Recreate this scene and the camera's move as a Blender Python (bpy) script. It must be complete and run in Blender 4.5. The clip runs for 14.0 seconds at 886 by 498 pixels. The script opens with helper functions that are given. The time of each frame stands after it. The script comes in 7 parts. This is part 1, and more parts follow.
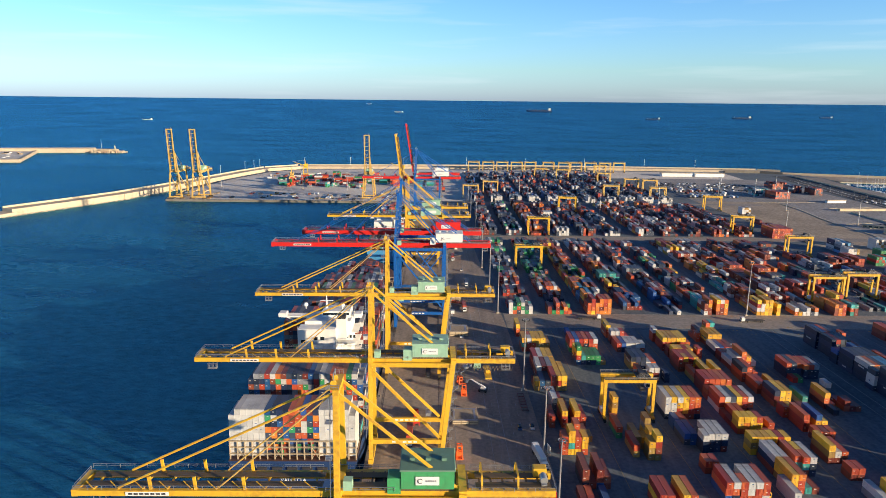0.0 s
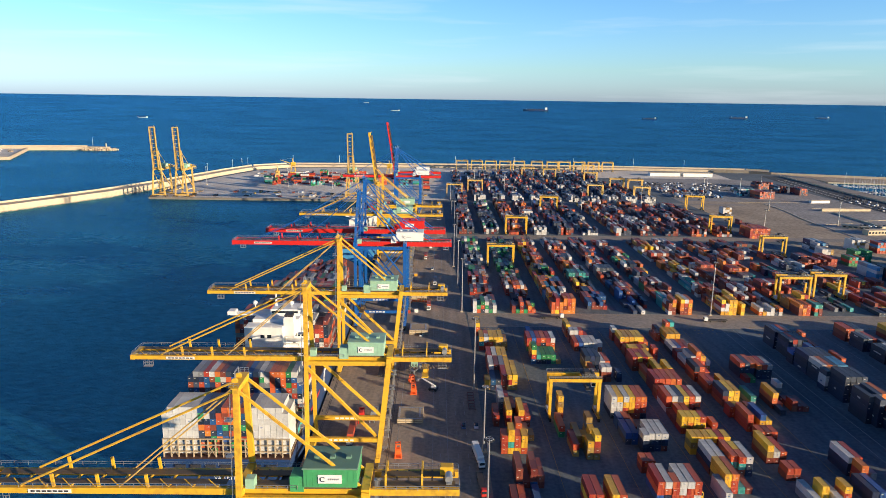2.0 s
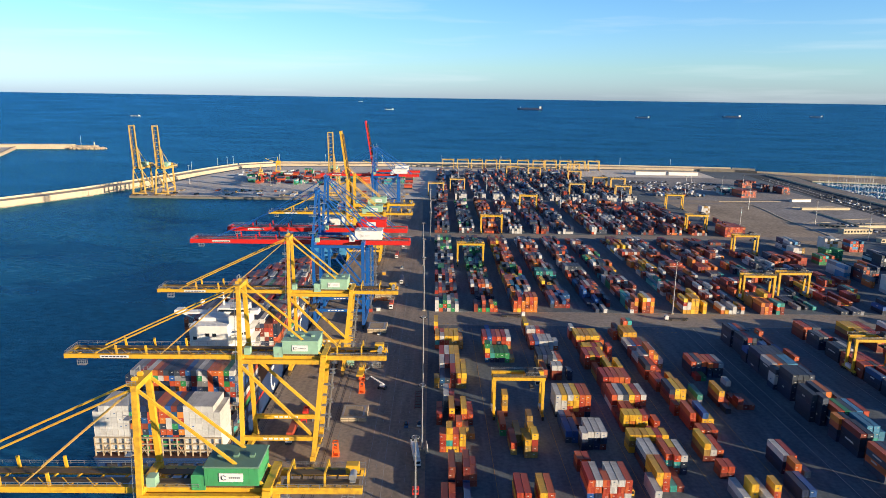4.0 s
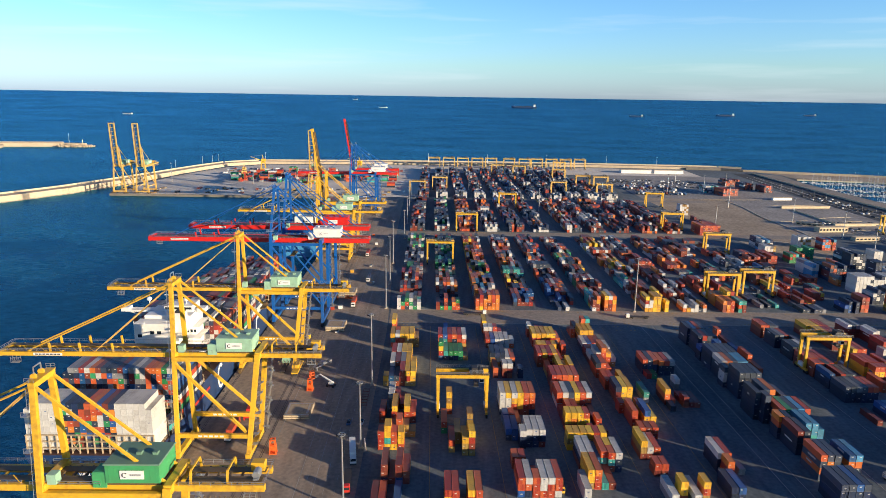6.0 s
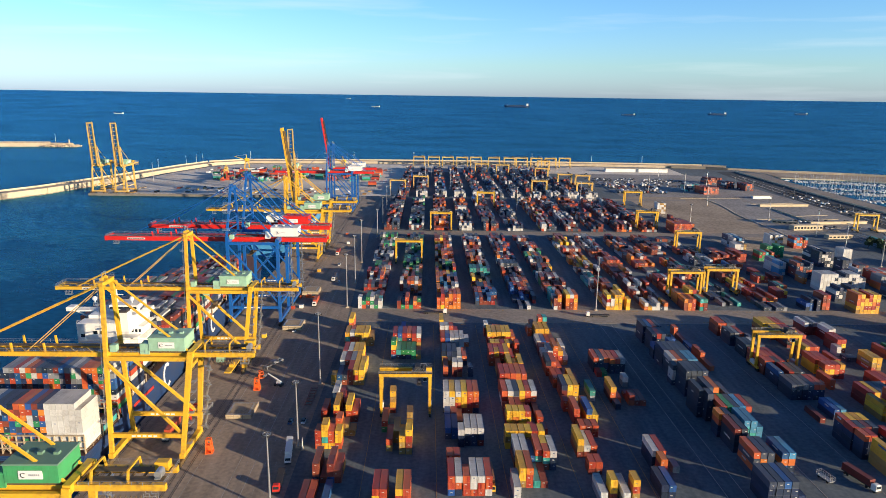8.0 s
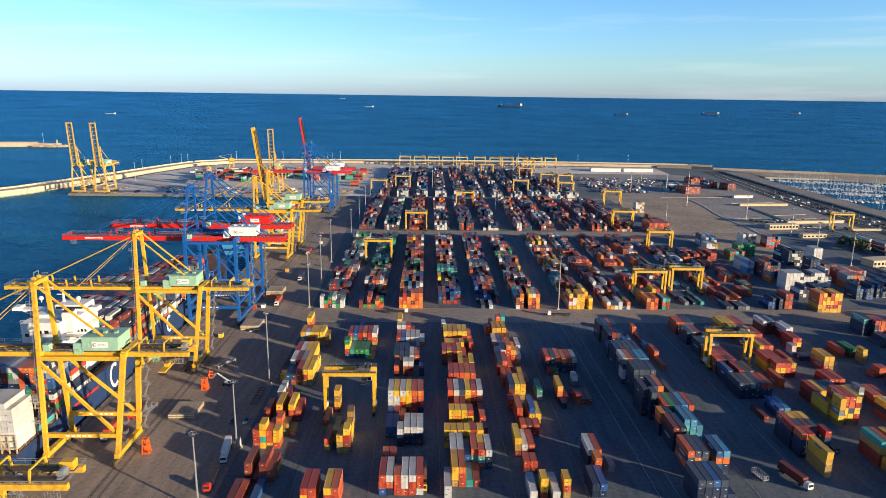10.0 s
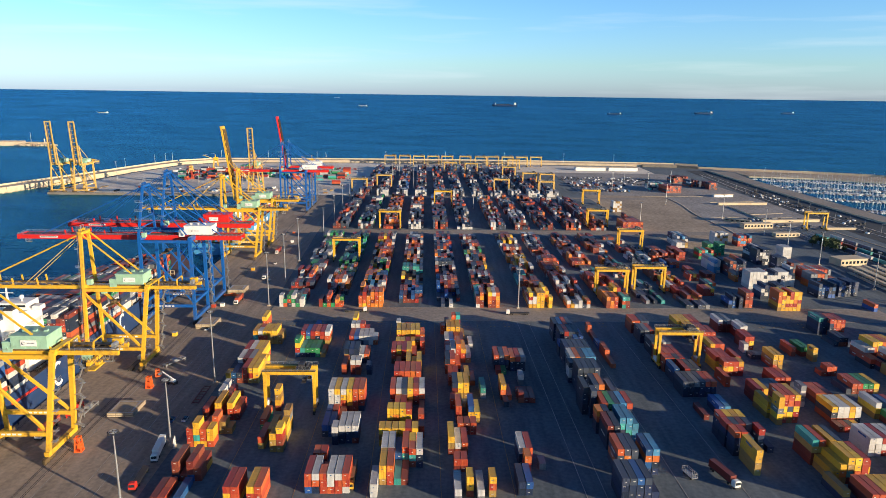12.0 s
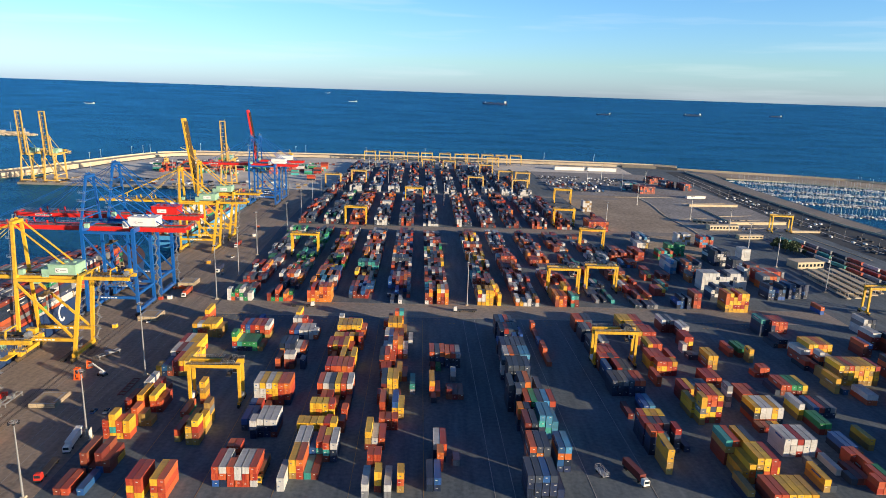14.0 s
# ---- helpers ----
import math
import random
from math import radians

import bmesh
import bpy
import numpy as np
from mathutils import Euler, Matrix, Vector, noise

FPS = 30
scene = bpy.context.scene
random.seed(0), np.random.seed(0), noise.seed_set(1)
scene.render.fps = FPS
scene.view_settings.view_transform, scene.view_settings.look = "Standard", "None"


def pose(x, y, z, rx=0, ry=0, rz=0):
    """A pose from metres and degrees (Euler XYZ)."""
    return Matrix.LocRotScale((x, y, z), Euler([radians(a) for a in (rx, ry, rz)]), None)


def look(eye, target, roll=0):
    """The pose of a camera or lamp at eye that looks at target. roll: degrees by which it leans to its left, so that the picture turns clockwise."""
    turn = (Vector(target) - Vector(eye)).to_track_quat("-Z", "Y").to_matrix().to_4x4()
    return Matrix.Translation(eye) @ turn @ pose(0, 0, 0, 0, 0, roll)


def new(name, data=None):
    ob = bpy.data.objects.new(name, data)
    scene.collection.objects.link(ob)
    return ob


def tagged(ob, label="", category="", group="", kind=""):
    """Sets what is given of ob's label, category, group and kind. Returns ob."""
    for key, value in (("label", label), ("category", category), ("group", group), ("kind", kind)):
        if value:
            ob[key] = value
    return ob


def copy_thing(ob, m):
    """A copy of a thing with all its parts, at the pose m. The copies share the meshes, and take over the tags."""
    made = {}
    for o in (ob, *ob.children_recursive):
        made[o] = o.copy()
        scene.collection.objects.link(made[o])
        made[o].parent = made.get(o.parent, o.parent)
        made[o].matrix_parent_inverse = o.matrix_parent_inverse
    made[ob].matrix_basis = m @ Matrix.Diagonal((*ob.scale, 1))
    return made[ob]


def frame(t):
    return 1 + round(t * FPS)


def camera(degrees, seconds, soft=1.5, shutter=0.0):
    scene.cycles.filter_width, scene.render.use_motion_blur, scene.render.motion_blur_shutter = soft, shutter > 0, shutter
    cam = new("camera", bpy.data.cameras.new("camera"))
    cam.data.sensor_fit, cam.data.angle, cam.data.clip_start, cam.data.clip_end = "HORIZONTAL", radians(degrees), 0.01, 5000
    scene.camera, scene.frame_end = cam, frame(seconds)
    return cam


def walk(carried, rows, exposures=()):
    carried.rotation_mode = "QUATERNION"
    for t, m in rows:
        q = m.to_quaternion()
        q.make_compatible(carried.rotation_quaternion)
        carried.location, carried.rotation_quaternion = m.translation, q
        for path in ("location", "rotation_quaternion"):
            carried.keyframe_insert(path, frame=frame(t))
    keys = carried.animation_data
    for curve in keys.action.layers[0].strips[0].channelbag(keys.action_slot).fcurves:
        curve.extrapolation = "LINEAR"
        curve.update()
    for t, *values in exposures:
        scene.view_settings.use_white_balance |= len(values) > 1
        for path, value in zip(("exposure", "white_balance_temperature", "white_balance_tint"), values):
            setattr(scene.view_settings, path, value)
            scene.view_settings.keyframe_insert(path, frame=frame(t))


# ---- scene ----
cam = camera(67.7, 14.0, soft=0.75)
PATH = [
    (0, (23.478, -1.784, 136.551), (23.465, 0.167, 136.109), 0.6),
    (0.5, (29.404, -1.683, 136.565), (29.389, 0.267, 136.122), 0.7),
    (1, (35.341, -1.585, 136.586), (35.327, 0.365, 136.143), 0.8),
    (1.5, (41.28, -1.492, 136.613), (41.266, 0.458, 136.169), 0.8),
    (2, (47.199, -1.417, 136.639), (47.185, 0.533, 136.194), 0.8),
    (2.5, (53.12, -1.326, 136.667), (53.108, 0.623, 136.22), 0.8),
    (3, (59.044, -1.224, 136.693), (59.033, 0.725, 136.246), 0.8),
    (5.5, (88.527, -0.845, 136.753), (88.523, 1.103, 136.301), 0.9),
    (6, (94.454, -0.761, 136.756), (94.451, 1.187, 136.303), 0.9),
    (6.5, (100.397, -0.659, 136.759), (100.395, 1.289, 136.306), 0.8),
    (7, (106.348, -0.549, 136.751), (106.348, 1.399, 136.297), 0.9),
    (7.5, (112.289, -0.443, 136.739), (112.292, 1.505, 136.284), 0.8),
    (8, (118.223, -0.352, 136.725), (118.228, 1.595, 136.27), 0.8),
    (10.5, (147.767, -0.163, 136.501), (147.78, 1.785, 136.046), 0.7),
    (11, (153.95, -0.182, 136.493), (153.963, 1.765, 136.037), 0.6),
    (11.5, (160.345, -0.196, 136.487), (160.359, 1.751, 136.03), 0.7),
    (12, (166.964, -0.208, 136.477), (166.98, 1.739, 136.02), 0.8),
    (12.5, (173.807, -0.237, 136.462), (173.827, 1.71, 136.004), 0.9),
    (13, (180.849, -0.278, 136.444), (180.875, 1.668, 135.984), 1.3),
    (13.5, (188.008, -0.313, 136.427), (188.041, 1.633, 135.964), 1.7),
    (14, (195.219, -0.346, 136.413), (195.257, 1.599, 135.949), 1.9),
]
walk(cam, [(t, look(eye, target, roll)) for t, eye, target, roll in PATH], exposures=[(0.0, 0.91), (14.0, 0.91)])

# ---- sky, sun ----
SUN_UP = 9.7                                  # degrees above the horizon
SUN_DIR = Vector((0.857, -0.515, 0)).normalized()   # towards the sun, behind the camera and to its right
world = bpy.data.worlds.new("sky")
scene.world = world
world.use_nodes = True
wt = world.node_tree
sky = wt.nodes.new("ShaderNodeTexSky")
sky.sky_type, sky.sun_disc = "NISHITA", False
sky.sun_elevation = radians(SUN_UP)
sky.sun_rotation = math.atan2(SUN_DIR.x, SUN_DIR.y)
sky.air_density, sky.dust_density, sky.ozone_density = 1.0, 0.4, 2.5
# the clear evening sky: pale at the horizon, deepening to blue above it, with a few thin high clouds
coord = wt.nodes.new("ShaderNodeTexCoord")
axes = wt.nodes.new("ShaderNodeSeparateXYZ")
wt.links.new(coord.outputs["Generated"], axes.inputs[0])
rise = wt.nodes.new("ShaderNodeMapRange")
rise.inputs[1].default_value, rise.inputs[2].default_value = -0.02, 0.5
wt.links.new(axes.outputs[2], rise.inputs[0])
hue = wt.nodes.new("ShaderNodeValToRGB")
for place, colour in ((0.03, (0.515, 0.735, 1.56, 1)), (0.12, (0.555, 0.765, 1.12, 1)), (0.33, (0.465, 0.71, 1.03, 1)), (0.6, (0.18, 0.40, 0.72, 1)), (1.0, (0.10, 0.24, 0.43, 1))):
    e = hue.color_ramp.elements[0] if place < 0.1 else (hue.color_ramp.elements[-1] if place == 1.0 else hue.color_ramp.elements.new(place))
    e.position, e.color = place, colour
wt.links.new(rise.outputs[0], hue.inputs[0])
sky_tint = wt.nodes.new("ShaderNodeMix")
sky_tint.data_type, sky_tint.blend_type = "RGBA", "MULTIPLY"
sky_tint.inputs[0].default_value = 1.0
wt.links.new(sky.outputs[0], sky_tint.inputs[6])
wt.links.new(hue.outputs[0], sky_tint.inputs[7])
wisp_map = wt.nodes.new("ShaderNodeMapping")
wisp_map.inputs["Scale"].default_value = (2.2, 2.2, 30)
wisp_map.inputs["Rotation"].default_value = (radians(2), radians(3), 0)
wt.links.new(coord.outputs["Generated"], wisp_map.inputs[0])
wisp = wt.nodes.new("ShaderNodeTexNoise")
wisp.inputs["Scale"].default_value, wisp.inputs["Detail"].default_value = 1.6, 7
wt.links.new(wisp_map.outputs[0], wisp.inputs["Vector"])
thin = wt.nodes.new("ShaderNodeMapRange")
thin.inputs[1].default_value, thin.inputs[2].default_value, thin.inputs[4].default_value = 0.55, 0.8, 0.35
wt.links.new(wisp.outputs[0], thin.inputs[0])
cloud = wt.nodes.new("ShaderNodeMix")
cloud.data_type = "RGBA"
cloud.inputs[7].default_value = (3.2, 3.6, 3.8, 1)
wt.links.new(thin.outputs[0], cloud.inputs[0])
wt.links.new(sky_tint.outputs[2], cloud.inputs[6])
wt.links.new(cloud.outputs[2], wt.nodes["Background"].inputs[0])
wt.nodes["Background"].inputs[1].default_value = 0.15

sun_data = bpy.data.lights.new("sun", "SUN")
sun_data.energy, sun_data.angle, sun_data.color = 4.7, radians(0.5), (1.0, 0.80, 0.545)
sun = new("sun", sun_data)
up = math.tan(radians(SUN_UP))
sun.matrix_world = look((SUN_DIR.x * 300, SUN_DIR.y * 300, 300 * up), (0, 0, 0))

# ---- materials ----
def paint(name, rgb, rough=0.5, metal=0.0, wear=0.25, grain=1.5, dirt=(0.09, 0.07, 0.05), island=0.0, bump=0.0, dust=0.0):
    """A painted or plain surface with dirt at two scales; island: how far single pieces differ in value."""
    m = bpy.data.materials.new(name)
    m.use_nodes = True
    nt = m.node_tree
    b = nt.nodes["Principled BSDF"]
    b.inputs["Roughness"].default_value, b.inputs["Metallic"].default_value = rough, metal
    tc = nt.nodes.new("ShaderNodeTexCoord")
    n1, n2 = nt.nodes.new("ShaderNodeTexNoise"), nt.nodes.new("ShaderNodeTexNoise")
    n1.inputs["Scale"].default_value, n2.inputs["Scale"].default_value = grain, grain * 0.13
    n1.inputs["Detail"].default_value = n2.inputs["Detail"].default_value = 4
    add = nt.nodes.new("ShaderNodeMath")
    add.operation = "MULTIPLY"
    ramp = nt.nodes.new("ShaderNodeMapRange")
    ramp.inputs[1].default_value, ramp.inputs[2].default_value = 0.22, 0.42
    ramp.inputs[3].default_value, ramp.inputs[4].default_value = 0.0, wear
    mix = nt.nodes.new("ShaderNodeMix")
    mix.data_type = "RGBA"
    mix.inputs[6].default_value, mix.inputs[7].default_value = (*rgb, 1), (*dirt, 1)
    for n in (n1, n2):
        nt.links.new(tc.outputs["Object"], n.inputs["Vector"])
    nt.links.new(n1.outputs[0], add.inputs[0])
    nt.links.new(n2.outputs[0], add.inputs[1])
    nt.links.new(add.outputs[0], ramp.inputs[0])
    nt.links.new(ramp.outputs[0], mix.inputs[0])
    out = mix.outputs[2]
    if island:
        geo, info = nt.nodes.new("ShaderNodeNewGeometry"), nt.nodes.new("ShaderNodeObjectInfo")
        both = nt.nodes.new("ShaderNodeMath")
        both.operation = "ADD"
        fold = nt.nodes.new("ShaderNodeMath")
        fold.operation = "FRACT"
        span = nt.nodes.new("ShaderNodeMapRange")
        span.inputs[3].default_value, span.inputs[4].default_value = 1 - island, 1 + island
        hsv = nt.nodes.new("ShaderNodeHueSaturation")
        hue = nt.nodes.new("ShaderNodeMapRange")
        hue.inputs[3].default_value, hue.inputs[4].default_value = 0.488, 0.512
        nt.links.new(geo.outputs["Random Per Island"], both.inputs[0])
        nt.links.new(info.outputs["Random"], both.inputs[1])
        nt.links.new(both.outputs[0], fold.inputs[0])
        nt.links.new(fold.outputs[0], span.inputs[0])
        nt.links.new(fold.outputs[0], hue.inputs[0])
        nt.links.new(span.outputs[0], hsv.inputs["Value"])
        nt.links.new(hue.outputs[0], hsv.inputs["Hue"])
        nt.links.new(out, hsv.inputs["Color"])
        out = hsv.outputs[0]
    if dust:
        # roof panels: dusty film, its dark tone also dims the lit tops of bright paints
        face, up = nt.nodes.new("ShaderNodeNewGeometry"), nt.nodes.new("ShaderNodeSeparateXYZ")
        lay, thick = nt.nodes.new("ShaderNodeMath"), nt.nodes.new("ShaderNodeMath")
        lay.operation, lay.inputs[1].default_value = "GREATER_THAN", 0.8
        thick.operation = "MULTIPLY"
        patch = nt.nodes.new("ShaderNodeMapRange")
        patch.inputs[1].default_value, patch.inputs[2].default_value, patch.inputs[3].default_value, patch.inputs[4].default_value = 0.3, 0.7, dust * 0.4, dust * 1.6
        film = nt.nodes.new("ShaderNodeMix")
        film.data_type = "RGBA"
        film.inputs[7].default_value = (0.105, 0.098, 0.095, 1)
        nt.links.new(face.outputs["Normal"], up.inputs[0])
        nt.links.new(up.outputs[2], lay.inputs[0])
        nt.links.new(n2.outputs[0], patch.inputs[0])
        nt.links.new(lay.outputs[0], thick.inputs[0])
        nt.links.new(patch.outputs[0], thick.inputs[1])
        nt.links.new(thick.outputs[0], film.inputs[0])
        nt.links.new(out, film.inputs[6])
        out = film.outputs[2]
    nt.links.new(out, b.inputs["Base Color"])
    if bump:
        bp = nt.nodes.new("ShaderNodeBump")
        bp.inputs["Strength"].default_value, bp.inputs["Distance"].default_value = bump, 0.1
        nt.links.new(n1.outputs[0], bp.inputs["Height"])
        nt.links.new(bp.outputs[0], b.inputs["Normal"])
    return m


def ground_material(name, dark, light, patch=0.012, speck=0.6, rough=0.85, streak=True):
    """Asphalt or concrete: large patches, tyre streaks along the rows, fine grain."""
    m = bpy.data.materials.new(name)
    m.use_nodes = True
    nt = m.node_tree
    b = nt.nodes["Principled BSDF"]
    b.inputs["Roughness"].default_value = rough
    tc = nt.nodes.new("ShaderNodeTexCoord")
    mp = nt.nodes.new("ShaderNodeMapping")
    mp.inputs["Rotation"].default_value = (0, 0, radians(-1.2))
    mp.inputs["Scale"].default_value = (1.0, 0.12, 1.0) if streak else (1, 1, 1)
    nt.links.new(tc.outputs["Object"], mp.inputs["Vector"])
    big, lines, fine = (nt.nodes.new("ShaderNodeTexNoise") for _ in range(3))
    big.inputs["Scale"].default_value, lines.inputs["Scale"].default_value, fine.inputs["Scale"].default_value = patch, 0.28, speck
    big.inputs["Detail"].default_value = lines.inputs["Detail"].default_value = fine.inputs["Detail"].default_value = 5
    nt.links.new(tc.outputs["Object"], big.inputs["Vector"])
    nt.links.new(mp.outputs[0], lines.inputs["Vector"])
    nt.links.new(tc.outputs["Object"], fine.inputs["Vector"])
    a, c = nt.nodes.new("ShaderNodeMath"), nt.nodes.new("ShaderNodeMath")
    a.operation = c.operation = "ADD"
    nt.links.new(big.outputs[0], a.inputs[0])
    nt.links.new(lines.outputs[0], a.inputs[1])
    nt.links.new(a.outputs[0], c.inputs[0])
    nt.links.new(fine.outputs[0], c.inputs[1])
    span = nt.nodes.new("ShaderNodeMapRange")
    span.inputs[1].default_value, span.inputs[2].default_value = 1.15, 1.85
    nt.links.new(c.outputs[0], span.inputs[0])
    mix = nt.nodes.new("ShaderNodeMix")
    mix.data_type = "RGBA"
    mix.inputs[6].default_value, mix.inputs[7].default_value = (*dark, 1), (*light, 1)
    nt.links.new(span.outputs[0], mix.inputs[0])
    nt.links.new(mix.outputs[2], b.inputs["Base Color"])
    bp = nt.nodes.new("ShaderNodeBump")
    bp.inputs["Strength"].default_value, bp.inputs["Distance"].default_value = 0.15, 0.05
    nt.links.new(fine.outputs[0], bp.inputs["Height"])
    nt.links.new(bp.outputs[0], b.inputs["Normal"])
    return m


def water_material(name, deep, scale=0.17, strength=0.9):
    m = bpy.data.materials.new(name)
    m.use_nodes = True
    nt = m.node_tree
    nt.nodes.remove(nt.nodes["Principled BSDF"])
    body, shine, blend = nt.nodes.new("ShaderNodeBsdfDiffuse"), nt.nodes.new("ShaderNodeBsdfGlossy"), nt.nodes.new("ShaderNodeMixShader")
    shine.inputs["Roughness"].default_value = 0.27
    edge, much = nt.nodes.new("ShaderNodeLayerWeight"), nt.nodes.new("ShaderNodeMapRange")
    edge.inputs["Blend"].default_value = 0.35
    much.inputs[3].default_value, much.inputs[4].default_value = 0.10, 0.56
    shine.inputs["Color"].default_value = (0.245, 0.72, 0.93, 1)
    nt.links.new(edge.outputs["Fresnel"], much.inputs[0])
    ripple, share = nt.nodes.new("ShaderNodeMapRange"), nt.nodes.new("ShaderNodeMath")
    ripple.inputs[1].default_value, ripple.inputs[2].default_value, ripple.inputs[3].default_value, ripple.inputs[4].default_value = 0.35, 0.65, 0.8, 1.2
    share.operation = "MULTIPLY"
    nt.links.new(much.outputs[0], share.inputs[0])
    nt.links.new(ripple.outputs[0], share.inputs[1])
    swell, gust, breath = nt.nodes.new("ShaderNodeTexNoise"), nt.nodes.new("ShaderNodeMapRange"), nt.nodes.new("ShaderNodeMath")
    swell.inputs["Scale"].default_value, swell.inputs["Detail"].default_value = 0.0045, 6
    gust.inputs[1].default_value, gust.inputs[2].default_value, gust.inputs[3].default_value, gust.inputs[4].default_value = 0.34, 0.66, 0.87, 1.14
    breath.operation = "MULTIPLY"
    nt.links.new(swell.outputs[0], gust.inputs[0])
    nt.links.new(share.outputs[0], breath.inputs[0])
    nt.links.new(gust.outputs[0], breath.inputs[1])
    nt.links.new(breath.outputs[0], blend.inputs[0])
    nt.links.new(body.outputs[0], blend.inputs[1])
    nt.links.new(shine.outputs[0], blend.inputs[2])
    nt.links.new(blend.outputs[0], nt.nodes["Material Output"].inputs[0])
    tc = nt.nodes.new("ShaderNodeTexCoord")
    mp = nt.nodes.new("ShaderNodeMapping")
    mp.inputs["Rotation"].default_value = (0, 0, radians(25))
    mp.inputs["Scale"].default_value = (1.0, 2.0, 1.0)
    nt.links.new(tc.outputs["Object"], mp.inputs["Vector"])
    small, mid, big = (nt.nodes.new("ShaderNodeTexNoise") for _ in range(3))
    small.inputs["Scale"].default_value, mid.inputs["Scale"].default_value, big.inputs["Scale"].default_value = scale * 4, scale, 0.004
    for n in (small, mid):
        n.inputs["Detail"].default_value = 6
        nt.links.new(mp.outputs[0], n.inputs["Vector"])
    nt.links.new(tc.outputs["Object"], big.inputs["Vector"])
    nt.links.new(mp.outputs[0], swell.inputs["Vector"])
    big.inputs["Detail"].default_value = 3
    nt.links.new(mid.outputs[0], ripple.inputs[0])
    h = nt.nodes.new("ShaderNodeMath")
    h.operation = "ADD"
    nt.links.new(small.outputs[0], h.inputs[0])
    nt.links.new(mid.outputs[0], h.inputs[1])
    bp = nt.nodes.new("ShaderNodeBump")
    bp.inputs["Strength"].default_value, bp.inputs["Distance"].default_value = strength, 1.0
    nt.links.new(h.outputs[0], bp.inputs["Height"])
    nt.links.new(bp.outputs[0], body.inputs["Normal"])
    nt.links.new(bp.outputs[0], shine.inputs["Normal"])
    mix = nt.nodes.new("ShaderNodeMix")
    mix.data_type = "RGBA"
    mix.inputs[6].default_value = (deep[0] * 0.62, deep[1] * 0.64, deep[2] * 0.7, 1)
    mix.inputs[7].default_value = (deep[0] * 1.45, deep[1] * 1.42, deep[2] * 1.36, 1)
    both, wide = nt.nodes.new("ShaderNodeMath"), nt.nodes.new("ShaderNodeMapRange")
    both.operation = "ADD"
    wide.inputs[1].default_value, wide.inputs[2].default_value = 0.66, 1.24
    faint = nt.nodes.new("ShaderNodeMath")
    faint.operation = "MULTIPLY"
    faint.inputs[1].default_value = 0.9
    nt.links.new(big.outputs[0], faint.inputs[0])
    nt.links.new(faint.outputs[0], both.inputs[0])
    nt.links.new(mid.outputs[0], both.inputs[1])
    nt.links.new(both.outputs[0], wide.inputs[0])
    nt.links.new(wide.outputs[0], mix.inputs[0])
    nt.links.new(mix.outputs[2], body.inputs["Color"])
    return m


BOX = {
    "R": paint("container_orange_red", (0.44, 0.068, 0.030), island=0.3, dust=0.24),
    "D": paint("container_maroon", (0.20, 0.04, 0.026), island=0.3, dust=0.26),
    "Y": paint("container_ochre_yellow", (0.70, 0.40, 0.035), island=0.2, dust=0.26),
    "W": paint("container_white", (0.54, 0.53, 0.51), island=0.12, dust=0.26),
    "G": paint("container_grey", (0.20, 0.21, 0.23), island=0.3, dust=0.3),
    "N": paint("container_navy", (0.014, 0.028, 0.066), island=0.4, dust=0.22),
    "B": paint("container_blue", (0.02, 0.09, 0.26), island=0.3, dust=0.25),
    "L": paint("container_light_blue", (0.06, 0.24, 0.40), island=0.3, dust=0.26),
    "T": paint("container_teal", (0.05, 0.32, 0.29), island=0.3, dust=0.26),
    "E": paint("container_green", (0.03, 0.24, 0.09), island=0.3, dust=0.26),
    # darker twin of Y: yellow containers standing in shade, the shade put into the colour
    "K": paint("container_shaded_ochre", (0.33, 0.20, 0.06), island=0.3, dust=0.26),
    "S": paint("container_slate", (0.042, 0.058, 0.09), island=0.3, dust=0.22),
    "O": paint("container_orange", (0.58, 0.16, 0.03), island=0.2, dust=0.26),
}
LETTERS = list(BOX)
MATS = [BOX[c] for c in LETTERS]
COLOUR_WORDS = {"R": "orange-red", "D": "dark maroon", "Y": "ochre yellow", "W": "white", "G": "grey", "N": "navy blue", "B": "blue",
                "L": "light blue", "T": "teal", "E": "green", "K": "shade-darkened ochre", "S": "slate grey", "O": "orange"}

YELLOW = paint("crane_yellow", (0.67, 0.39, 0.028), 0.45, wear=0.6, grain=0.7, dirt=(0.30, 0.15, 0.035))
YELLOW_DARK = paint("crane_walkway_brown", (0.12, 0.08, 0.035), 0.6, grain=0.6)
PALE_YELLOW = paint("crane_weathered_yellow", (0.60, 0.38, 0.10), 0.5, wear=0.4, grain=0.4, dirt=(0.25, 0.14, 0.06))
CRANE_BLUE = paint("crane_blue", (0.004, 0.092, 0.35), 0.4, wear=0.3, grain=0.4)
CRANE_RED = paint("crane_red", (0.60, 0.02, 0.015), 0.4, wear=0.2, grain=0.4, dirt=(0.3, 0.03, 0.02))
MINT = paint("machinery_house_mint", (0.30, 0.50, 0.36), 0.5, grain=0.4)
HOUSE_GREEN = paint("machinery_house_green", (0.055, 0.32, 0.12), 0.5, grain=0.4)
ROOF_GREEN = paint("roof_grey_green", (0.13, 0.24, 0.17), 0.7, grain=0.5)
WHITE = paint("white_paint", (0.74, 0.73, 0.70), 0.45, wear=0.15, grain=0.4, dirt=(0.35, 0.32, 0.27))
STEEL = paint("galvanised_steel", (0.42, 0.43, 0.44), 0.4, metal=0.6, grain=2)
DARK = paint("dark_machinery", (0.03, 0.03, 0.035), 0.6, grain=2)
RUBBER = paint("rubber", (0.02, 0.02, 0.02), 0.8)
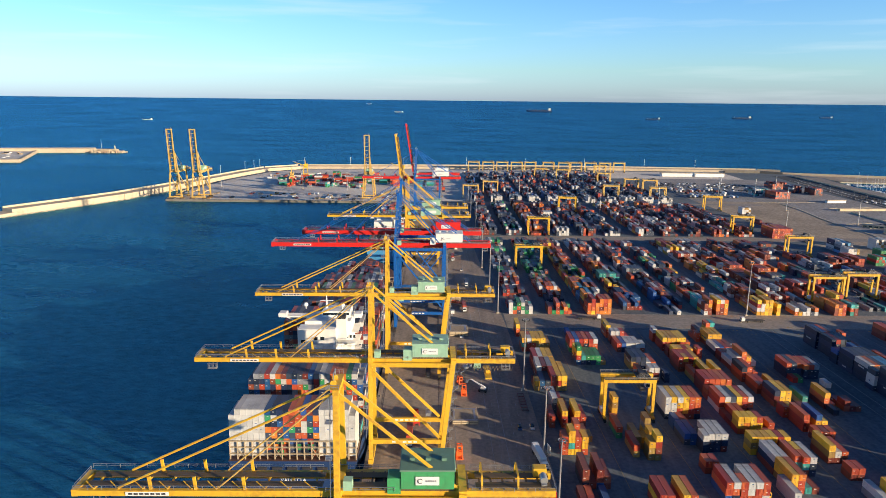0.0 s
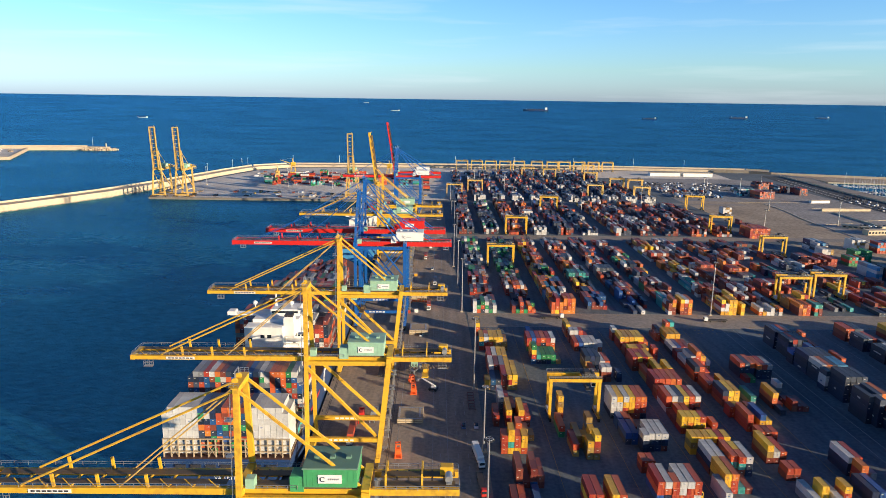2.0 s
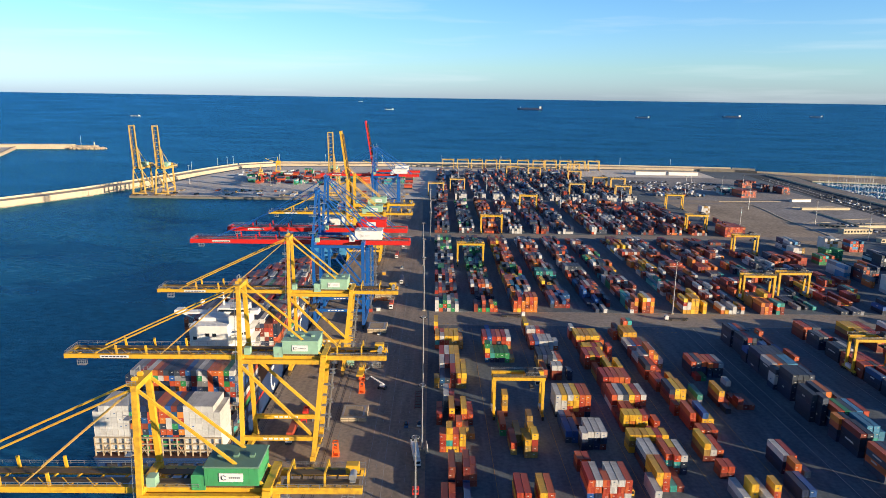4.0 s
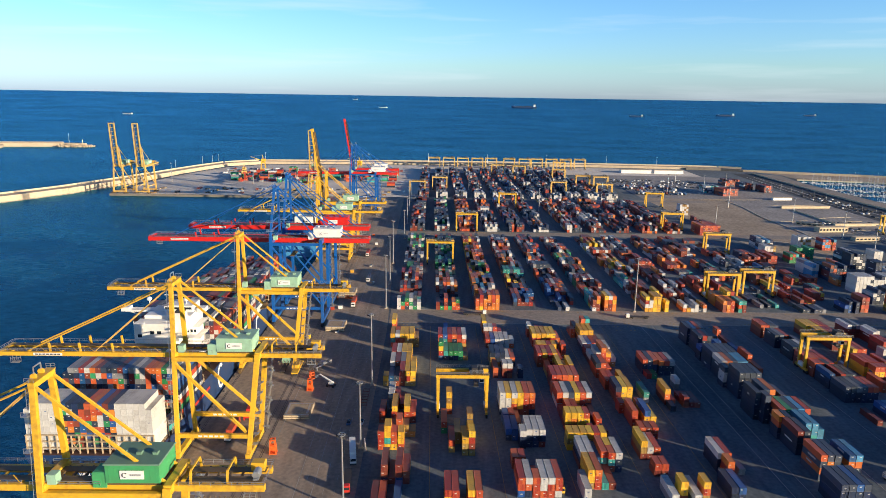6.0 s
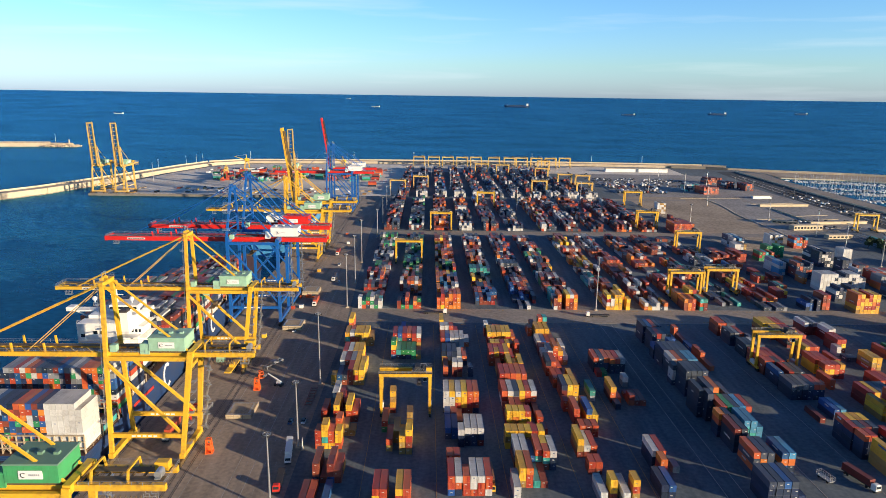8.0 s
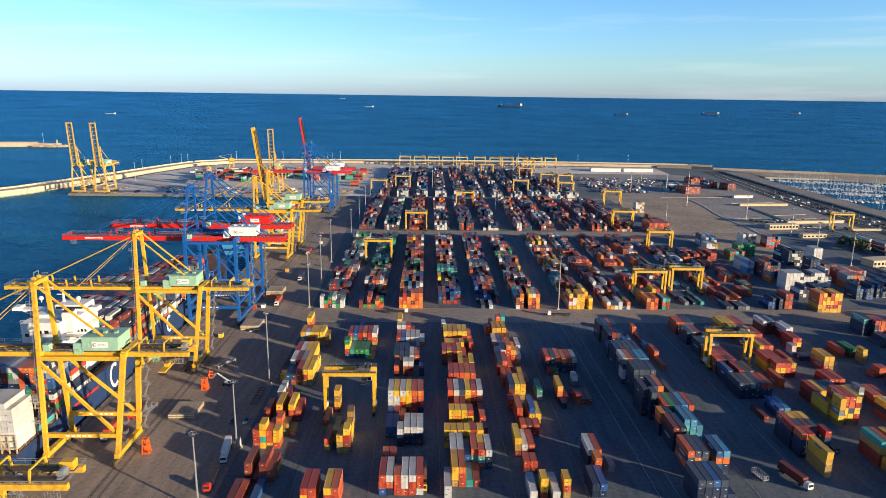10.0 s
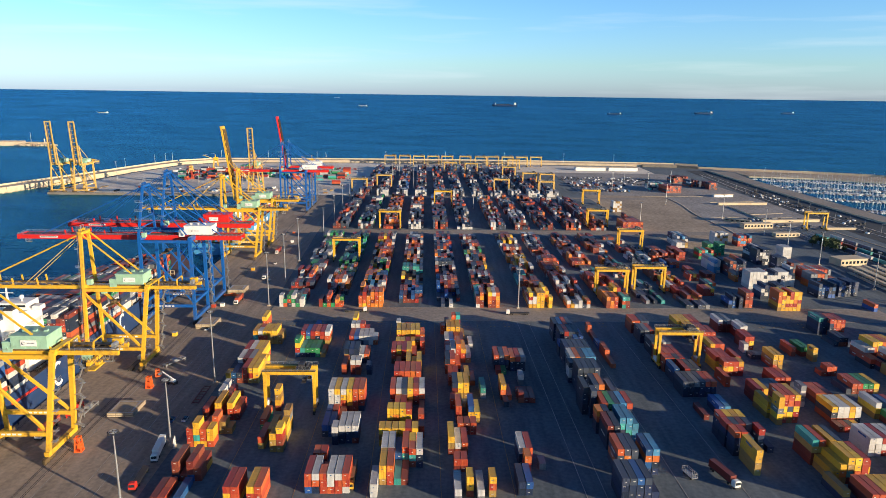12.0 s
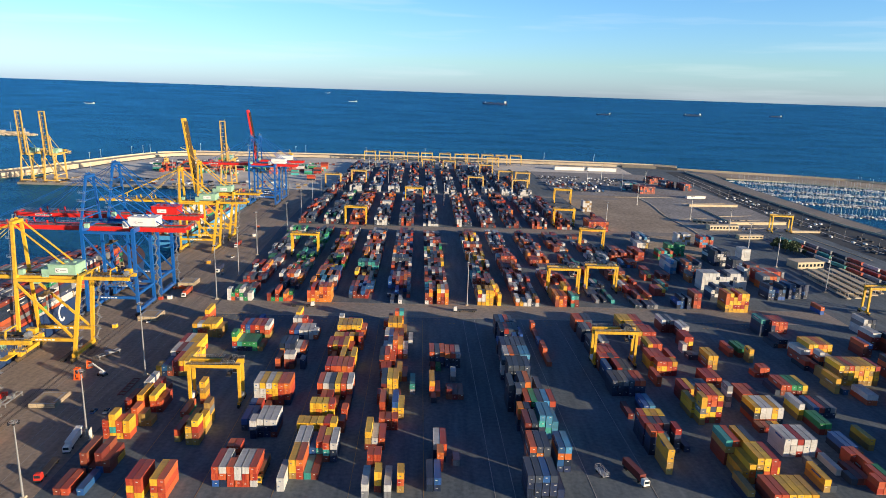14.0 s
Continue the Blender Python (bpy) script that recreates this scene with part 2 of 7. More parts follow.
GLASS = paint("dark_window_glass", (0.02, 0.03, 0.04), 0.08, wear=0.0)
ORANGE = paint("signal_orange", (0.75, 0.12, 0.02), 0.5)
RED = paint("red_paint", (0.55, 0.03, 0.02), 0.45)
HULL_NAVY = paint("hull_navy", (0.016, 0.042, 0.12), 0.45, grain=0.3, wear=0.2)
HULL_BLUE = paint("hull_light_blue", (0.06, 0.26, 0.50), 0.45, grain=0.3)
HULL_RED = paint("hull_red_lead", (0.28, 0.03, 0.02), 0.6, grain=0.3)
DECK = paint("deck_dull_red", (0.12, 0.06, 0.05), 0.7, grain=0.6)
LASHING = paint("lashing_bridge_buff", (0.42, 0.33, 0.22), 0.6, grain=1)
CONCRETE = paint("breakwater_concrete", (0.53, 0.435, 0.31), 0.9, wear=0.7, grain=0.25, dirt=(0.36, 0.29, 0.21), bump=0.3)
QUAY_WALL = paint("quay_wall_concrete", (0.20, 0.18, 0.15), 0.9, wear=0.6, grain=0.2, bump=0.3)
ROCK = paint("armour_rock", (0.45, 0.375, 0.27), 0.9, wear=0.4, grain=0.4, island=0.3, bump=0.5)
LINE = paint("worn_road_paint", (0.34, 0.33, 0.31), 0.7, wear=0.8, grain=0.6, dirt=(0.08, 0.08, 0.08))
LINE_Y = paint("worn_yellow_road_paint", (0.36, 0.24, 0.08), 0.7, wear=0.8, grain=0.6, dirt=(0.08, 0.08, 0.08))
TIMBER = paint("weathered_timber", (0.37, 0.29, 0.20), 0.85, wear=0.5, grain=0.8)
CREAM = paint("cream_render", (0.55, 0.45, 0.30), 0.8, grain=0.3)
LEAF = paint("foliage", (0.05, 0.075, 0.025), 0.7, island=0.4, grain=0.5)
BARK = paint("bark", (0.10, 0.07, 0.05), 0.9)
ASPHALT = ground_material("asphalt", (0.060, 0.082, 0.098), (0.152, 0.180, 0.200))
APRON = ground_material("apron_concrete", (0.178, 0.147, 0.120), (0.365, 0.293, 0.232))
ROAD = ground_material("road_concrete", (0.19, 0.165, 0.14), (0.34, 0.29, 0.245), streak=False)
PIER = ground_material("pale_pier_concrete", (0.44, 0.39, 0.33), (0.80, 0.73, 0.63), streak=False)
PALE = ground_material("pale_paving", (0.205, 0.158, 0.108), (0.47, 0.37, 0.27), patch=0.02, speck=0.25, streak=False)
GREY = ground_material("grey_paving", (0.155, 0.145, 0.138), (0.385, 0.355, 0.33), patch=0.02, speck=0.25, streak=False)
COAST = ground_material("coast_road_asphalt", (0.022, 0.027, 0.032), (0.07, 0.072, 0.074), streak=False)
SEA = water_material("sea_water", (0.0053, 0.056, 0.122))


# ---- mesh helpers ----
class Mesh:
    """Collects boxes, beams and tubes, and links them as one mesh object."""
    def __init__(self):
        self.v, self.f, self.m = [], [], []

    def add(self, verts, faces, mat=0):
        n = len(self.v)
        self.v += [tuple(p) for p in verts]
        self.f += [tuple(i + n for i in f) for f in faces]
        self.m += [mat] * len(faces)
        return self

    def box(self, x0, y0, z0, x1, y1, z1, mat=0):
        p = [(x, y, z) for z in (z0, z1) for y in (y0, y1) for x in (x0, x1)]
        return self.add(p, [(0, 2, 3, 1), (4, 5, 7, 6), (0, 1, 5, 4), (2, 6, 7, 3), (0, 4, 6, 2), (1, 3, 7, 5)], mat)

    def slab(self, x0, y0, z0, x1, y1, z1, b=0.12, mat=0):
        """A box with a chamfered top edge."""
        p = [(x0, y0, z0), (x1, y0, z0), (x1, y1, z0), (x0, y1, z0), (x0, y0, z1 - b), (x1, y0, z1 - b), (x1, y1, z1 - b), (x0, y1, z1 - b),
             (x0 + b, y0 + b, z1), (x1 - b, y0 + b, z1), (x1 - b, y1 - b, z1), (x0 + b, y1 - b, z1)]
        f = [(3, 2, 1, 0), (8, 9, 10, 11)]
        for i in range(4):
            j = (i + 1) % 4
            f += [(i, j, j + 4, i + 4), (i + 4, j + 4, j + 8, i + 8)]
        return self.add(p, f, mat)

    def beam(self, a, b, w, h, w2=None, h2=None, mat=0):
        """A box beam from a to b, w wide and h deep, tapering to w2, h2."""
        a, b = Vector(a), Vector(b)
        d = (b - a).normalized()
        ref = Vector((0, 0, 1)) if abs(d.z) < 0.9 else Vector((0, 1, 0))
        s = d.cross(ref).normalized()
        t = s.cross(d)
        w2, h2 = w if w2 is None else w2, h if h2 is None else h2
        p = [q + s * (i * ww / 2) + t * (j * hh / 2) for q, ww, hh in ((a, w, h), (b, w2, h2)) for i, j in ((-1, -1), (1, -1), (1, 1), (-1, 1))]
        return self.add(p, [(3, 2, 1, 0), (4, 5, 6, 7), (0, 1, 5, 4), (1, 2, 6, 5), (2, 3, 7, 6), (3, 0, 4, 7)], mat)

    def tube(self, a, b, r, r2=None, n=8, mat=0):
        a, b = Vector(a), Vector(b)
        d = (b - a).normalized()
        ref = Vector((0, 0, 1)) if abs(d.z) < 0.9 else Vector((1, 0, 0))
        s = d.cross(ref).normalized()
        t = s.cross(d)
        r2 = r if r2 is None else r2
        p = []
        for q, rr in ((a, r), (b, r2)):
            p += [q + s * (rr * math.cos(k * math.tau / n)) + t * (rr * math.sin(k * math.tau / n)) for k in range(n)]
        f = [(k, (k + 1) % n, (k + 1) % n + n, k + n) for k in range(n)]
        f += [tuple(range(n - 1, -1, -1)), tuple(range(n, 2 * n))]
        return self.add(p, f, mat)

    def rail(self, a, b, h=1.1, step=2.5, r=0.05):
        """A handrail with posts from a to b."""
        a, b = Vector(a), Vector(b)
        n = max(1, round((b - a).length / step))
        upz = Vector((0, 0, h))
        self.beam(a + upz, b + upz, r * 2, r * 2)
        self.beam(a + upz / 2, b + upz / 2, r * 1.4, r * 1.4)
        for i in range(n + 1):
            p = a.lerp(b, i / n)
            self.beam(p, p + upz, r * 1.6, r * 1.6)
        return self

    def data(self, name, *mats):
        me = bpy.data.meshes.new(name)
        me.from_pydata(self.v, [], self.f)
        for m in mats:
            me.materials.append(m)
        if len(mats) > 1:
            me.polygons.foreach_set("material_index", self.m)
        me.update()
        return me


def thing(name, m, label, category, group="", kind="", data=None):
    ob = new(name, data)
    ob.matrix_world = m
    return tagged(ob, label, category, group, kind)


def part(name, mesh, mat, parent, label=""):
    ob = new(name, mesh.data(name, *(mat if isinstance(mat, (list, tuple)) else [mat])))
    ob.parent = parent
    if label:
        tagged(ob, label)
    return ob


TURN = 1.2          # degrees by which the quay and the yard rows lean off the y axis


def yard(u, v, z=0.0, turn=0.0):
    """A pose in the yard's own axes: u across the rows from the sea rail, v along the quay."""
    return pose(0, 0, 0, 0, 0, TURN) @ pose(u, v, z, 0, 0, turn)


def yard_point(u, v, z=0.0):
    return (pose(0, 0, 0, 0, 0, TURN) @ Vector((u, v, z)))[:]


# ---- sea, land, breakwaters ----
SEA_Z = -3.0


def sea_height(y):
    """The open sea lifts gently far out, so that its rim stands where the real horizon does."""
    return SEA_Z if y < 1800 else SEA_Z + 131.2 * ((y - 1800) / 3050) ** 1.4


sea = Mesh()
ys = [-1500, -400, 0, 300, 600, 900, 1200, 1500, 1800] + [1800 + 3050 * k / 40 for k in range(1, 41)]
for y in ys:
    sea.v += [(-4600, y, sea_height(y)), (4600, y, sea_height(y))]
for i in range(len(ys) - 1):
    sea.f.append((2 * i, 2 * i + 1, 2 * i + 3, 2 * i + 2))
    sea.m.append(0)
tagged(new("water", sea.data("water", SEA)), "deep blue open sea with small ripples", "sea", kind="structure")


def prism(name, outline, z0, z1, mats, label, category):
    """An upright slab over a closed outline: its top in the first material, its sides in the second."""
    m, n = Mesh(), len(outline)
    m.add([(x, y, z1) for x, y in outline], [tuple(range(n))], 0)
    m.add([(x, y, z) for z in (z0, z1 - 0.002) for x, y in outline], [(i, (i + 1) % n, (i + 1) % n + n, i + n) for i in range(n)], 1)
    return tagged(new(name, m.data(name, *mats)), label, category, kind="structure")


def ring(*pts):
    return [yard_point(u, v)[:2] for u, v in pts]


land = [yard_point(-2.8, -160)[:2], (780, -140), (730, 500), (710, 691), (706, 794), (706, 935), (708, 1120), (716, 1184), (728, 1240),
        (700, 1296), (640, 1318), (570, 1326), (350, 1336), (20, 1334), (-255, 1304), (-318, 1250), (-352, 1130), (-372, 1000), (-362, 889), yard_point(-2.8, 893)[:2]]
prism("ground", land, -9, 0, (ASPHALT, QUAY_WALL), "dark worn asphalt of a container yard", "ground")


def sheet(name, pts, z, mat, label, category):
    return prism(name, pts, 0.004, z, (mat, mat), label, category)


sheet("pavement", ring((-2.6, -150), (69, -150), (69, 372), (60, 640), (58, 890), (-2.6, 890)), 0.06, APRON, "brownish concrete quay apron with tyre marks", "pavement")
sheet("pavement", [(-352, 892), (-20, 896), (35, 900), (60, 912), (60, 1322), (20, 1322), (-250, 1292), (-310, 1240), (-345, 1120), (-365, 990)], 0.05, PIER, "pale sunlit concrete of the far pier", "pavement")
sheet("pavement", [(60.1, 1195), (560, 1200), (566, 1318), (60.1, 1322)], 0.05, PIER, "pale sunlit concrete behind the last container rows", "pavement")
sheet("pavement", [(372, 925), (380, 700), (398, 560), (462, 560), (471, 656), (472, 740), (479, 792), (479, 845), (486, 907), (486, 925)], 0.05, PALE, "brownish worn paving on the landward side", "pavement")
sheet("pavement", [(372, 925.1), (486.1, 925.1), (486.1, 907), (479.1, 845), (479.1, 792), (472.1, 740), (471.1, 656), (520, 690), (603, 700), (611, 880), (603, 1170), (562, 1199), (372, 1199)], 0.05, GREY, "grey concrete paving round the port gate", "pavement")
sheet("pavement", [(674, 700), (703, 720), (703, 935), (705, 1120), (713, 1186), (722, 1236), (680, 1262), (679, 1150), (674, 1026), (674, 857)], 0.05, ROAD, "concrete quay between coast road and marina", "pavement")
prism("ground_marina_bank", [(676, 1300), (781, 1268), (877, 1240), (963, 1203), (1010, 1158), (1260, 1050), (1240, 990), (1050, 1062), (960, 1103), (833, 1168), (728, 1188), (728.5, 1240)], -8, -0.6, (PALE, ROCK), "sandy bank between marina and open sea", "ground")
for a, b in ((383, 410), (646, 664), (880, 893)):
    sheet("road", ring((69.2, a), (470, a), (470, b), (69.2, b)), 0.055, ROAD, "cross road of worn brown concrete between container rows", "road")
sheet("road", [(606, 520), (690, 520), (668, 740), (667, 930), (668, 1030), (673, 1150), (675, 1262), (640, 1262), (628, 1130), (612, 930), (612, 880), (604, 690)], 0.065, COAST, "coast road of dark asphalt", "road")


def stripe(u0, v0, u1, v1, w, mat):
    m = Mesh()
    a, b = Vector(yard_point(u0, v0, 0.075)), Vector(yard_point(u1, v1, 0.075))
    m.beam(a, b, w, 0.012)
    return m, mat


for off in (0, 14):
    wall_pts = [(628 + off, 520), (622 + off, 691), (621 + off, 932), (631 + off, 1062), (642 + off, 1200)]
    for (xa, ya), (xb, yb) in zip(wall_pts, wall_pts[1:]):
        k = Mesh().beam((xa, ya, 0.14), (xb, yb, 0.14), 0.9, 0.2)
        tagged(new("kerb", k.data("kerb", PIER)), "pale kerb dividing the coast road lanes", "kerb", kind="structure")
STRIPES = [(33, -20, 33, 640, 0.25, LINE), (47.5, -20, 47.5, 640, 0.22, LINE), (53.5, -20, 53.5, 640, 0.22, LINE), (224.5, 195, 224.5, 380, 0.3, LINE), (231.5, 195, 231.5, 380, 0.3, LINE),
           (147.5, 195, 147.5, 378, 0.2, LINE_Y), (122.0, 195, 122.0, 378, 0.2, LINE_Y), (95.0, 195, 95.0, 378, 0.2, LINE_Y), (173.5, 195, 173.5, 378, 0.2, LINE_Y),
           (199.5, 195, 199.5, 378, 0.2, LINE_Y), (69.5, 383.5, 470, 383.5, 0.25, LINE), (69.5, 409.5, 470, 409.5, 0.25, LINE), (282, 195, 282, 378, 0.25, LINE), (260, 195, 260, 378, 0.25, LINE)]
for s in STRIPES:
    m, mat = stripe(*s)
    tagged(new("trim", m.data("trim", mat)), "worn painted lane line on the asphalt", "road marking", kind="structure")
ticks = Mesh()
for u0 in (84, 109, 136, 162, 188, 213, 250, 272, 297, 325, 350, 378, 405):
    for dv in (373.5, 379.5, 386, 406.5):
        for du in (-5.5, -3.2, 3.2, 5.5):
            x, y, z = yard_point(u0 + du, dv, 0.066)
            ticks.box(x - 0.55, y - 0.5, z, x + 0.55, y + 0.5, z + 0.008)
tagged(new("road_marking", ticks.data("road_marking", LINE_Y)), "worn pale yellow turning marks at the row ends", "road marking", kind="stuff")
lane = Mesh()
for k in range(74):
    for u in (50.5, 57.5, 61.5):
        x, y, z = yard_point(u, -20 + k * 9.0, 0.066)
        lane.box(x - 0.09, y - 1.6, z, x + 0.09, y + 1.6, z + 0.008)
tagged(new("road_marking", lane.data("road_marking", LINE)), "worn white dashes of the apron lanes", "road marking", kind="stuff")
for u in (0.3, 26.6, 29.8):
    m = Mesh()
    for d in (-0.35, 0.35):
        m.beam(yard_point(u + d, -150, 0.08), yard_point(u + d, 880, 0.08), 0.12, 0.05)
    tagged(new("trim", m.data("trim", DARK)), "steel crane rail sunk in the quay apron", "crane rail", kind="structure")


def wall_along(name, pts, width, z0, z1, mat, label, category, parapet=0.0):
    """A wall that follows a line of points, with an optional parapet on its outer side."""
    m = Mesh()
    for (xa, ya), (xb, yb) in zip(pts, pts[1:]):
        d = Vector((xb - xa, yb - ya, 0)).normalized()
        a, b = Vector((xa, ya, 0)) - d * 0.4, Vector((xb, yb, 0)) + d * 0.4
        zc = (z0 + z1) / 2
        m.beam((a.x, a.y, zc), (b.x, b.y, zc), width, z1 - z0)
        if parapet:
            side = Vector((-d.y, d.x, 0)) * (width / 2 - 0.8)
            m.beam((a.x + side.x, a.y + side.y, z1 + parapet / 2), (b.x + side.x, b.y + side.y, z1 + parapet / 2), 1.4, parapet)
    return tagged(new(name, m.data(name, mat)), label, category, kind="structure")


def rocks(name, pts, spread, count, size, z, label):
    """A bank of armour blocks along a line."""
    m, rng = Mesh(), random.Random(len(pts) + count)
    for _ in range(count):
        i = rng.randrange(len(pts) - 1)
        t = rng.random()
        x, y = (pts[i][k] * (1 - t) + pts[i + 1][k] * t + rng.gauss(0, spread) for k in (0, 1))
        s = size * rng.uniform(0.5, 1.2)
        e = Euler((rng.random() * 3, rng.random() * 3, rng.random() * 3)).to_matrix()
        c = [Vector((i, j, k)) * s * rng.uniform(0.7, 1.1) for k in (-.5, .5) for j in (-.5, .5) for i in (-.5, .5)]
        c = [e @ p + Vector((x, y, z + s * 0.1)) for p in c]
        m.add(c, [(0, 2, 3, 1), (4, 5, 7, 6), (0, 1, 5, 4), (2, 6, 7, 3), (0, 4, 6, 2), (1, 3, 7, 5)])
    return tagged(new(name, m.data(name, ROCK)), label, "rocks", kind="stuff")


MOLE = [(-640, 440), (-560, 600), (-500, 770), (-468, 832), (-433, 905), (-403, 1000), (-376, 1100), (-350, 1200), (-325, 1270), (-272, 1314), (-50, 1338), (180, 1350), (380, 1346), (574, 1334), (640, 1326), (678, 1308)]
wall_along("wall_breakwater", MOLE[2:], 20, -8, 4.6, CONCRETE, "long pale concrete breakwater wall lit by low sun", "breakwater", parapet=2.2)
wall_along("wall_breakwater_shelf", MOLE[:3] + [(-497, 776)], 22, -8, 0.8, CONCRETE, "low pale concrete shelf where the breakwater begins", "breakwater")
rocks("armour_rocks", [(x - 13, y + 9) for x, y in MOLE], 4, 900, 5.0, -2.5, "bank of pale armour blocks along the breakwater")
rocks("armour_rocks", [(x + 11.5, y - 7.0) for x, y in MOLE[:7]], 1.4, 700, 2.0, -3.7, "pale stone bank at the inner foot of the breakwater")
OUTER = [(-1400, 1560), (-1110, 1627), (-950, 1655), (-868, 1671)]
wall_along("wall_outer_mole", OUTER, 16, -8, 6.6, CONCRETE, "low pale concrete mole far out in the water", "breakwater", parapet=1.8)
prism("ground_outer_mole", [(-1130, 1613), (-994, 1638), (-882, 1394), (-1020, 1368)], -8, 1.2, (PIER, CONCRETE), "pale triangular quay inside the outer mole", "ground")
wall_along("wall_outer_mole_spur", [(-1020, 1371), (-886, 1397), (-996, 1634)], 5, 1.21, 3.4, CONCRETE, "short pale spur of the outer mole", "breakwater")
prism("ground_mole_head", [(-870, 1661), (-818, 1664), (-808, 1670), (-812, 1680), (-868, 1684)], -8, 5.6, (CONCRETE, CONCRETE), "pale flat-topped head of the outer mole", "ground")
rocks("armour_rocks", [(-866, 1655), (-838, 1656), (-808, 1660), (-798, 1668)], 3.5, 420, 4.2, -1.2, "rock bank round the head of the outer mole")
rocks("armour_rocks", [(-850, 1659), (-812, 1663)], 1.5, 160, 3.4, 2.2, "upper rock bank of the outer mole")
wall_along("wall_marina", [(678, 1308), (781, 1274), (877, 1246), (963, 1208), (1010, 1164), (1260, 1056), (1500, 960)], 8, -8, 1.2, CONCRETE, "low breakwater round the marina", "breakwater", parapet=1.5)
rocks("armour_rocks", [(690, 1312), (781, 1282), (877, 1254), (963, 1216), (1014, 1172), (1250, 1070)], 4, 420, 3.6, -1.5, "dark rocks outside the marina wall")
wall_along("wall_coast_road", [(706, 500), (681, 684), (671, 740), (669, 857), (669, 1026), (675, 1150), (678, 1262)], 1.2, 0.1, 2.2, CONCRETE, "concrete wall between coast road and marina", "wall")
# shade on the breakwater's end, put into the dark colour of this wall
wall_along("wall_shade_tone", [(574, 1320), (640, 1312), (676, 1294)], 2, 0.1, 5, QUAY_WALL, "sea wall bending round the yard, its shade given by dark colour", "wall")


# ---- cranes ----
def sign(mesh_parent, x0, x1, y, z0, z1):
    """A white sign plate with a round dark emblem and an unreadable line of grey lettering."""
    plate = Mesh().box(x0, y - 0.12, z0, x1, y, z1)
    p = part("sign", plate, WHITE, mesh_parent, "white sign plate with round emblem")
    m = Mesh()
    h, w = z1 - z0, x1 - x0
    cx, cz, r = x0 + w * 0.2, (z0 + z1) / 2, h * 0.26
    for k in range(14):
        a, b = k * math.tau / 18 + 0.6, (k + 1) * math.tau / 18 + 0.6
        m.beam((cx + r * math.cos(a), y - 0.16, cz + r * math.sin(a)), (cx + r * math.cos(b), y - 0.16, cz + r * math.sin(b)), h * 0.12, 0.06)
    part("emblem", m, DARK, p)
    bars = Mesh()
    for k in range(6):
        bx = x0 + w * (0.42 + 0.08 * k)
        bars.box(bx, y - 0.17, cz - h * 0.1, bx + w * 0.055, y - 0.121, cz + h * 0.1)
    part("lettering", bars, STEEL, p)


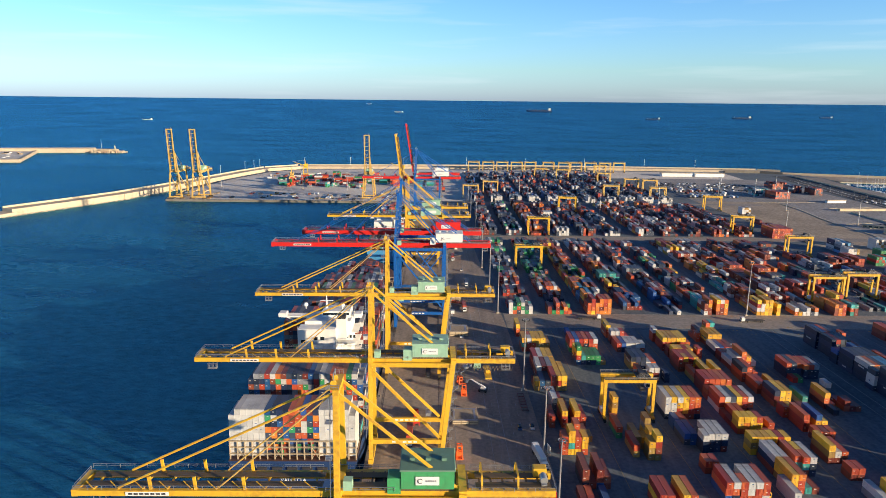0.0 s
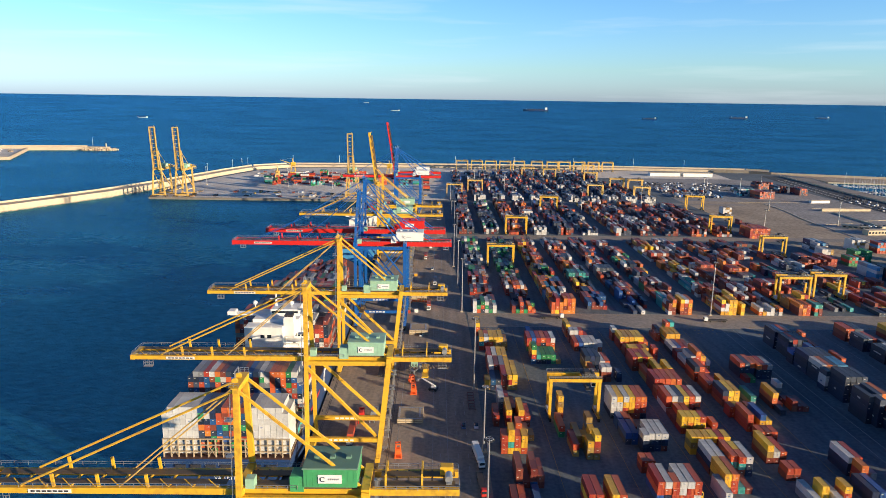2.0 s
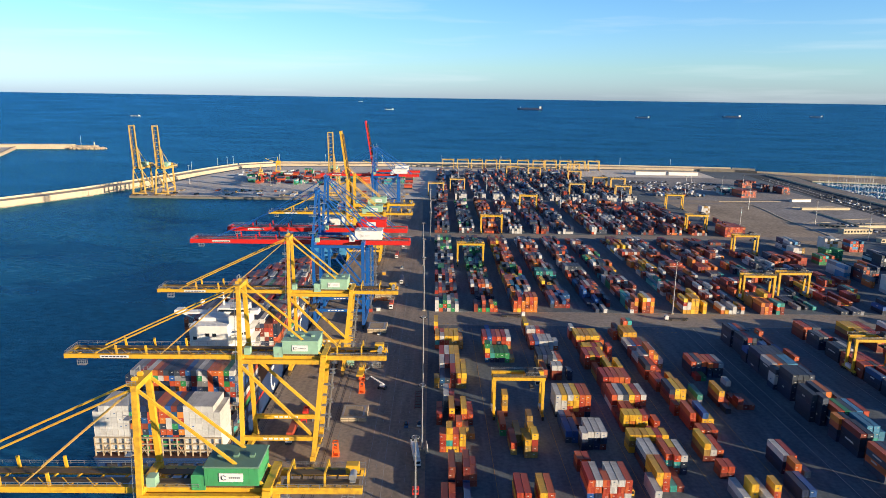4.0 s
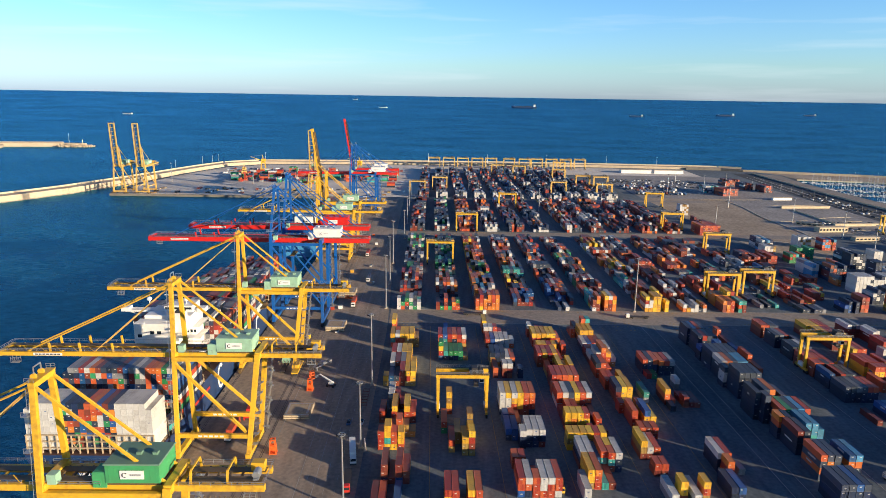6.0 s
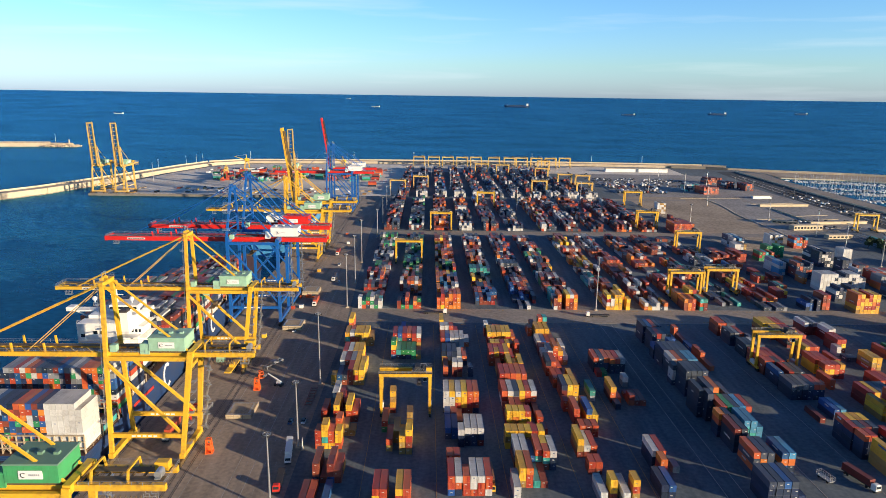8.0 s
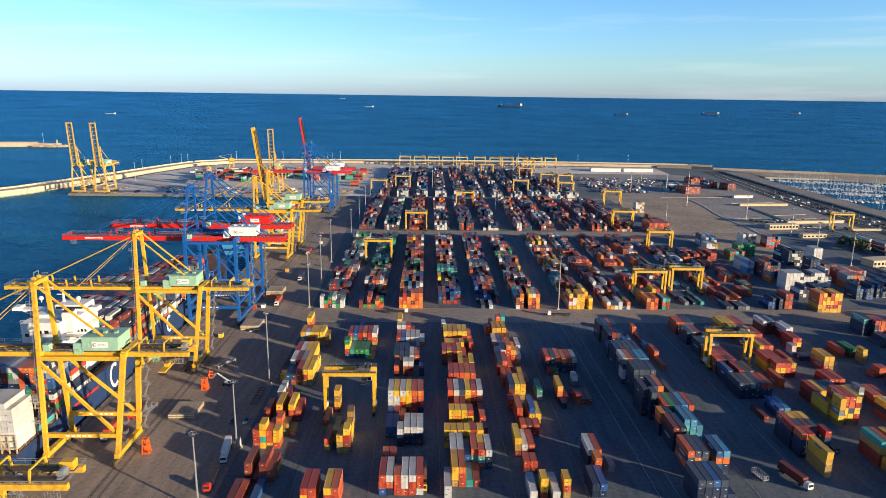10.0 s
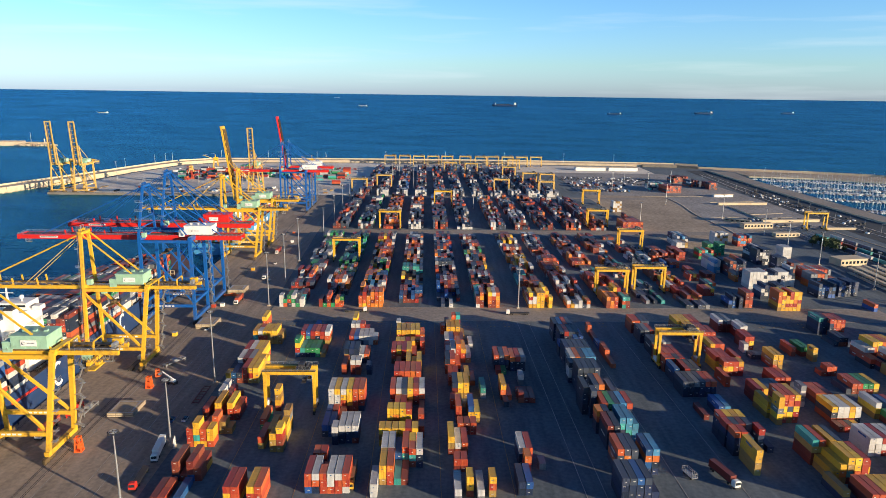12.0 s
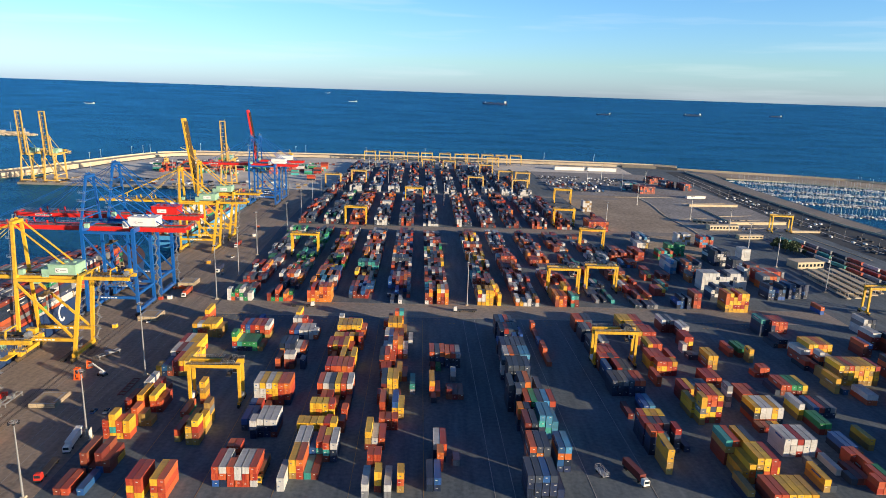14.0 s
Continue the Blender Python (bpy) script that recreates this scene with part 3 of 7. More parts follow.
def quay_crane(m, kind, label, boom_up=0.0, house=MINT, tall=40.4, apex=68.2, reach=64.5, group="quay cranes", along=0.0, back=53.8):
    """A ship-to-shore gantry crane: sea rail at x = 0, land rail at x = 26.3, or 29.2 for the blue ones, boom towards -x, centred on y = 0."""
    legs_c, boom_c = {"yellow": (YELLOW, YELLOW), "pale": (PALE_YELLOW, PALE_YELLOW), "blue": (CRANE_BLUE, CRANE_RED)}[kind]
    c = thing("quay_crane", m, label, "crane", group)
    blue = kind == "blue"
    G, half, top_half = (29.2, 10.5, 4.2) if blue else (26.3, 9.6, 3.8)
    lean = 0.0 if blue else 4.4
    lw = {"blue": 1.35, "pale": 1.9}.get(kind, 1.2)
    gz = tall + 1.1

    def spread(z):
        return half + (top_half - half) * z / apex if not blue else (half + 1.5 if z <= tall + 4 else (half + 1.5) + (top_half - half - 1.5) * (z - tall - 4) / (apex - tall - 4))

    for s in (-1, 1):
        if blue:
            leg = Mesh().beam((0, s * spread(0), 2.2), (0, s * spread(0), tall + 4), lw + 0.3, lw)
            leg.beam((0, s * spread(0), tall + 4), (1.5, s * spread(apex), apex), lw * 0.9, lw * 0.8, 1.3, 1.3)
        else:
            leg = Mesh().beam((0, s * spread(2.2), 2.2), (0, s * spread(apex), apex), lw + 0.3, lw, 1.4, 1.2)
        part("leg", leg, legs_c, c)
        xl = G + lean
        leg = Mesh().beam((G, s * spread(2.2), 2.2), (xl, s * spread(tall), tall + 2.2), 1.6, lw + 0.2, 1.9, lw + 0.2)
        part("leg", leg, legs_c, c)
        b = Mesh().beam((0, s * spread(11), 11), (G + lean * 0.25, s * spread(11), 11), 1.3, 1.6)
        part("portal_beam", b, legs_c, c)
        pb = Mesh()
        for k in range(5):
            pb.box(8 + 2.0 * k, s * spread(11) - 0.71, 10.7, 9.4 + 2.0 * k, s * spread(11) - 0.66, 11.4)
        part("lettering", pb, WHITE, c)
        d = Mesh()
        if blue:
            d.beam((0, s * spread(0), tall - 1), (G, s * spread(0), 13), 0.85, 0.85)
            d.beam((G, s * spread(0), tall - 1), (G * 0.52, s * spread(0), tall * 0.52 + 6), 0.5, 0.5)
        else:
            d.beam((0.5, s * spread(38), 38.5), (G - 0.5, s * spread(12), 12.5), 0.95, 1.05)
        part("diagonal_brace", d, legs_c, c)
        top = Mesh().beam((0, s * spread(tall), tall + 0.2), (xl, s * spread(tall), tall + 0.2), 1.2, 1.6)
        part("portal_beam", top, legs_c, c)
    # sills along the rails, with their wheel bogies
    for x in (0, G):
        sill = Mesh().beam((x, -spread(2) - 1.0, 3.2), (x, spread(2) + 1.0, 3.2), 1.8, 1.9)
        part("sill_beam", sill, legs_c, c)
        for s in (-1, 1):
            bog = Mesh()
            bog.box(x - 0.6, s * spread(2) - 3.6, 0.9, x + 0.6, s * spread(2) + 3.6, 2.3)
            for k in range(4):
                yy = s * spread(2) - 2.8 + 1.85 * k
                bog.tube((x - 0.45, yy, 0.58), (x + 0.45, yy, 0.58), 0.52, n=10)
            part("bogie", bog, DARK if blue else YELLOW_DARK, c)
        tie = Mesh().beam((x + (lean if x else 0), -spread(tall), tall + 1.6), (x + (lean if x else 0), spread(tall), tall + 1.6), 2.0, 2.4)
        part("cross_beam", tie, legs_c, c)
    # girders behind the hinge, boom in front of it
    hinge = -3.0
    depth = 1.7 if not blue else 2.8
    fy = 4.0
    for s in (-1, 1):
        part("girder", Mesh().beam((hinge, s * fy, gz), (back, s * fy, gz), 1.3, depth), boom_c, c)
    for k in range(18):
        x = hinge + 2 + k * 3.0
        part("girder_tie", Mesh().beam((x, -fy, gz + 0.7), (x, fy, gz + 0.7), 0.45, 0.5), YELLOW_DARK, c)
    for a, b in ((hinge + 1, 14.5), (34, back - 1)):
        part("walkway", Mesh().box(a, -fy + 0.7, gz + 0.96, b, -fy + 3.0, gz + 1.1), YELLOW_DARK, c)
        part("walkway", Mesh().box(a, fy - 3.0, gz + 0.96, b, fy - 0.7, gz + 1.1), YELLOW_DARK, c)
    for s in (-1, 1):
        part("railing", Mesh().rail((hinge, s * (fy + 1.2), gz + 1.0), (14, s * (fy + 1.2), gz + 1.0)), STEEL, c)
        part("railing", Mesh().rail((33, s * (fy + 1.2), gz + 1.0), (back, s * (fy + 1.2), gz + 1.0)), STEEL, c)
    part("railing", Mesh().rail((back, -fy - 1.2, gz + 1.0), (back, fy + 1.2, gz + 1.0)), STEEL, c)
    if blue:
        for x in (0, G):
            part("end_beam", Mesh().beam((x, -spread(0), 13), (x, spread(0), 13), 1.1, 1.5), legs_c, c)
        for k in range(4):
            zz = tall + 8 + k * (apex - tall - 12) / 4
            part("mast_tie", Mesh().beam((0.5, -spread(zz), zz), (0.5, spread(zz), zz), 0.6, 0.6), legs_c, c)
            pf = Mesh().box(-2.2, -spread(zz) - 1.6, zz - 0.2, 2.0, -spread(zz) + 0.4, zz - 0.05).rail((-2.1, -spread(zz) - 1.5, zz), (1.9, -spread(zz) - 1.5, zz), step=1.5)
            part("platform", pf, STEEL, c)
    else:
        for zz in (16.5, 24.5, 33.0, 52.0, 61.0):
            pf = Mesh().box(-2.6, -spread(zz) - 1.5, zz - 0.2, -0.9, -spread(zz) + 0.6, zz - 0.05).rail((-2.5, -spread(zz) - 1.4, zz), (-1.0, -spread(zz) - 1.4, zz), step=1.5)
            part("platform", pf, STEEL, c)
        ld = Mesh()
        for k in range(46):
            zz = 13 + k * 1.2
            ld.beam((-1.6, -spread(zz) - 0.3, zz), (-1.6, -spread(zz) + 0.3, zz), 0.1, 0.1)
        for e in (-0.35, 0.35):
            ld.beam((-1.6, -spread(12) + e, 12), (-1.6, -spread(apex) + e, apex - 1), 0.09, 0.09)
        part("ladder", ld, STEEL, c)
    for k in range(0 if blue else 12):
        x = 38 + k * 1.25
        loop = Mesh().tube((x, -fy - 1.3, gz - 1.6), (x + 0.6, -fy - 1.3, gz - 3.4), 0.09, n=5).tube((x + 0.6, -fy - 1.3, gz - 3.4), (x + 1.25, -fy - 1.3, gz - 1.6), 0.09, n=5)
        part("cable_loop", loop, YELLOW_DARK, c)
    for bx in (back - 3.5, hinge - reach + 9 if boom_up < 20 else back - 8):
        basket = Mesh().box(bx - 1.6, -fy - 1.7, gz - 3.1, bx + 1.6, -fy - 0.3, gz - 2.95)
        for dz in (1.6, 2.9):
            basket.beam((bx - 1.5, -fy - 1.6, gz - dz), (bx + 1.5, -fy - 1.6, gz - dz), 0.12, 0.12).beam((bx - 1.5, -fy - 0.4, gz - dz), (bx + 1.5, -fy - 0.4, gz - dz), 0.12, 0.12)
        for dx in (-1.5, 0, 1.5):
            basket.beam((bx + dx, -fy - 1.6, gz - 3.0), (bx + dx, -fy - 1.6, gz - 0.9), 0.12, 0.12).beam((bx + dx, -fy - 0.4, gz - 3.0), (bx + dx, -fy - 0.4, gz - 0.9), 0.12, 0.12)
        part("maintenance_basket", basket, STEEL, c)

    ang = radians(boom_up)
    ca, sa = math.cos(ang), math.sin(ang)

    def on_boom(d, y, dz=0.0):
        return (hinge - d * ca + dz * sa, y, gz + d * sa + dz * ca)

    for s in (-1, 1):
        part("boom_girder", Mesh().beam(on_boom(0, s * fy), on_boom(reach - 3, s * fy), 1.3, depth, 1.2, depth * 0.85), boom_c, c)
    n = int(reach / 6)
    for k in range(n):
        d = 3 + k * 6.0
        part("boom_tie", Mesh().beam(on_boom(d, -fy, 0.8), on_boom(d, fy, 0.8), 0.4, 0.5), boom_c, c)
        part("boom_strut", Mesh().beam(on_boom(d, -fy, 0.8), on_boom(d + 2.6, -fy + 1.6, 2.0), 0.2, 0.22), boom_c, c)
    part("boom_tip", Mesh().beam(on_boom(reach - 3, -fy - 0.6), on_boom(reach - 3, fy + 0.6), 1.6, depth), boom_c, c)
    walk_b = Mesh()
    walk_b.beam(on_boom(1, -fy + 1.9, 1.15), on_boom(reach - 5, -fy + 1.9, 1.15), 2.3, 0.12)
    walk_b.beam(on_boom(1, fy - 1.9, 1.15), on_boom(reach - 5, fy - 1.9, 1.15), 2.3, 0.12)
    part("boom_walkway", walk_b, YELLOW_DARK if not blue else DARK, c)
    if boom_up < 20:
        for s in (-1, 1):
            part("railing", Mesh().rail(on_boom(2, s * (fy + 1.0), 1.2), on_boom(reach - 3, s * (fy + 1.0), 1.2), step=3.5), STEEL, c)
            for d in (20.0, 43.0, 32.0):
                part("boom_post", Mesh().beam(on_boom(d, s * fy, 0.8), on_boom(d + 0.3, s * fy, 4.2), 0.7, 0.5), boom_c, c)
        part("railing", Mesh().rail(on_boom(reach - 3, -fy, 1.2), on_boom(reach - 3, fy, 1.2)), STEEL, c)
        plate = Mesh().box(hinge - reach + 15.5, -fy - 0.8, gz - 0.5, hinge - reach + 26, -fy - 0.66, gz + 0.5)
        p = part("name_plate", plate, WHITE, c)
        bars = Mesh()
        for k in range(7):
            bars.box(hinge - reach + 16.2 + 1.35 * k, -fy - 0.86, gz - 0.22, hinge - reach + 17.2 + 1.35 * k, -fy - 0.81, gz + 0.22)
        part("lettering", bars, DARK, p)
    # apex platform and stays
    ax = 1.5 if blue else 0.0
    ap = Mesh().beam((ax, -top_half - 0.8, apex), (ax, top_half + 0.8, apex), 1.5, 1.3)
    ap.box(ax - 1.5, -top_half - 0.9, apex + 0.8, ax + 0.9, top_half + 0.9, apex + 0.92)
    for sy in (-1.6, 1.6):
        ap.tube((ax - 0.9, sy - 0.3, apex + 1.3), (ax - 0.9, sy + 0.3, apex + 1.3), 0.75, n=12)
    part("apex_beam", ap, legs_c, c)
    for s in (-1, 1):
        part("apex_railing", Mesh().rail((ax - 1.4, s * (top_half + 0.8), apex + 0.95), (ax + 0.8, s * (top_half + 0.8), apex + 0.95), step=1.0), STEEL, c)
    ar = Mesh()
    ar.beam((ax - 0.8, -1.5, apex + 1), (ax - 0.8, -1.5, apex + 3.6), 0.25, 0.25).beam((ax - 0.8, 1.5, apex + 1), (ax - 0.8, 1.5, apex + 3.6), 0.25, 0.25).beam((ax - 0.8, -1.5, apex + 3.6), (ax - 0.8, 1.5, apex + 3.6), 0.25, 0.25)
    part("hoist_frame", ar, STEEL, c)
    for s in (-1, 1):
        part("backstay", Mesh().beam((ax, s * top_half, apex), (29.5 if not blue else 46, s * fy, gz + 1.1), 0.45 if blue else 0.55, 0.5 if blue else 0.65), legs_c, c)
        if blue:
            part("backstay", Mesh().beam((ax, s * top_half, apex), (26, s * (fy + 3), gz + 2), 0.55, 0.55), legs_c, c)
        if boom_up < 20:
            part("forestay", Mesh().tube((ax, s * top_half, apex), on_boom(reach * 0.79, s * fy, 1.2), 0.16 if blue else 0.3, n=6), legs_c, c)
            part("forestay", Mesh().tube((ax, s * top_half * 0.7, apex), on_boom(reach * 0.41, s * fy, 1.2), 0.12 if blue else 0.2, n=6), legs_c if blue else PALE_YELLOW, c)
        else:
            part("forestay", Mesh().tube((ax, s * top_half, apex), on_boom(reach * 0.5, s * fy, 1.2), 0.3, n=6), legs_c, c)
    # machinery house on the girders
    hx0, hx1, hz = (15.5, 28.6, gz + 1.7) if not blue else (24, 40, gz + 2.0)
    hh = 4.9 if not blue else 5.0
    hm = Mesh().slab(hx0, -5.2, hz, hx1, 5.2, hz + hh, 0.25)
    wall_mat = house if not blue else (CRANE_RED if house is CRANE_RED else WHITE)
    h = part("machinery_house", hm, wall_mat, c, "machinery house on the girders")
    roof = Mesh().slab(hx0 - 0.3, -5.5, hz + hh, hx1 + 0.3, 5.5, hz + hh + 0.35, 0.15)
    for k in range(3):
        roof.box(hx0 + 2 + 4 * k, -1, hz + hh + 0.35, hx0 + 3.2 + 4 * k, 0.4, hz + hh + 1.0)
    part("roof", roof, wall_mat if blue else (ROOF_GREEN if house is HOUSE_GREEN else MINT), h)
    annex = Mesh().slab(hx0 - 3.4, -5.0, hz - 1.4, hx0 - 0.05, -0.4, hz + hh * 0.55, 0.2)
    part("annex", annex, wall_mat, h)
    ribs = Mesh()
    for k in range(9):
        x = hx0 + 0.8 + k * (hx1 - hx0 - 1.6) / 8
        ribs.box(x, -5.24, hz + 0.3, x + 0.08, -5.2, hz + hh - 0.3)
    part("wall_rib", ribs, wall_mat, h)
    sign(h, hx0 + 3.6, hx0 + 9.4, -5.3, hz + 1.2, hz + 3.5)
    base = Mesh().box(hx0, -4.6, gz + depth / 2, hx1, 4.6, hz)
    part("house_base", base, YELLOW_DARK if not blue else DARK, h)
    # trolley, cab and spreader
    tr = Mesh().box(along + 8.5, -3.0, gz - 1.3, along + 14.0, 3.0, gz - 0.2).box(along + 9.5, -2.0, gz - 0.2, along + 13.0, 2.0, gz + 0.6)
    part("trolley", tr, DARK, c)
    cab = Mesh().slab(along + 5.6, -1.4, gz - 4.2, along + 8.2, 1.4, gz - 1.3, 0.3)
    part("cab", cab, MINT, c)
    part("cab_window", Mesh().box(along + 5.5, -1.2, gz - 3.8, along + 5.59, 1.2, gz - 2.2), GLASS, c)
    lift = Mesh().box(1.4, -spread(tall) + 0.6, gz + 1.4, 3.6, -spread(tall) + 3.0, gz + 4.0)
    part("electrical_cabin", lift, MINT, c)
    drop = 6.6 if along else 9.6
    sp = Mesh().box(along + 9.7, -6.1, gz - drop, along + 12.2, 6.1, gz - drop + 0.5).box(along + 10.2, -1.5, gz - drop + 0.5, along + 11.7, 1.5, gz - drop + 1.7)
    part("spreader", sp, YELLOW if along else YELLOW_DARK, c)
    ropes = Mesh()
    for x in (10.3, 11.6):
        for y in (-1.3, 1.3):
            ropes.tube((along + x, y, gz - drop + 1.6), (along + x, y, gz - 1.3), 0.05, n=5)
    part("rope", ropes, DARK, c)
    # gear at the rear end of the girders: rope drums, a small cabin, catwalk frames
    if not blue:
        reel = Mesh().tube((back - 2.6, -2.4, gz + 2.2), (back - 2.6, 0.2, gz + 2.2), 0.95, n=14)
        reel.box(back - 3.3, -2.9, gz + 0.9, back - 1.9, 0.7, gz + 1.5)
        part("rope_drum", reel, STEEL, c, "grey rope drum")
        part("rear_cabin", Mesh().slab(back - 4.8, 1.4, gz + 1.0, back - 1.4, 3.9, gz + 3.3, 0.15), YELLOW, c)
        for x in (35.5, 44.5):
            fr = Mesh().beam((x, -fy, gz + 0.9), (x, -fy + 0.8, gz + 4.0), 0.5, 0.5).beam((x, fy, gz + 0.9), (x, fy - 0.8, gz + 4.0), 0.5, 0.5).beam((x, -fy + 0.8, gz + 4.0), (x, fy - 0.8, gz + 4.0), 0.45, 0.45)
            part("rope_frame", fr, legs_c, c)
        for z in range(8, int(tall) - 4, 4):
            xo = G + lean * z / tall + 0.9
            br = Mesh().box(xo, -spread(z) - 0.9, z, xo + 2.0, -spread(z) + 0.9, z + 0.1)
            br.beam((xo, -spread(z), z - 1.7), (xo + 1.9, -spread(z), z), 0.12, 0.12).rail((xo + 1.95, -spread(z) - 0.9, z + 0.1), (xo + 1.95, -spread(z) + 0.9, z + 0.1), step=0.9, r=0.04)
            part("leg_platform", br, STEEL, c)
    # stairs and lift tower beside the rear land leg
    z, k = 3.0, 0
    y0 = spread(20) + 1.8
    while z < tall - 3:
        a, b = (-1.8, 1.8) if k % 2 else (1.8, -1.8)
        st = Mesh()
        st.beam((G + 2.2 + lean * z / tall, y0 + a, z), (G + 2.2 + lean * z / tall, y0 + b, z + 3.2), 0.8, 0.12)
        st.rail((G + 2.6 + lean * z / tall, y0 + a, z), (G + 2.6 + lean * z / tall, y0 + b, z + 3.2), step=2)
        st.box(G + 1.2 + lean * z / tall, y0 + b - 0.7, z + 3.15, G + 3.4 + lean * z / tall, y0 + b + 0.7, z + 3.25)
        part("stair_flight", st, STEEL, c)
        z, k = z + 3.2, k + 1
    return c


quay_crane(yard(0.3, 148), "yellow", "yellow ship-to-shore crane with green machinery house, boom lowered", house=HOUSE_GREEN)
quay_crane(yard(0.3, 233), "yellow", "yellow ship-to-shore crane with mint machinery house, boom lowered", along=33.0)
quay_crane(yard(0.3, 317.5), "yellow", "yellow ship-to-shore crane with mint machinery house, boom lowered")
quay_crane(yard(0.6, 389), "blue", "blue ship-to-shore crane with lowered red boom", tall=50.0, apex=81.5, reach=73.5, back=57.0)
quay_crane(yard(0.6, 424), "blue", "blue ship-to-shore crane with lowered red boom and red house", tall=50.5, apex=85, reach=62, house=CRANE_RED)
quay_crane(yard(0.3, 543), "yellow", "yellow ship-to-shore crane with mint machinery house, boom lowered")
quay_crane(yard(0.3, 590), "yellow", "yellow ship-to-shore crane with its boom raised upright", boom_up=82.5, reach=67.5)
quay_crane(yard(0.6, 772), "blue", "blue ship-to-shore crane with lowered red boom", tall=46, apex=78, reach=60)
quay_crane(yard(0.6, 812), "blue", "blue ship-to-shore crane with its red boom raised upright", boom_up=81.5, tall=46, apex=76, reach=62.5)
for x in (-349, -318):
    quay_crane(pose(x, 893, 0, 0, 0, 90) @ Matrix.Scale(0.9, 4), "pale", "weathered yellow quay crane with raised boom on the far quay", boom_up=86, reach=66)
quay_crane(pose(-87, 905, 0, 0, 0, 90) @ Matrix.Scale(0.845, 4), "pale", "weathered yellow quay crane with raised boom on the far quay", boom_up=86, reach=66)


def yard_crane(m, label, mat=None, trolley=0.78, h=18.6):
    """A rubber-tyred gantry crane that spans one container row: 21 m between the wheels, legs on both sides."""
    mat = mat or YELLOW
    c = thing("yard_crane", m, label, "gantry crane", "rubber-tyred yard cranes")
    S, Y = 10.6, 3.0
    for sx in (-1, 1):
        part("sill_beam", Mesh().beam((sx * S, -5.4, 2.0), (sx * S, 5.4, 2.0), 1.0, 1.1), mat, c)
        for sy in (-1, 1):
            part("leg", Mesh().beam((sx * S, sy * Y, 2.3), (sx * S, sy * Y * 0.9, h - 1.0), 1.1, 1.0, 1.4, 1.2), mat, c)
            w = Mesh()
            for dy in (-0.9, 0.9):
                w.tube((sx * S - 0.4, sy * 4.6 + dy, 0.82), (sx * S + 0.4, sy * 4.6 + dy, 0.82), 0.8, n=12)
            part("wheel", w, RUBBER, c)
        part("power_pack", Mesh().slab(sx * S - 0.9, -2.0, 2.6, sx * S + 0.9, 2.0, 4.6, 0.2), WHITE if sx < 0 else STEEL, c)
    for sy in (-1, 1):
        part("girder", Mesh().beam((-S - 0.9, sy * Y * 0.9, h), (S + 0.9, sy * Y * 0.9, h), 1.2, 2.0), mat, c)
        r = Mesh().rail((-S - 0.9, sy * (Y + 1.1), h + 1.0), (S + 0.9, sy * (Y + 1.1), h + 1.0))
        part("railing", r, STEEL, c)
    part("walkway", Mesh().box(-S - 0.9, Y * 0.9 + 0.62, h + 0.9, S + 0.9, Y + 1.3, h + 1.0), YELLOW_DARK, c)
    part("walkway", Mesh().box(-S - 0.9, -Y - 1.3, h + 0.9, S + 0.9, -Y * 0.9 - 0.62, h + 1.0), YELLOW_DARK, c)
    x = -S + 2 * S * trolley
    t = Mesh().box(x - 3, -Y, h + 1.05, x + 3, Y, h + 1.6).slab(x - 2, -2.4, h + 1.6, x + 0.6, 1.8, h + 3.4, 0.2).tube((x + 1.6, -2, h + 2.3), (x + 1.6, 2, h + 2.3), 0.6, n=10)
    part("trolley", t, DARK, c)
    for sy in (-1, 1):
        part("trolley_railing", Mesh().rail((x - 3, sy * Y, h + 1.6), (x + 3, sy * Y, h + 1.6)), STEEL, c)
    cab = part("cab", Mesh().slab(x + 1.6, -1.1, h - 4.0, x + 3.4, 1.1, h - 1.6, 0.25), WHITE, c)
    part("cab_window", Mesh().box(x + 1.7, -1.16, h - 3.7, x + 3.3, -1.11, h - 2.3), GLASS, cab)
    part("spreader", Mesh().box(x - 1.0, -3.0, h - 5.0, x + 1.0, 3.0, h - 4.6).box(x - 0.7, -1.2, h - 4.6, x + 0.7, 1.2, h - 3.8), DARK, c)
    ropes = Mesh()
    for dx in (-0.7, 0.7):
        for dy in (-1.1, 1.1):
            ropes.tube((x + dx, dy, h - 3.8), (x + dx, dy, h + 1.1), 0.05, n=5)
    part("rope", ropes, DARK, c)
    return c


first = yard_crane(yard(109, 266), "yellow rubber-tyred gantry crane over a container row")
for u, v in ((299, 316), (102.5, 533), (298.5, 440), (327.5, 448), (131.5, 668), (190, 815), (354, 579), (351, 685), (381, 835), (585, 680), (507, 408)):
    copy_thing(first, yard(u, v))
pale = yard_crane(yard(100, 1288), "weathered yellow gantry crane at the far end of the yard", PALE_YELLOW)
for k, u in enumerate((128.5, 155.5, 183.5, 210.5, 245.5, 275.5, 300, 328, 355.5, 384)):
    copy_thing(pale, yard(u, 1288 - 2 * (k % 3)))
for u, v in ((212, 1170), (248, 1155), (308, 1103), (330, 1019), (355, 1007), (338, 918), (333, 1232), (277, 937), (75, 928), (107, 976)):
    copy_thing(pale, yard(u, v))


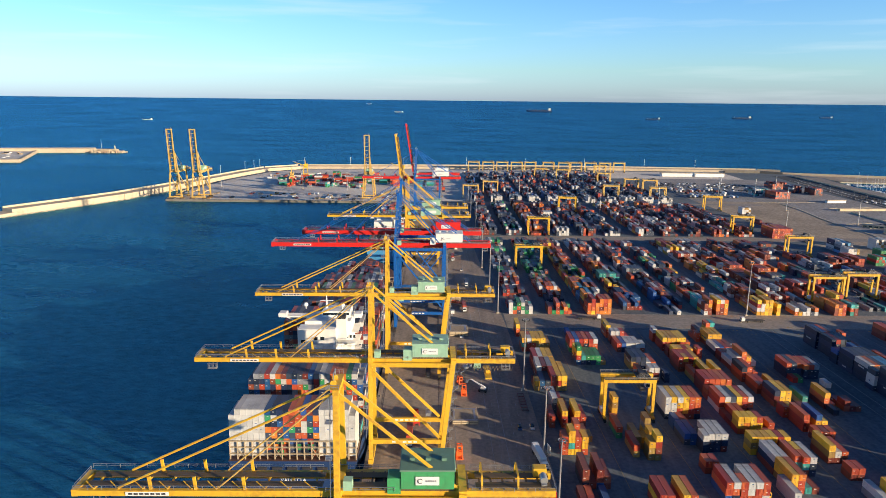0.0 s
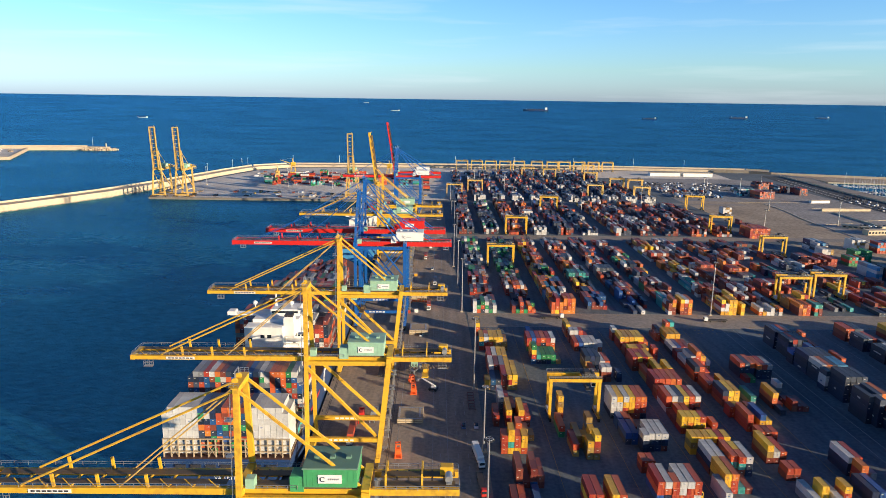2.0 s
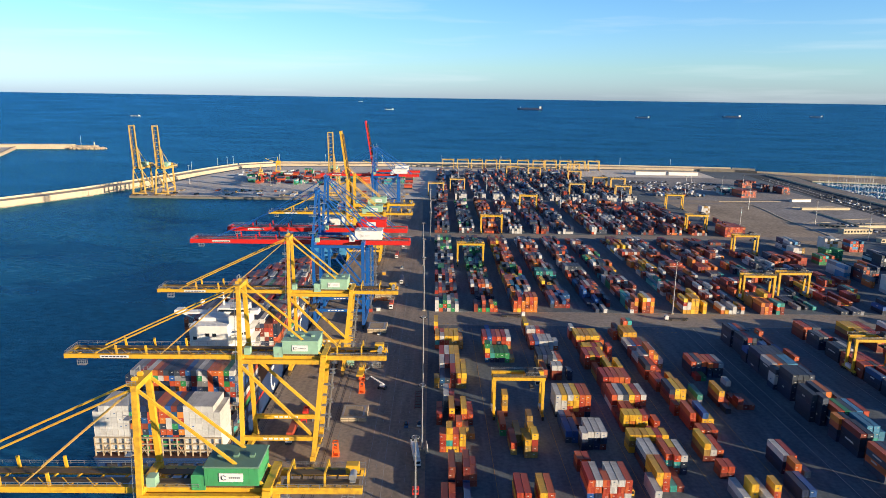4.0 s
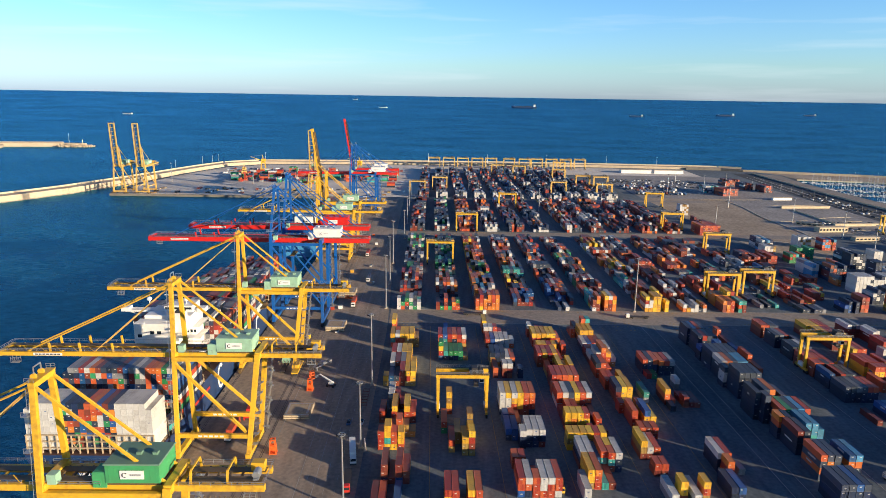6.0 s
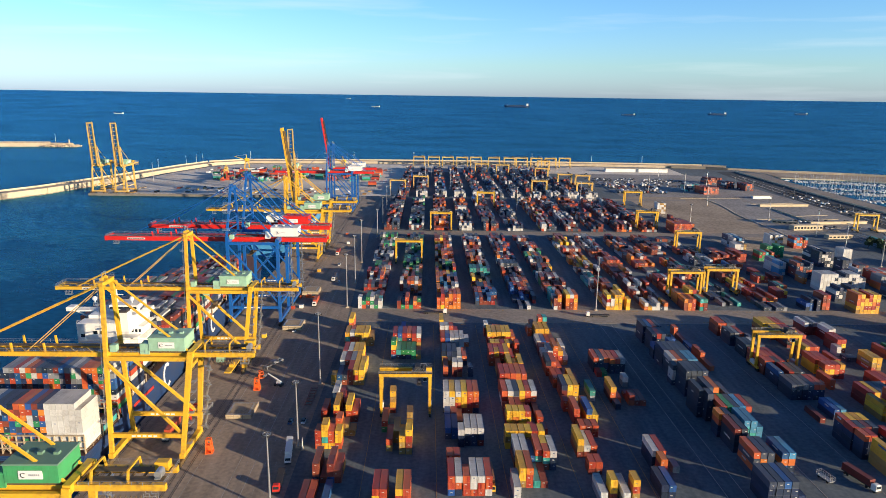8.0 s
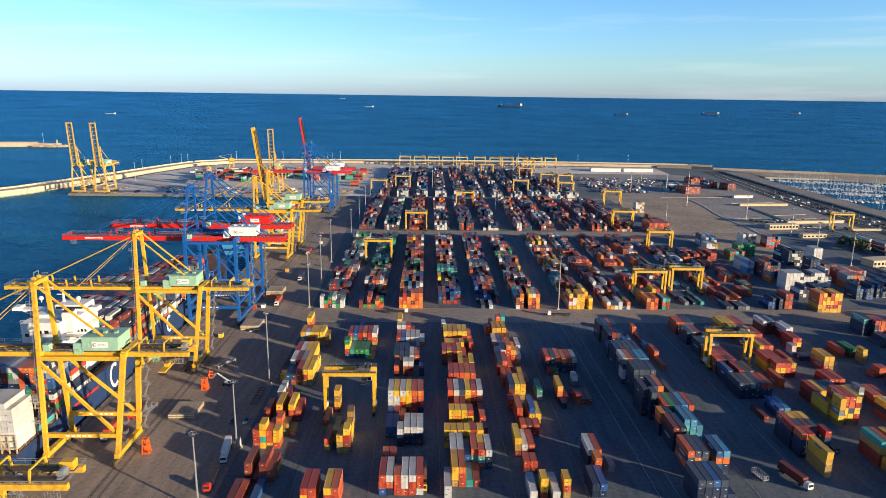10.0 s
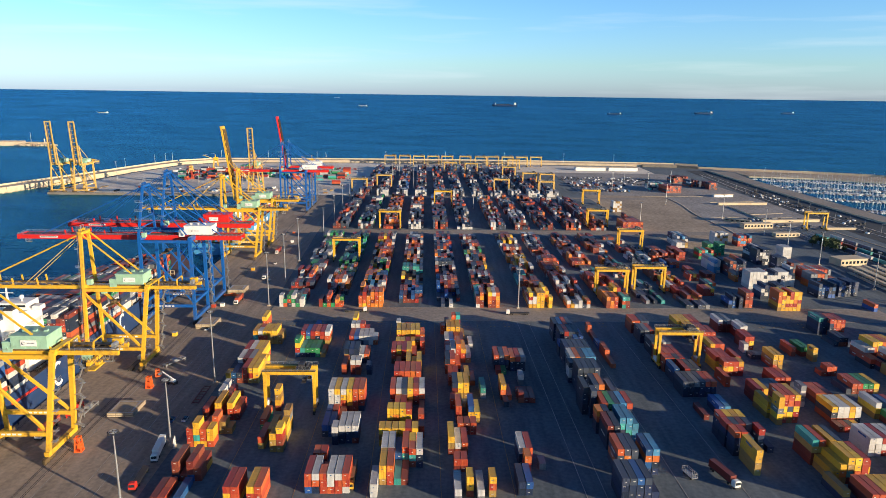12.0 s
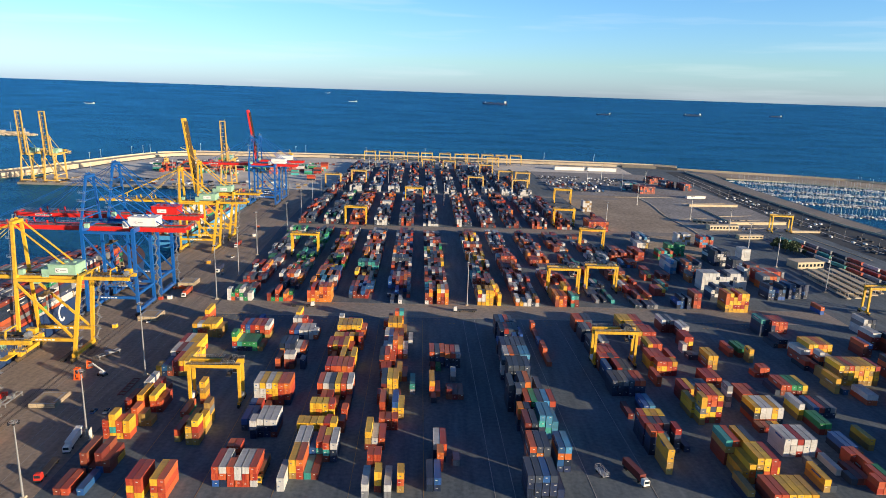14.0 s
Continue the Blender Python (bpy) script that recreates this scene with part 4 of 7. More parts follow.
def pier_crane(m, mat, label):
    """A small slewing portal crane: four legs, a turntable, a cab and a lowered jib."""
    c = thing("portal_crane", m, label, "crane", "small cranes on the far pier")
    for sx in (-1, 1):
        for sy in (-1, 1):
            part("leg", Mesh().beam((sx * 5, sy * 4.5, 0.05), (sx * 3.2, sy * 3, 13), 0.9, 0.9), mat, c)
        part("sill", Mesh().beam((sx * 5, -5, 1.2), (sx * 5, 5, 1.2), 0.9, 1.0), mat, c)
    part("deck", Mesh().slab(-4, -4, 13, 4, 4, 14.2, 0.2), mat, c)
    part("turntable", Mesh().tube((0, 0, 14.2), (0, 0, 15.2), 2.2, n=14), DARK, c)
    part("machine_house", Mesh().slab(-3.2, -4.5, 15.2, 3.2, 3.2, 20, 0.3), mat, c)
    part("mast", Mesh().beam((0, 0, 20), (0, 0.6, 27), 1.2, 1.2, 0.6, 0.6), mat, c)
    part("jib", Mesh().beam((0, 2.6, 17), (0, 22, 24), 1.3, 1.3, 0.6, 0.6), mat, c)
    part("stay", Mesh().tube((0, 0.6, 26.8), (0, 21, 23.9), 0.14, n=5), STEEL, c)
    return c


pier_crane(pose(-236, 1200, 0.05, 0, 0, 100), YELLOW, "small yellow portal crane standing on the far pier")
pier_crane(pose(-228, 1058, 0.05, 0, 0, 200), PALE_YELLOW, "small weathered portal crane beside stacked containers")
pier_crane(pose(-60, 1190, 0.05, 0, 0, 80), YELLOW, "small yellow portal crane on the outer pier")


# ---- containers ----
CL, CW, CH, PITCH = 12.19, 2.44, 2.59, 2.62


def container_shell(length, doors=False):
    """One connected shell: the frame stands proud, side and end panels are set back a little."""
    x, y, z = CW / 2, length / 2, CH
    m = Mesh()
    c = [(sx * x, sy * y, zz) for zz in (0, z) for sy, sx in ((-1, -1), (-1, 1), (1, 1), (1, -1))]
    m.v = list(c)
    quads = [((0, 1, 5, 4), (0, 1, 0)), ((1, 2, 6, 5), (-1, 0, 0)), ((2, 3, 7, 6), (0, -1, 0)), ((3, 0, 4, 7), (1, 0, 0)), ((4, 5, 6, 7), (0, 0, -1))]
    for q, n in quads:
        p = [Vector(c[i]) for i in q]
        ctr = sum(p, Vector()) / 4
        inset = []
        for a in p:
            d = ctr - a
            k = Vector([math.copysign(min(abs(t), 0.16), t) for t in d])
            inset.append(a + k + Vector(n) * 0.05)
        b = len(m.v)
        m.v += [tuple(a) for a in inset]
        for i in range(4):
            j = (i + 1) % 4
            m.f.append((q[i], q[j], b + j, b + i))
            m.m.append(0)
        m.f.append((b, b + 1, b + 2, b + 3))
        m.m.append(0)
    m.f.append((3, 2, 1, 0))
    m.m.append(0)
    return m


SHELL = {12.19: container_shell(12.19), 6.06: container_shell(6.06)}
SHELL_NP = {k: (np.array(s.v), s.f) for k, s in SHELL.items()}
BODY_DATA, DOOR_DATA = {}, {}
door_mesh = Mesh()
door_mesh.box(-CW / 4 + 0.02, -0.05, 0.16, CW / 4 - 0.1, 0.0, CH - 0.16)
rod_mesh = Mesh()
for dx in (-0.32, 0.28):
    rod_mesh.tube((dx, -0.08, 0.14), (dx, -0.08, CH - 0.14), 0.03, n=5)
    rod_mesh.box(dx - 0.1, -0.1, 1.0, dx + 0.16, -0.06, 1.12)
for ch in LETTERS:
    for ln in SHELL:
        BODY_DATA[ch, ln] = SHELL[ln].data("body", BOX[ch])
    DOOR_DATA[ch] = door_mesh.data("door", BOX[ch])
ROD = {ch: rod_mesh.data("lock_rod", BOX[ch]) for ch in LETTERS}
mark_mesh = Mesh().box(-0.38, -0.006, -0.15, 0.38, 0.006, 0.15)
MARK = {k: mark_mesh.data("marking", BOX[k]) for k in "WB"}
NEAR_COUNT = [0]


class Pile:
    """Many containers in one mesh, past the ones near enough to be things of their own."""
    def __init__(self):
        self.v, self.f, self.m, self.n = [], [], [], 0

    def put(self, mat, m4, ln=12.19):
        v, f = SHELL_NP[ln]
        r = np.array(m4)
        w = v @ r[:3, :3].T + r[:3, 3]
        self.v.append(w)
        i = LETTERS.index(mat)
        for q in f:
            self.f.append(tuple(k + self.n for k in q))
            self.m.append(i)
        self.n += len(v)
        y = -ln / 2 - 0.005
        x0, z0 = RNG.uniform(-0.9, 0.2), RNG.uniform(1.1, 2.0)
        marks = [[(x0, y, z0), (x0 + 0.75, y, z0), (x0 + 0.75, y, z0 + 0.3), (x0, y, z0 + 0.3)]] if RNG.random() < (0.08 if mat == "W" else 0.6) else []
        if RNG.random() < (0.05 if mat == "W" else 0.35):
            a, b, s = RNG.uniform(-0.3, 0.0) * ln, RNG.uniform(0.05, 0.3) * ln, RNG.choice((-1, 1)) * (CW / 2 + 0.005)
            marks.append([(s, a, 1.3), (s, b, 1.3), (s, b, 2.0), (s, a, 2.0)])
        for q in marks:
            self.v.append(np.array(q) @ r[:3, :3].T + r[:3, 3])
            self.f.append(tuple(range(self.n, self.n + 4)))
            self.m.append(LETTERS.index("W" if mat not in "WY" else "B"))
            self.n += 4

    def link(self, name, label):
        if not self.v:
            return None
        me = bpy.data.meshes.new(name)
        me.from_pydata(np.concatenate(self.v).tolist(), [], self.f)
        for m in MATS:
            me.materials.append(m)
        me.polygons.foreach_set("material_index", self.m)
        me.update()
        return tagged(new(name, me), label, "containers", kind="stuff")


def single_container(ch, m4, ln=12.19):
    """A shipping container of its own: shell, two door leaves, lock rods."""
    c = thing("shipping_container", m4, f"{COLOUR_WORDS[ch]} steel shipping container stacked in the yard", "container", "containers in the yard")
    b = new("body", BODY_DATA[ch, ln])
    b.parent = c
    for s in (-1, 1):
        d = new("door", DOOR_DATA[ch])
        d.parent = c
        d.location = (s * CW / 4 + 0.04, -ln / 2 + 0.045, 0)
        r = new("lock_rod", ROD[ch])
        r.parent = d
    if RNG.random() < 0.6:
        m = new("marking", MARK["W" if ch not in "WY" else "B"])
        m.parent = c
        m.location = (RNG.uniform(-0.6, 0.3), -ln / 2 - 0.012, RNG.uniform(1.1, 2.0))
    NEAR_COUNT[0] += 1
    return c


RNG = random.Random(7)
yard_pile = Pile()


def stack(u, v, letters, ln=12.19, own=False, pile=None):
    """Containers on one slot, bottom first. v is the end nearer to the camera."""
    for k, ch in enumerate(letters):
        m4 = yard(u + CW / 2 + RNG.uniform(-0.06, 0.06), v + ln / 2 + RNG.uniform(-0.12, 0.12), 0.07 + k * (CH + 0.01))
        if own and NEAR_COUNT[0] < 300:
            single_container(ch, m4, ln)
        else:
            (pile or yard_pile).put(ch, m4, ln)


TAKEN = []


def free_slot(u, v, ln):
    """A clear place on the ground for a stack, as near as may be to (u, v), or None; what it covers is noted."""
    for size, start in ((ln, v), (6.06, v), (6.06, v + ln - 6.06)):
        for shift in (0, 0.6, -0.6, 1.2, -1.2, 1.9, -1.9, 2.7, -2.7, 3.5, -3.5):
            a, b = start + shift, start + shift + size
            if all(abs(u - w) > CW - 0.05 or a > d - 0.02 or b < c + 0.02 for w, c, d in TAKEN):
                TAKEN.append((u, a, b))
                return a, size
    return None


def bay(u0, v, text, ln=12.19, pile=None):
    for k, letters in enumerate(text.split()):
        if letters != "-":
            u, own = u0 + k * PITCH, v < 268
            slot = free_slot(u, v, ln)
            if not slot:
                continue
            v1, size = slot
            if size > 7 and RNG.random() < 0.1 and u0 < 210:
                rest = "".join(RNG.choice(letters + "RDY") for _ in range(max(1, len(letters) + RNG.choice((-1, 0)))))
                stack(u, v1, letters, 6.06, own, pile)
                stack(u, v1 + 6.13, rest, 6.06, own, pile)
            else:
                stack(u, v1, letters, size, own, pile)


def row(u0, *bays):
    for v, text in bays:
        bay(u0, v, text)


# first yard, row by row from the quay: each bay by its near corner; K is ochre with shade in its paint
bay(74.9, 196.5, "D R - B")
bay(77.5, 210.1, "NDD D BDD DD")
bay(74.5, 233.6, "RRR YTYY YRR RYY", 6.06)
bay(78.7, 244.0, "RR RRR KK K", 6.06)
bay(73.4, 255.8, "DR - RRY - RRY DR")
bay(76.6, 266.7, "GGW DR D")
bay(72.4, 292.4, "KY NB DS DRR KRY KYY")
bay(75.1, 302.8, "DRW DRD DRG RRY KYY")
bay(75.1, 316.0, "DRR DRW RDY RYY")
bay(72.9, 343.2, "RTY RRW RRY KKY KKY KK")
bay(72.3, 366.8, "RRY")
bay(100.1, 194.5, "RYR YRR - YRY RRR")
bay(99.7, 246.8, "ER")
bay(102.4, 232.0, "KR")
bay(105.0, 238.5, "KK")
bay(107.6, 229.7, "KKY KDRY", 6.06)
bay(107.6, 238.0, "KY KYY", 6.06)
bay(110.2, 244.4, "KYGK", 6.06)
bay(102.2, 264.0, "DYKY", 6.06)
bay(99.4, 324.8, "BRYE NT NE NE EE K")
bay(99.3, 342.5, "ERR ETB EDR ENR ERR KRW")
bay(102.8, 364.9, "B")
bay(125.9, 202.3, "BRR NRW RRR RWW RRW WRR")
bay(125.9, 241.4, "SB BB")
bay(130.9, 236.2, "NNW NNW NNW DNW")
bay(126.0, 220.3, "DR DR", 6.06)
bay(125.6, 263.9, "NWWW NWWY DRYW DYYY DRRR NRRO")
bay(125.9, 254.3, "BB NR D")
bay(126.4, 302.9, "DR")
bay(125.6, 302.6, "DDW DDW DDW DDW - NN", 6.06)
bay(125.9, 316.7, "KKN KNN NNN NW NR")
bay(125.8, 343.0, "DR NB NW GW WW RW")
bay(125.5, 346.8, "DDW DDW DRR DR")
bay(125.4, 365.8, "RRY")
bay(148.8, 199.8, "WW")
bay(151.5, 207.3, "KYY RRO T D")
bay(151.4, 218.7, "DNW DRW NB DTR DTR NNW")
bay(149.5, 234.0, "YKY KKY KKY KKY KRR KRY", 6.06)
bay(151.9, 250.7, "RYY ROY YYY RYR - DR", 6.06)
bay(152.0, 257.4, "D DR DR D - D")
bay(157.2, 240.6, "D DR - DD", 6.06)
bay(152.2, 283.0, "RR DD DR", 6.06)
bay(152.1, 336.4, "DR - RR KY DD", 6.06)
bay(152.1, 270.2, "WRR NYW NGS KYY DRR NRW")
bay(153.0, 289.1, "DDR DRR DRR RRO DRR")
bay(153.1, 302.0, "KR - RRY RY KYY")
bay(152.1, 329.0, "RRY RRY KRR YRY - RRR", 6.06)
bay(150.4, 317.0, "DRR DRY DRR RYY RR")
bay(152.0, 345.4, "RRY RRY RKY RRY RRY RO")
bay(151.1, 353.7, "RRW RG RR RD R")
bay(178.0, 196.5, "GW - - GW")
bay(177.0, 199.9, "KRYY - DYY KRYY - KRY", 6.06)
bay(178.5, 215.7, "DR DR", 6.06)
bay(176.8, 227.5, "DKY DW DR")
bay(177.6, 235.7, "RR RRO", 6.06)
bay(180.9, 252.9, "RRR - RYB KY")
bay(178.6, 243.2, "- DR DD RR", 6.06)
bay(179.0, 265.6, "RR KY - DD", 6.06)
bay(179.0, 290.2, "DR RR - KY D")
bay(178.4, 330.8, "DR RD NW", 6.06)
bay(180.3, 276.4, "DDN KYY KYY - - GT")
bay(177.8, 303.8, "DRN RDR NR")
bay(178.6, 318.0, "DW RRW RRRO RRY KW")
bay(178.6, 338.3, "NW NB DR RD - W")
bay(179.9, 348.5, "DYY KYY RYY K")
bay(180.6, 357.4, "- RYYR RYRT")
bay(176.8, 360.1, "RR RD")
bay(200.5, 200.7, "NN NB")
bay(204.3, 209.6, "RRO", 6.06)
bay(203.1, 218.1, "NNW NRR")
bay(210.6, 217.0, "G", 6.06)
bay(203.0, 267.8, "N", 6.06)
bay(202.4, 271.8, "DRY R - DD D D")
bay(212.9, 291.2, "GW", 6.06)
bay(203.4, 303.0, "R E", 6.06)
bay(202.9, 307.2, "NNR NNS NNR NNO NNR NNG")
bay(234.8, 194.7, "NNNS NNNS NNNB NNNS NN")
bay(238.6, 213.5, "SOSR SSOS TSSS - NBOB NNOL")
bay(239.6, 231.2, "NNND DDNS - - - -")
bay(238.6, 237.7, "NNRO NNNN - NNTL LTLL LLL")
bay(242.5, 250.5, "NNNR NNNE NNNS NNNL NNNR -")
bay(241.7, 260.7, "NNNNS NNNNO - NNNS")
bay(236.7, 260.7, "NNNNS NNNNS NNS - - -")
bay(239.2, 281.3, "NNNNS NNNNS NNNNS NNNSS - -")
bay(237.6, 293.7, "NWWS NNSO RNWW RNWW RNWW -", 6.06)
bay(239.8, 301.2, "NNNW NNNO NNNS NNNL NNNL -")
bay(239.8, 314.0, "NNNN NNNS NNNS NNNS NNNS -")
bay(241.7, 336.5, "NNNN NNNR NNNS NNNS NNB -")
bay(240.8, 349.8, "NNNN NNNB NNNR NNNS NNN -")
bay(239.5, 327.0, "NNB NNB NNB NNNB NNO -", 6.06)
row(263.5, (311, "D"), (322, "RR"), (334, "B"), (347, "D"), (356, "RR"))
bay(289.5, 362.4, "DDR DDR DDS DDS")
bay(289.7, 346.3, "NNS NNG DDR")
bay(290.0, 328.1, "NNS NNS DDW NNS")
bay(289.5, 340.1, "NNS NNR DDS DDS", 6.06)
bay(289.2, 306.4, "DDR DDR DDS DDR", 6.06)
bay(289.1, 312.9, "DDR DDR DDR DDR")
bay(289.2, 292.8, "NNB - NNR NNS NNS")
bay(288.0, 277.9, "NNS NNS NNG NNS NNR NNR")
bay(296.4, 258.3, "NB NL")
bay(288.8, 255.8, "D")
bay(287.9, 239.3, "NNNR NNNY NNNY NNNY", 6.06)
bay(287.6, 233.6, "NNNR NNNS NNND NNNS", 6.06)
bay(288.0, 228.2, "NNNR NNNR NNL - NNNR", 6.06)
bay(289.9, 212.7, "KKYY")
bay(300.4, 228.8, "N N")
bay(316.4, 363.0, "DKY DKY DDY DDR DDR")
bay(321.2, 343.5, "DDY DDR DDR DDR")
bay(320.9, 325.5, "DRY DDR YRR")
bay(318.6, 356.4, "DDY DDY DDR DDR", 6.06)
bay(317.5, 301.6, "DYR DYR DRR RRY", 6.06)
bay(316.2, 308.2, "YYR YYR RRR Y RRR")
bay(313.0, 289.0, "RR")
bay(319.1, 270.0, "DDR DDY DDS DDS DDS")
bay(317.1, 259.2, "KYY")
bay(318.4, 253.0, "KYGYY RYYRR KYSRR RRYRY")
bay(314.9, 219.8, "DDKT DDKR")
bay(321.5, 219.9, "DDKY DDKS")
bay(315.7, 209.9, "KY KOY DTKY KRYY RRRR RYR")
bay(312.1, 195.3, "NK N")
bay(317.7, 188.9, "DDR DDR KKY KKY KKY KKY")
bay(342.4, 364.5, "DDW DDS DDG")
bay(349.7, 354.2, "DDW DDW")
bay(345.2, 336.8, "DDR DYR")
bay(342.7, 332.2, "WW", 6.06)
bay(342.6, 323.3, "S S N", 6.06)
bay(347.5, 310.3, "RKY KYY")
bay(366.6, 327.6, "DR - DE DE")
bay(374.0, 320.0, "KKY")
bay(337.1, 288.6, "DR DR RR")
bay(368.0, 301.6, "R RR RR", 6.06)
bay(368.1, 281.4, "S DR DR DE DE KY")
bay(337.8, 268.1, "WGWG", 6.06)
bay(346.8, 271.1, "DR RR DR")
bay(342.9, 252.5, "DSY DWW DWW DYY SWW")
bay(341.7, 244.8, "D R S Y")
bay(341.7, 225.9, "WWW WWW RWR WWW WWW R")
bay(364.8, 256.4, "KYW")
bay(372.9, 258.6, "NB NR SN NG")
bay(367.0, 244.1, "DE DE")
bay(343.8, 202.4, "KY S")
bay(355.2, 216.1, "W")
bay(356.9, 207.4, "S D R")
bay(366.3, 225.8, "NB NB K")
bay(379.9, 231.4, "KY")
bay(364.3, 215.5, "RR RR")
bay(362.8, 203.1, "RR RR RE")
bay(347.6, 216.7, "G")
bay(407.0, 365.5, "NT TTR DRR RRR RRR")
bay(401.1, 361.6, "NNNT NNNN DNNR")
bay(399.6, 342.4, "S DN DN N")
bay(402.1, 320.5, "RRW RRW")
bay(407.3, 322.3, "KRRY RRYY KRYO RYYO YYYY")
bay(406.6, 311.2, "DNRW DRW WRW", 6.06)
bay(399.3, 311.3, "NR NR DR")
bay(406.1, 293.8, "KYKY KKYK YKYR KYYK KYRY KYYY KYKY KYYR")
bay(398.7, 284.0, "KKY")
bay(402.2, 295.8, "KK")
bay(402.2, 283.3, "B")
bay(466.5, 365.4, "WWGW WGWN NNNN")
bay(455.7, 341.9, "DDRW DDRW")
bay(443.6, 330.6, "DDR DDB")
bay(406.7, 272.0, "RW RW")

# out-of-view stacks farther landward, added to throw the long evening shade over these rows
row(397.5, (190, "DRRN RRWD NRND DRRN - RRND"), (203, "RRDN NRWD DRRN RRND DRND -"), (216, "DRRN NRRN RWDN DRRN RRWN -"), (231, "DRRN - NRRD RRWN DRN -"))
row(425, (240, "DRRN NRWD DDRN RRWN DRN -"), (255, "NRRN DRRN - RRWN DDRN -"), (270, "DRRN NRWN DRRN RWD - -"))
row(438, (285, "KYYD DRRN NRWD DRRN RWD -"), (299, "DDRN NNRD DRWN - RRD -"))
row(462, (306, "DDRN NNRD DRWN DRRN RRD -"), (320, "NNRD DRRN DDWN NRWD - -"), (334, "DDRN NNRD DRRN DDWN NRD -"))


def random_bay(u0, v, palette, fill, high, low=1, width=6, pile=None):
    """A bay of loosely filled slots: heights hang together, and neighbours tend to share a colour."""
    base = RNG.randint(low, high)
    palette = palette.replace("R", "D", 1) + "DOW" if palette.count("R") > 1 else palette + "S"
    ch = RNG.choice(palette)
    for k in range(width):
        if RNG.random() < 0.75:
            ch = RNG.choice(palette)
        if RNG.random() < fill:
            n = max(1, min(high, base + RNG.choice((-1, -1, 0, 0, 0, 1, 1))))
            tiers = [ch if RNG.random() < 0.55 else RNG.choice(palette) for _ in range(n)]
            if RNG.random() < 0.22:
                stack(u0 + k * PITCH, v, tiers[:max(1, n - RNG.choice((0, 0, 1)))], 6.06, pile=pile)
                if RNG.random() < 0.75:
                    stack(u0 + k * PITCH, v + 6.13, [RNG.choice(palette + "W") for _ in range(n)], 6.06, pile=pile)
            else:
                stack(u0 + k * PITCH, v, tiers, pile=pile)


# second yard: each row bay by bay from its near end, with the bay's colours and greatest height; "-" is a gap
middle, far = Pile(), Pile()
SECOND_YARD = (
    (73, 409.3, "REWT3 RDD2 - DRD2 WRRR3 WRRR3 DN1 WWWE2 WREN2 RWD2 WEWR2 EWR3 WED2 WE2 REW2 REW3 RES2"),
    (98.5, 409.3, "RRRE3 - NDN2 RRRW3 RRRW3 REN2 EEE2 RRED2 EEN3 TEBE2 EEE2 EEL2 NED2 EEL3 EBN2 RNE2 DRE2"),
    (124.4, 409.3, "RRORYR4 YSRRO4 LBRRG3 LLYRR3 BTYRO3 YGYO3 STER3 SERY3 WYRR3 SWRR3 YRRO3 YRRD3 YRRD3 YRDR2 RDYR3 YRRD3 YRD2"),
    (150.5, 419, "RDDB2 BBDR3 RKYN2 RTYD3 RSDD2 TNRW3 SOWR3 WRRO3 RRDW3 RSRR3 SRDN3 SSNR2 DRWR3 SNRR3 WWWS2 WSD2"),
    (175.8, 409.3, "KSWT1 BNSR2 BRDN3 NRRD3 BONR3 NDRD2 NNDR2 SGRD3 SNRR2 NNRR3 RNGR2 NRRR3 NRBR3 NBWS2 NRR2 DSR2 DR2"),
    (201.2, 409.3, "YWRWRY4 WWDTR3 EEDR2 RRRRW3 RWREW3 DNWWE2 DTRD3 ROYD3 WTNO3 WRTR3 EWYO2 EWRY3 WRDN3 WRRS2 NSW2 RWD2 RD2"),
    (236, 409.3, "YYROWY4 YRYOW4 DRSWR3 RRDW3 WTDR2 WTD2 NRRD3 RRYO3 RRYO3 YROR2 RRDY2 DRRW3 RWD2 RYRO3 RDRR3 RRY2 RRD2"),
    (261.2, 409.3, "WWYYO2 SWWR2 DRR2 DRRR3 RRRD3 NRD2 WRRR3 DRDR3 RRWR3 WWRR2 RRD2 WWRR3 DNRW2 RRW2 WWS2 WWR2 WRD2"),
    (287.5, 409.3, "RROTR3 RRRRY4 RWDR3 DDRN3 RRRR3 NSRT2 - TGN1 RDRR3 RRRR3 RRDS3 WDRR3 RRDD2 RDNR2 RDR2 DNR2 DRD2"),
    (314.5, 419, "NGT1 NNTS1 SGN2 TWN1 - RRDN2 RTNS2 NNT2 DRRR2 TTN1 - RDRD2 RRD2 DNR2 RDS2 RDR2"),
    (341, 409.3, "SGW1 RDY2 RWR2 ORRD3 NRY2 RRD3 RDRD3 TNS2 - GWR2 WWT2 RDR2 RDD2 TSN1 RDR2 - DRS2"),
)
THIRD_YARD = ("DSRGRD", "NEWSND", "RRDORD", "NRDWRN", "NSRRBD", "WNSRWO", "RROYWR", "WWDRDW", "DRNSRD", "RDNWRD", "DRRDGN")
for (u0, v, bays), palette in zip(SECOND_YARD, THIRD_YARD):
    for text in bays.split():
        if text != "-" and v < 634:
            high = int(text[-1])
            random_bay(u0, v, text[:-1], 0.88 if high > 1 else 0.5, high, max(1, high - 1), pile=middle)
        v += 13.2
    v = 667
    while v < 866:
        run = "".join(RNG.choice(palette) for _ in range(3))
        random_bay(u0, v, run, 0.84, 3, RNG.choice((1, 2)), pile=middle)
        v += 12.8
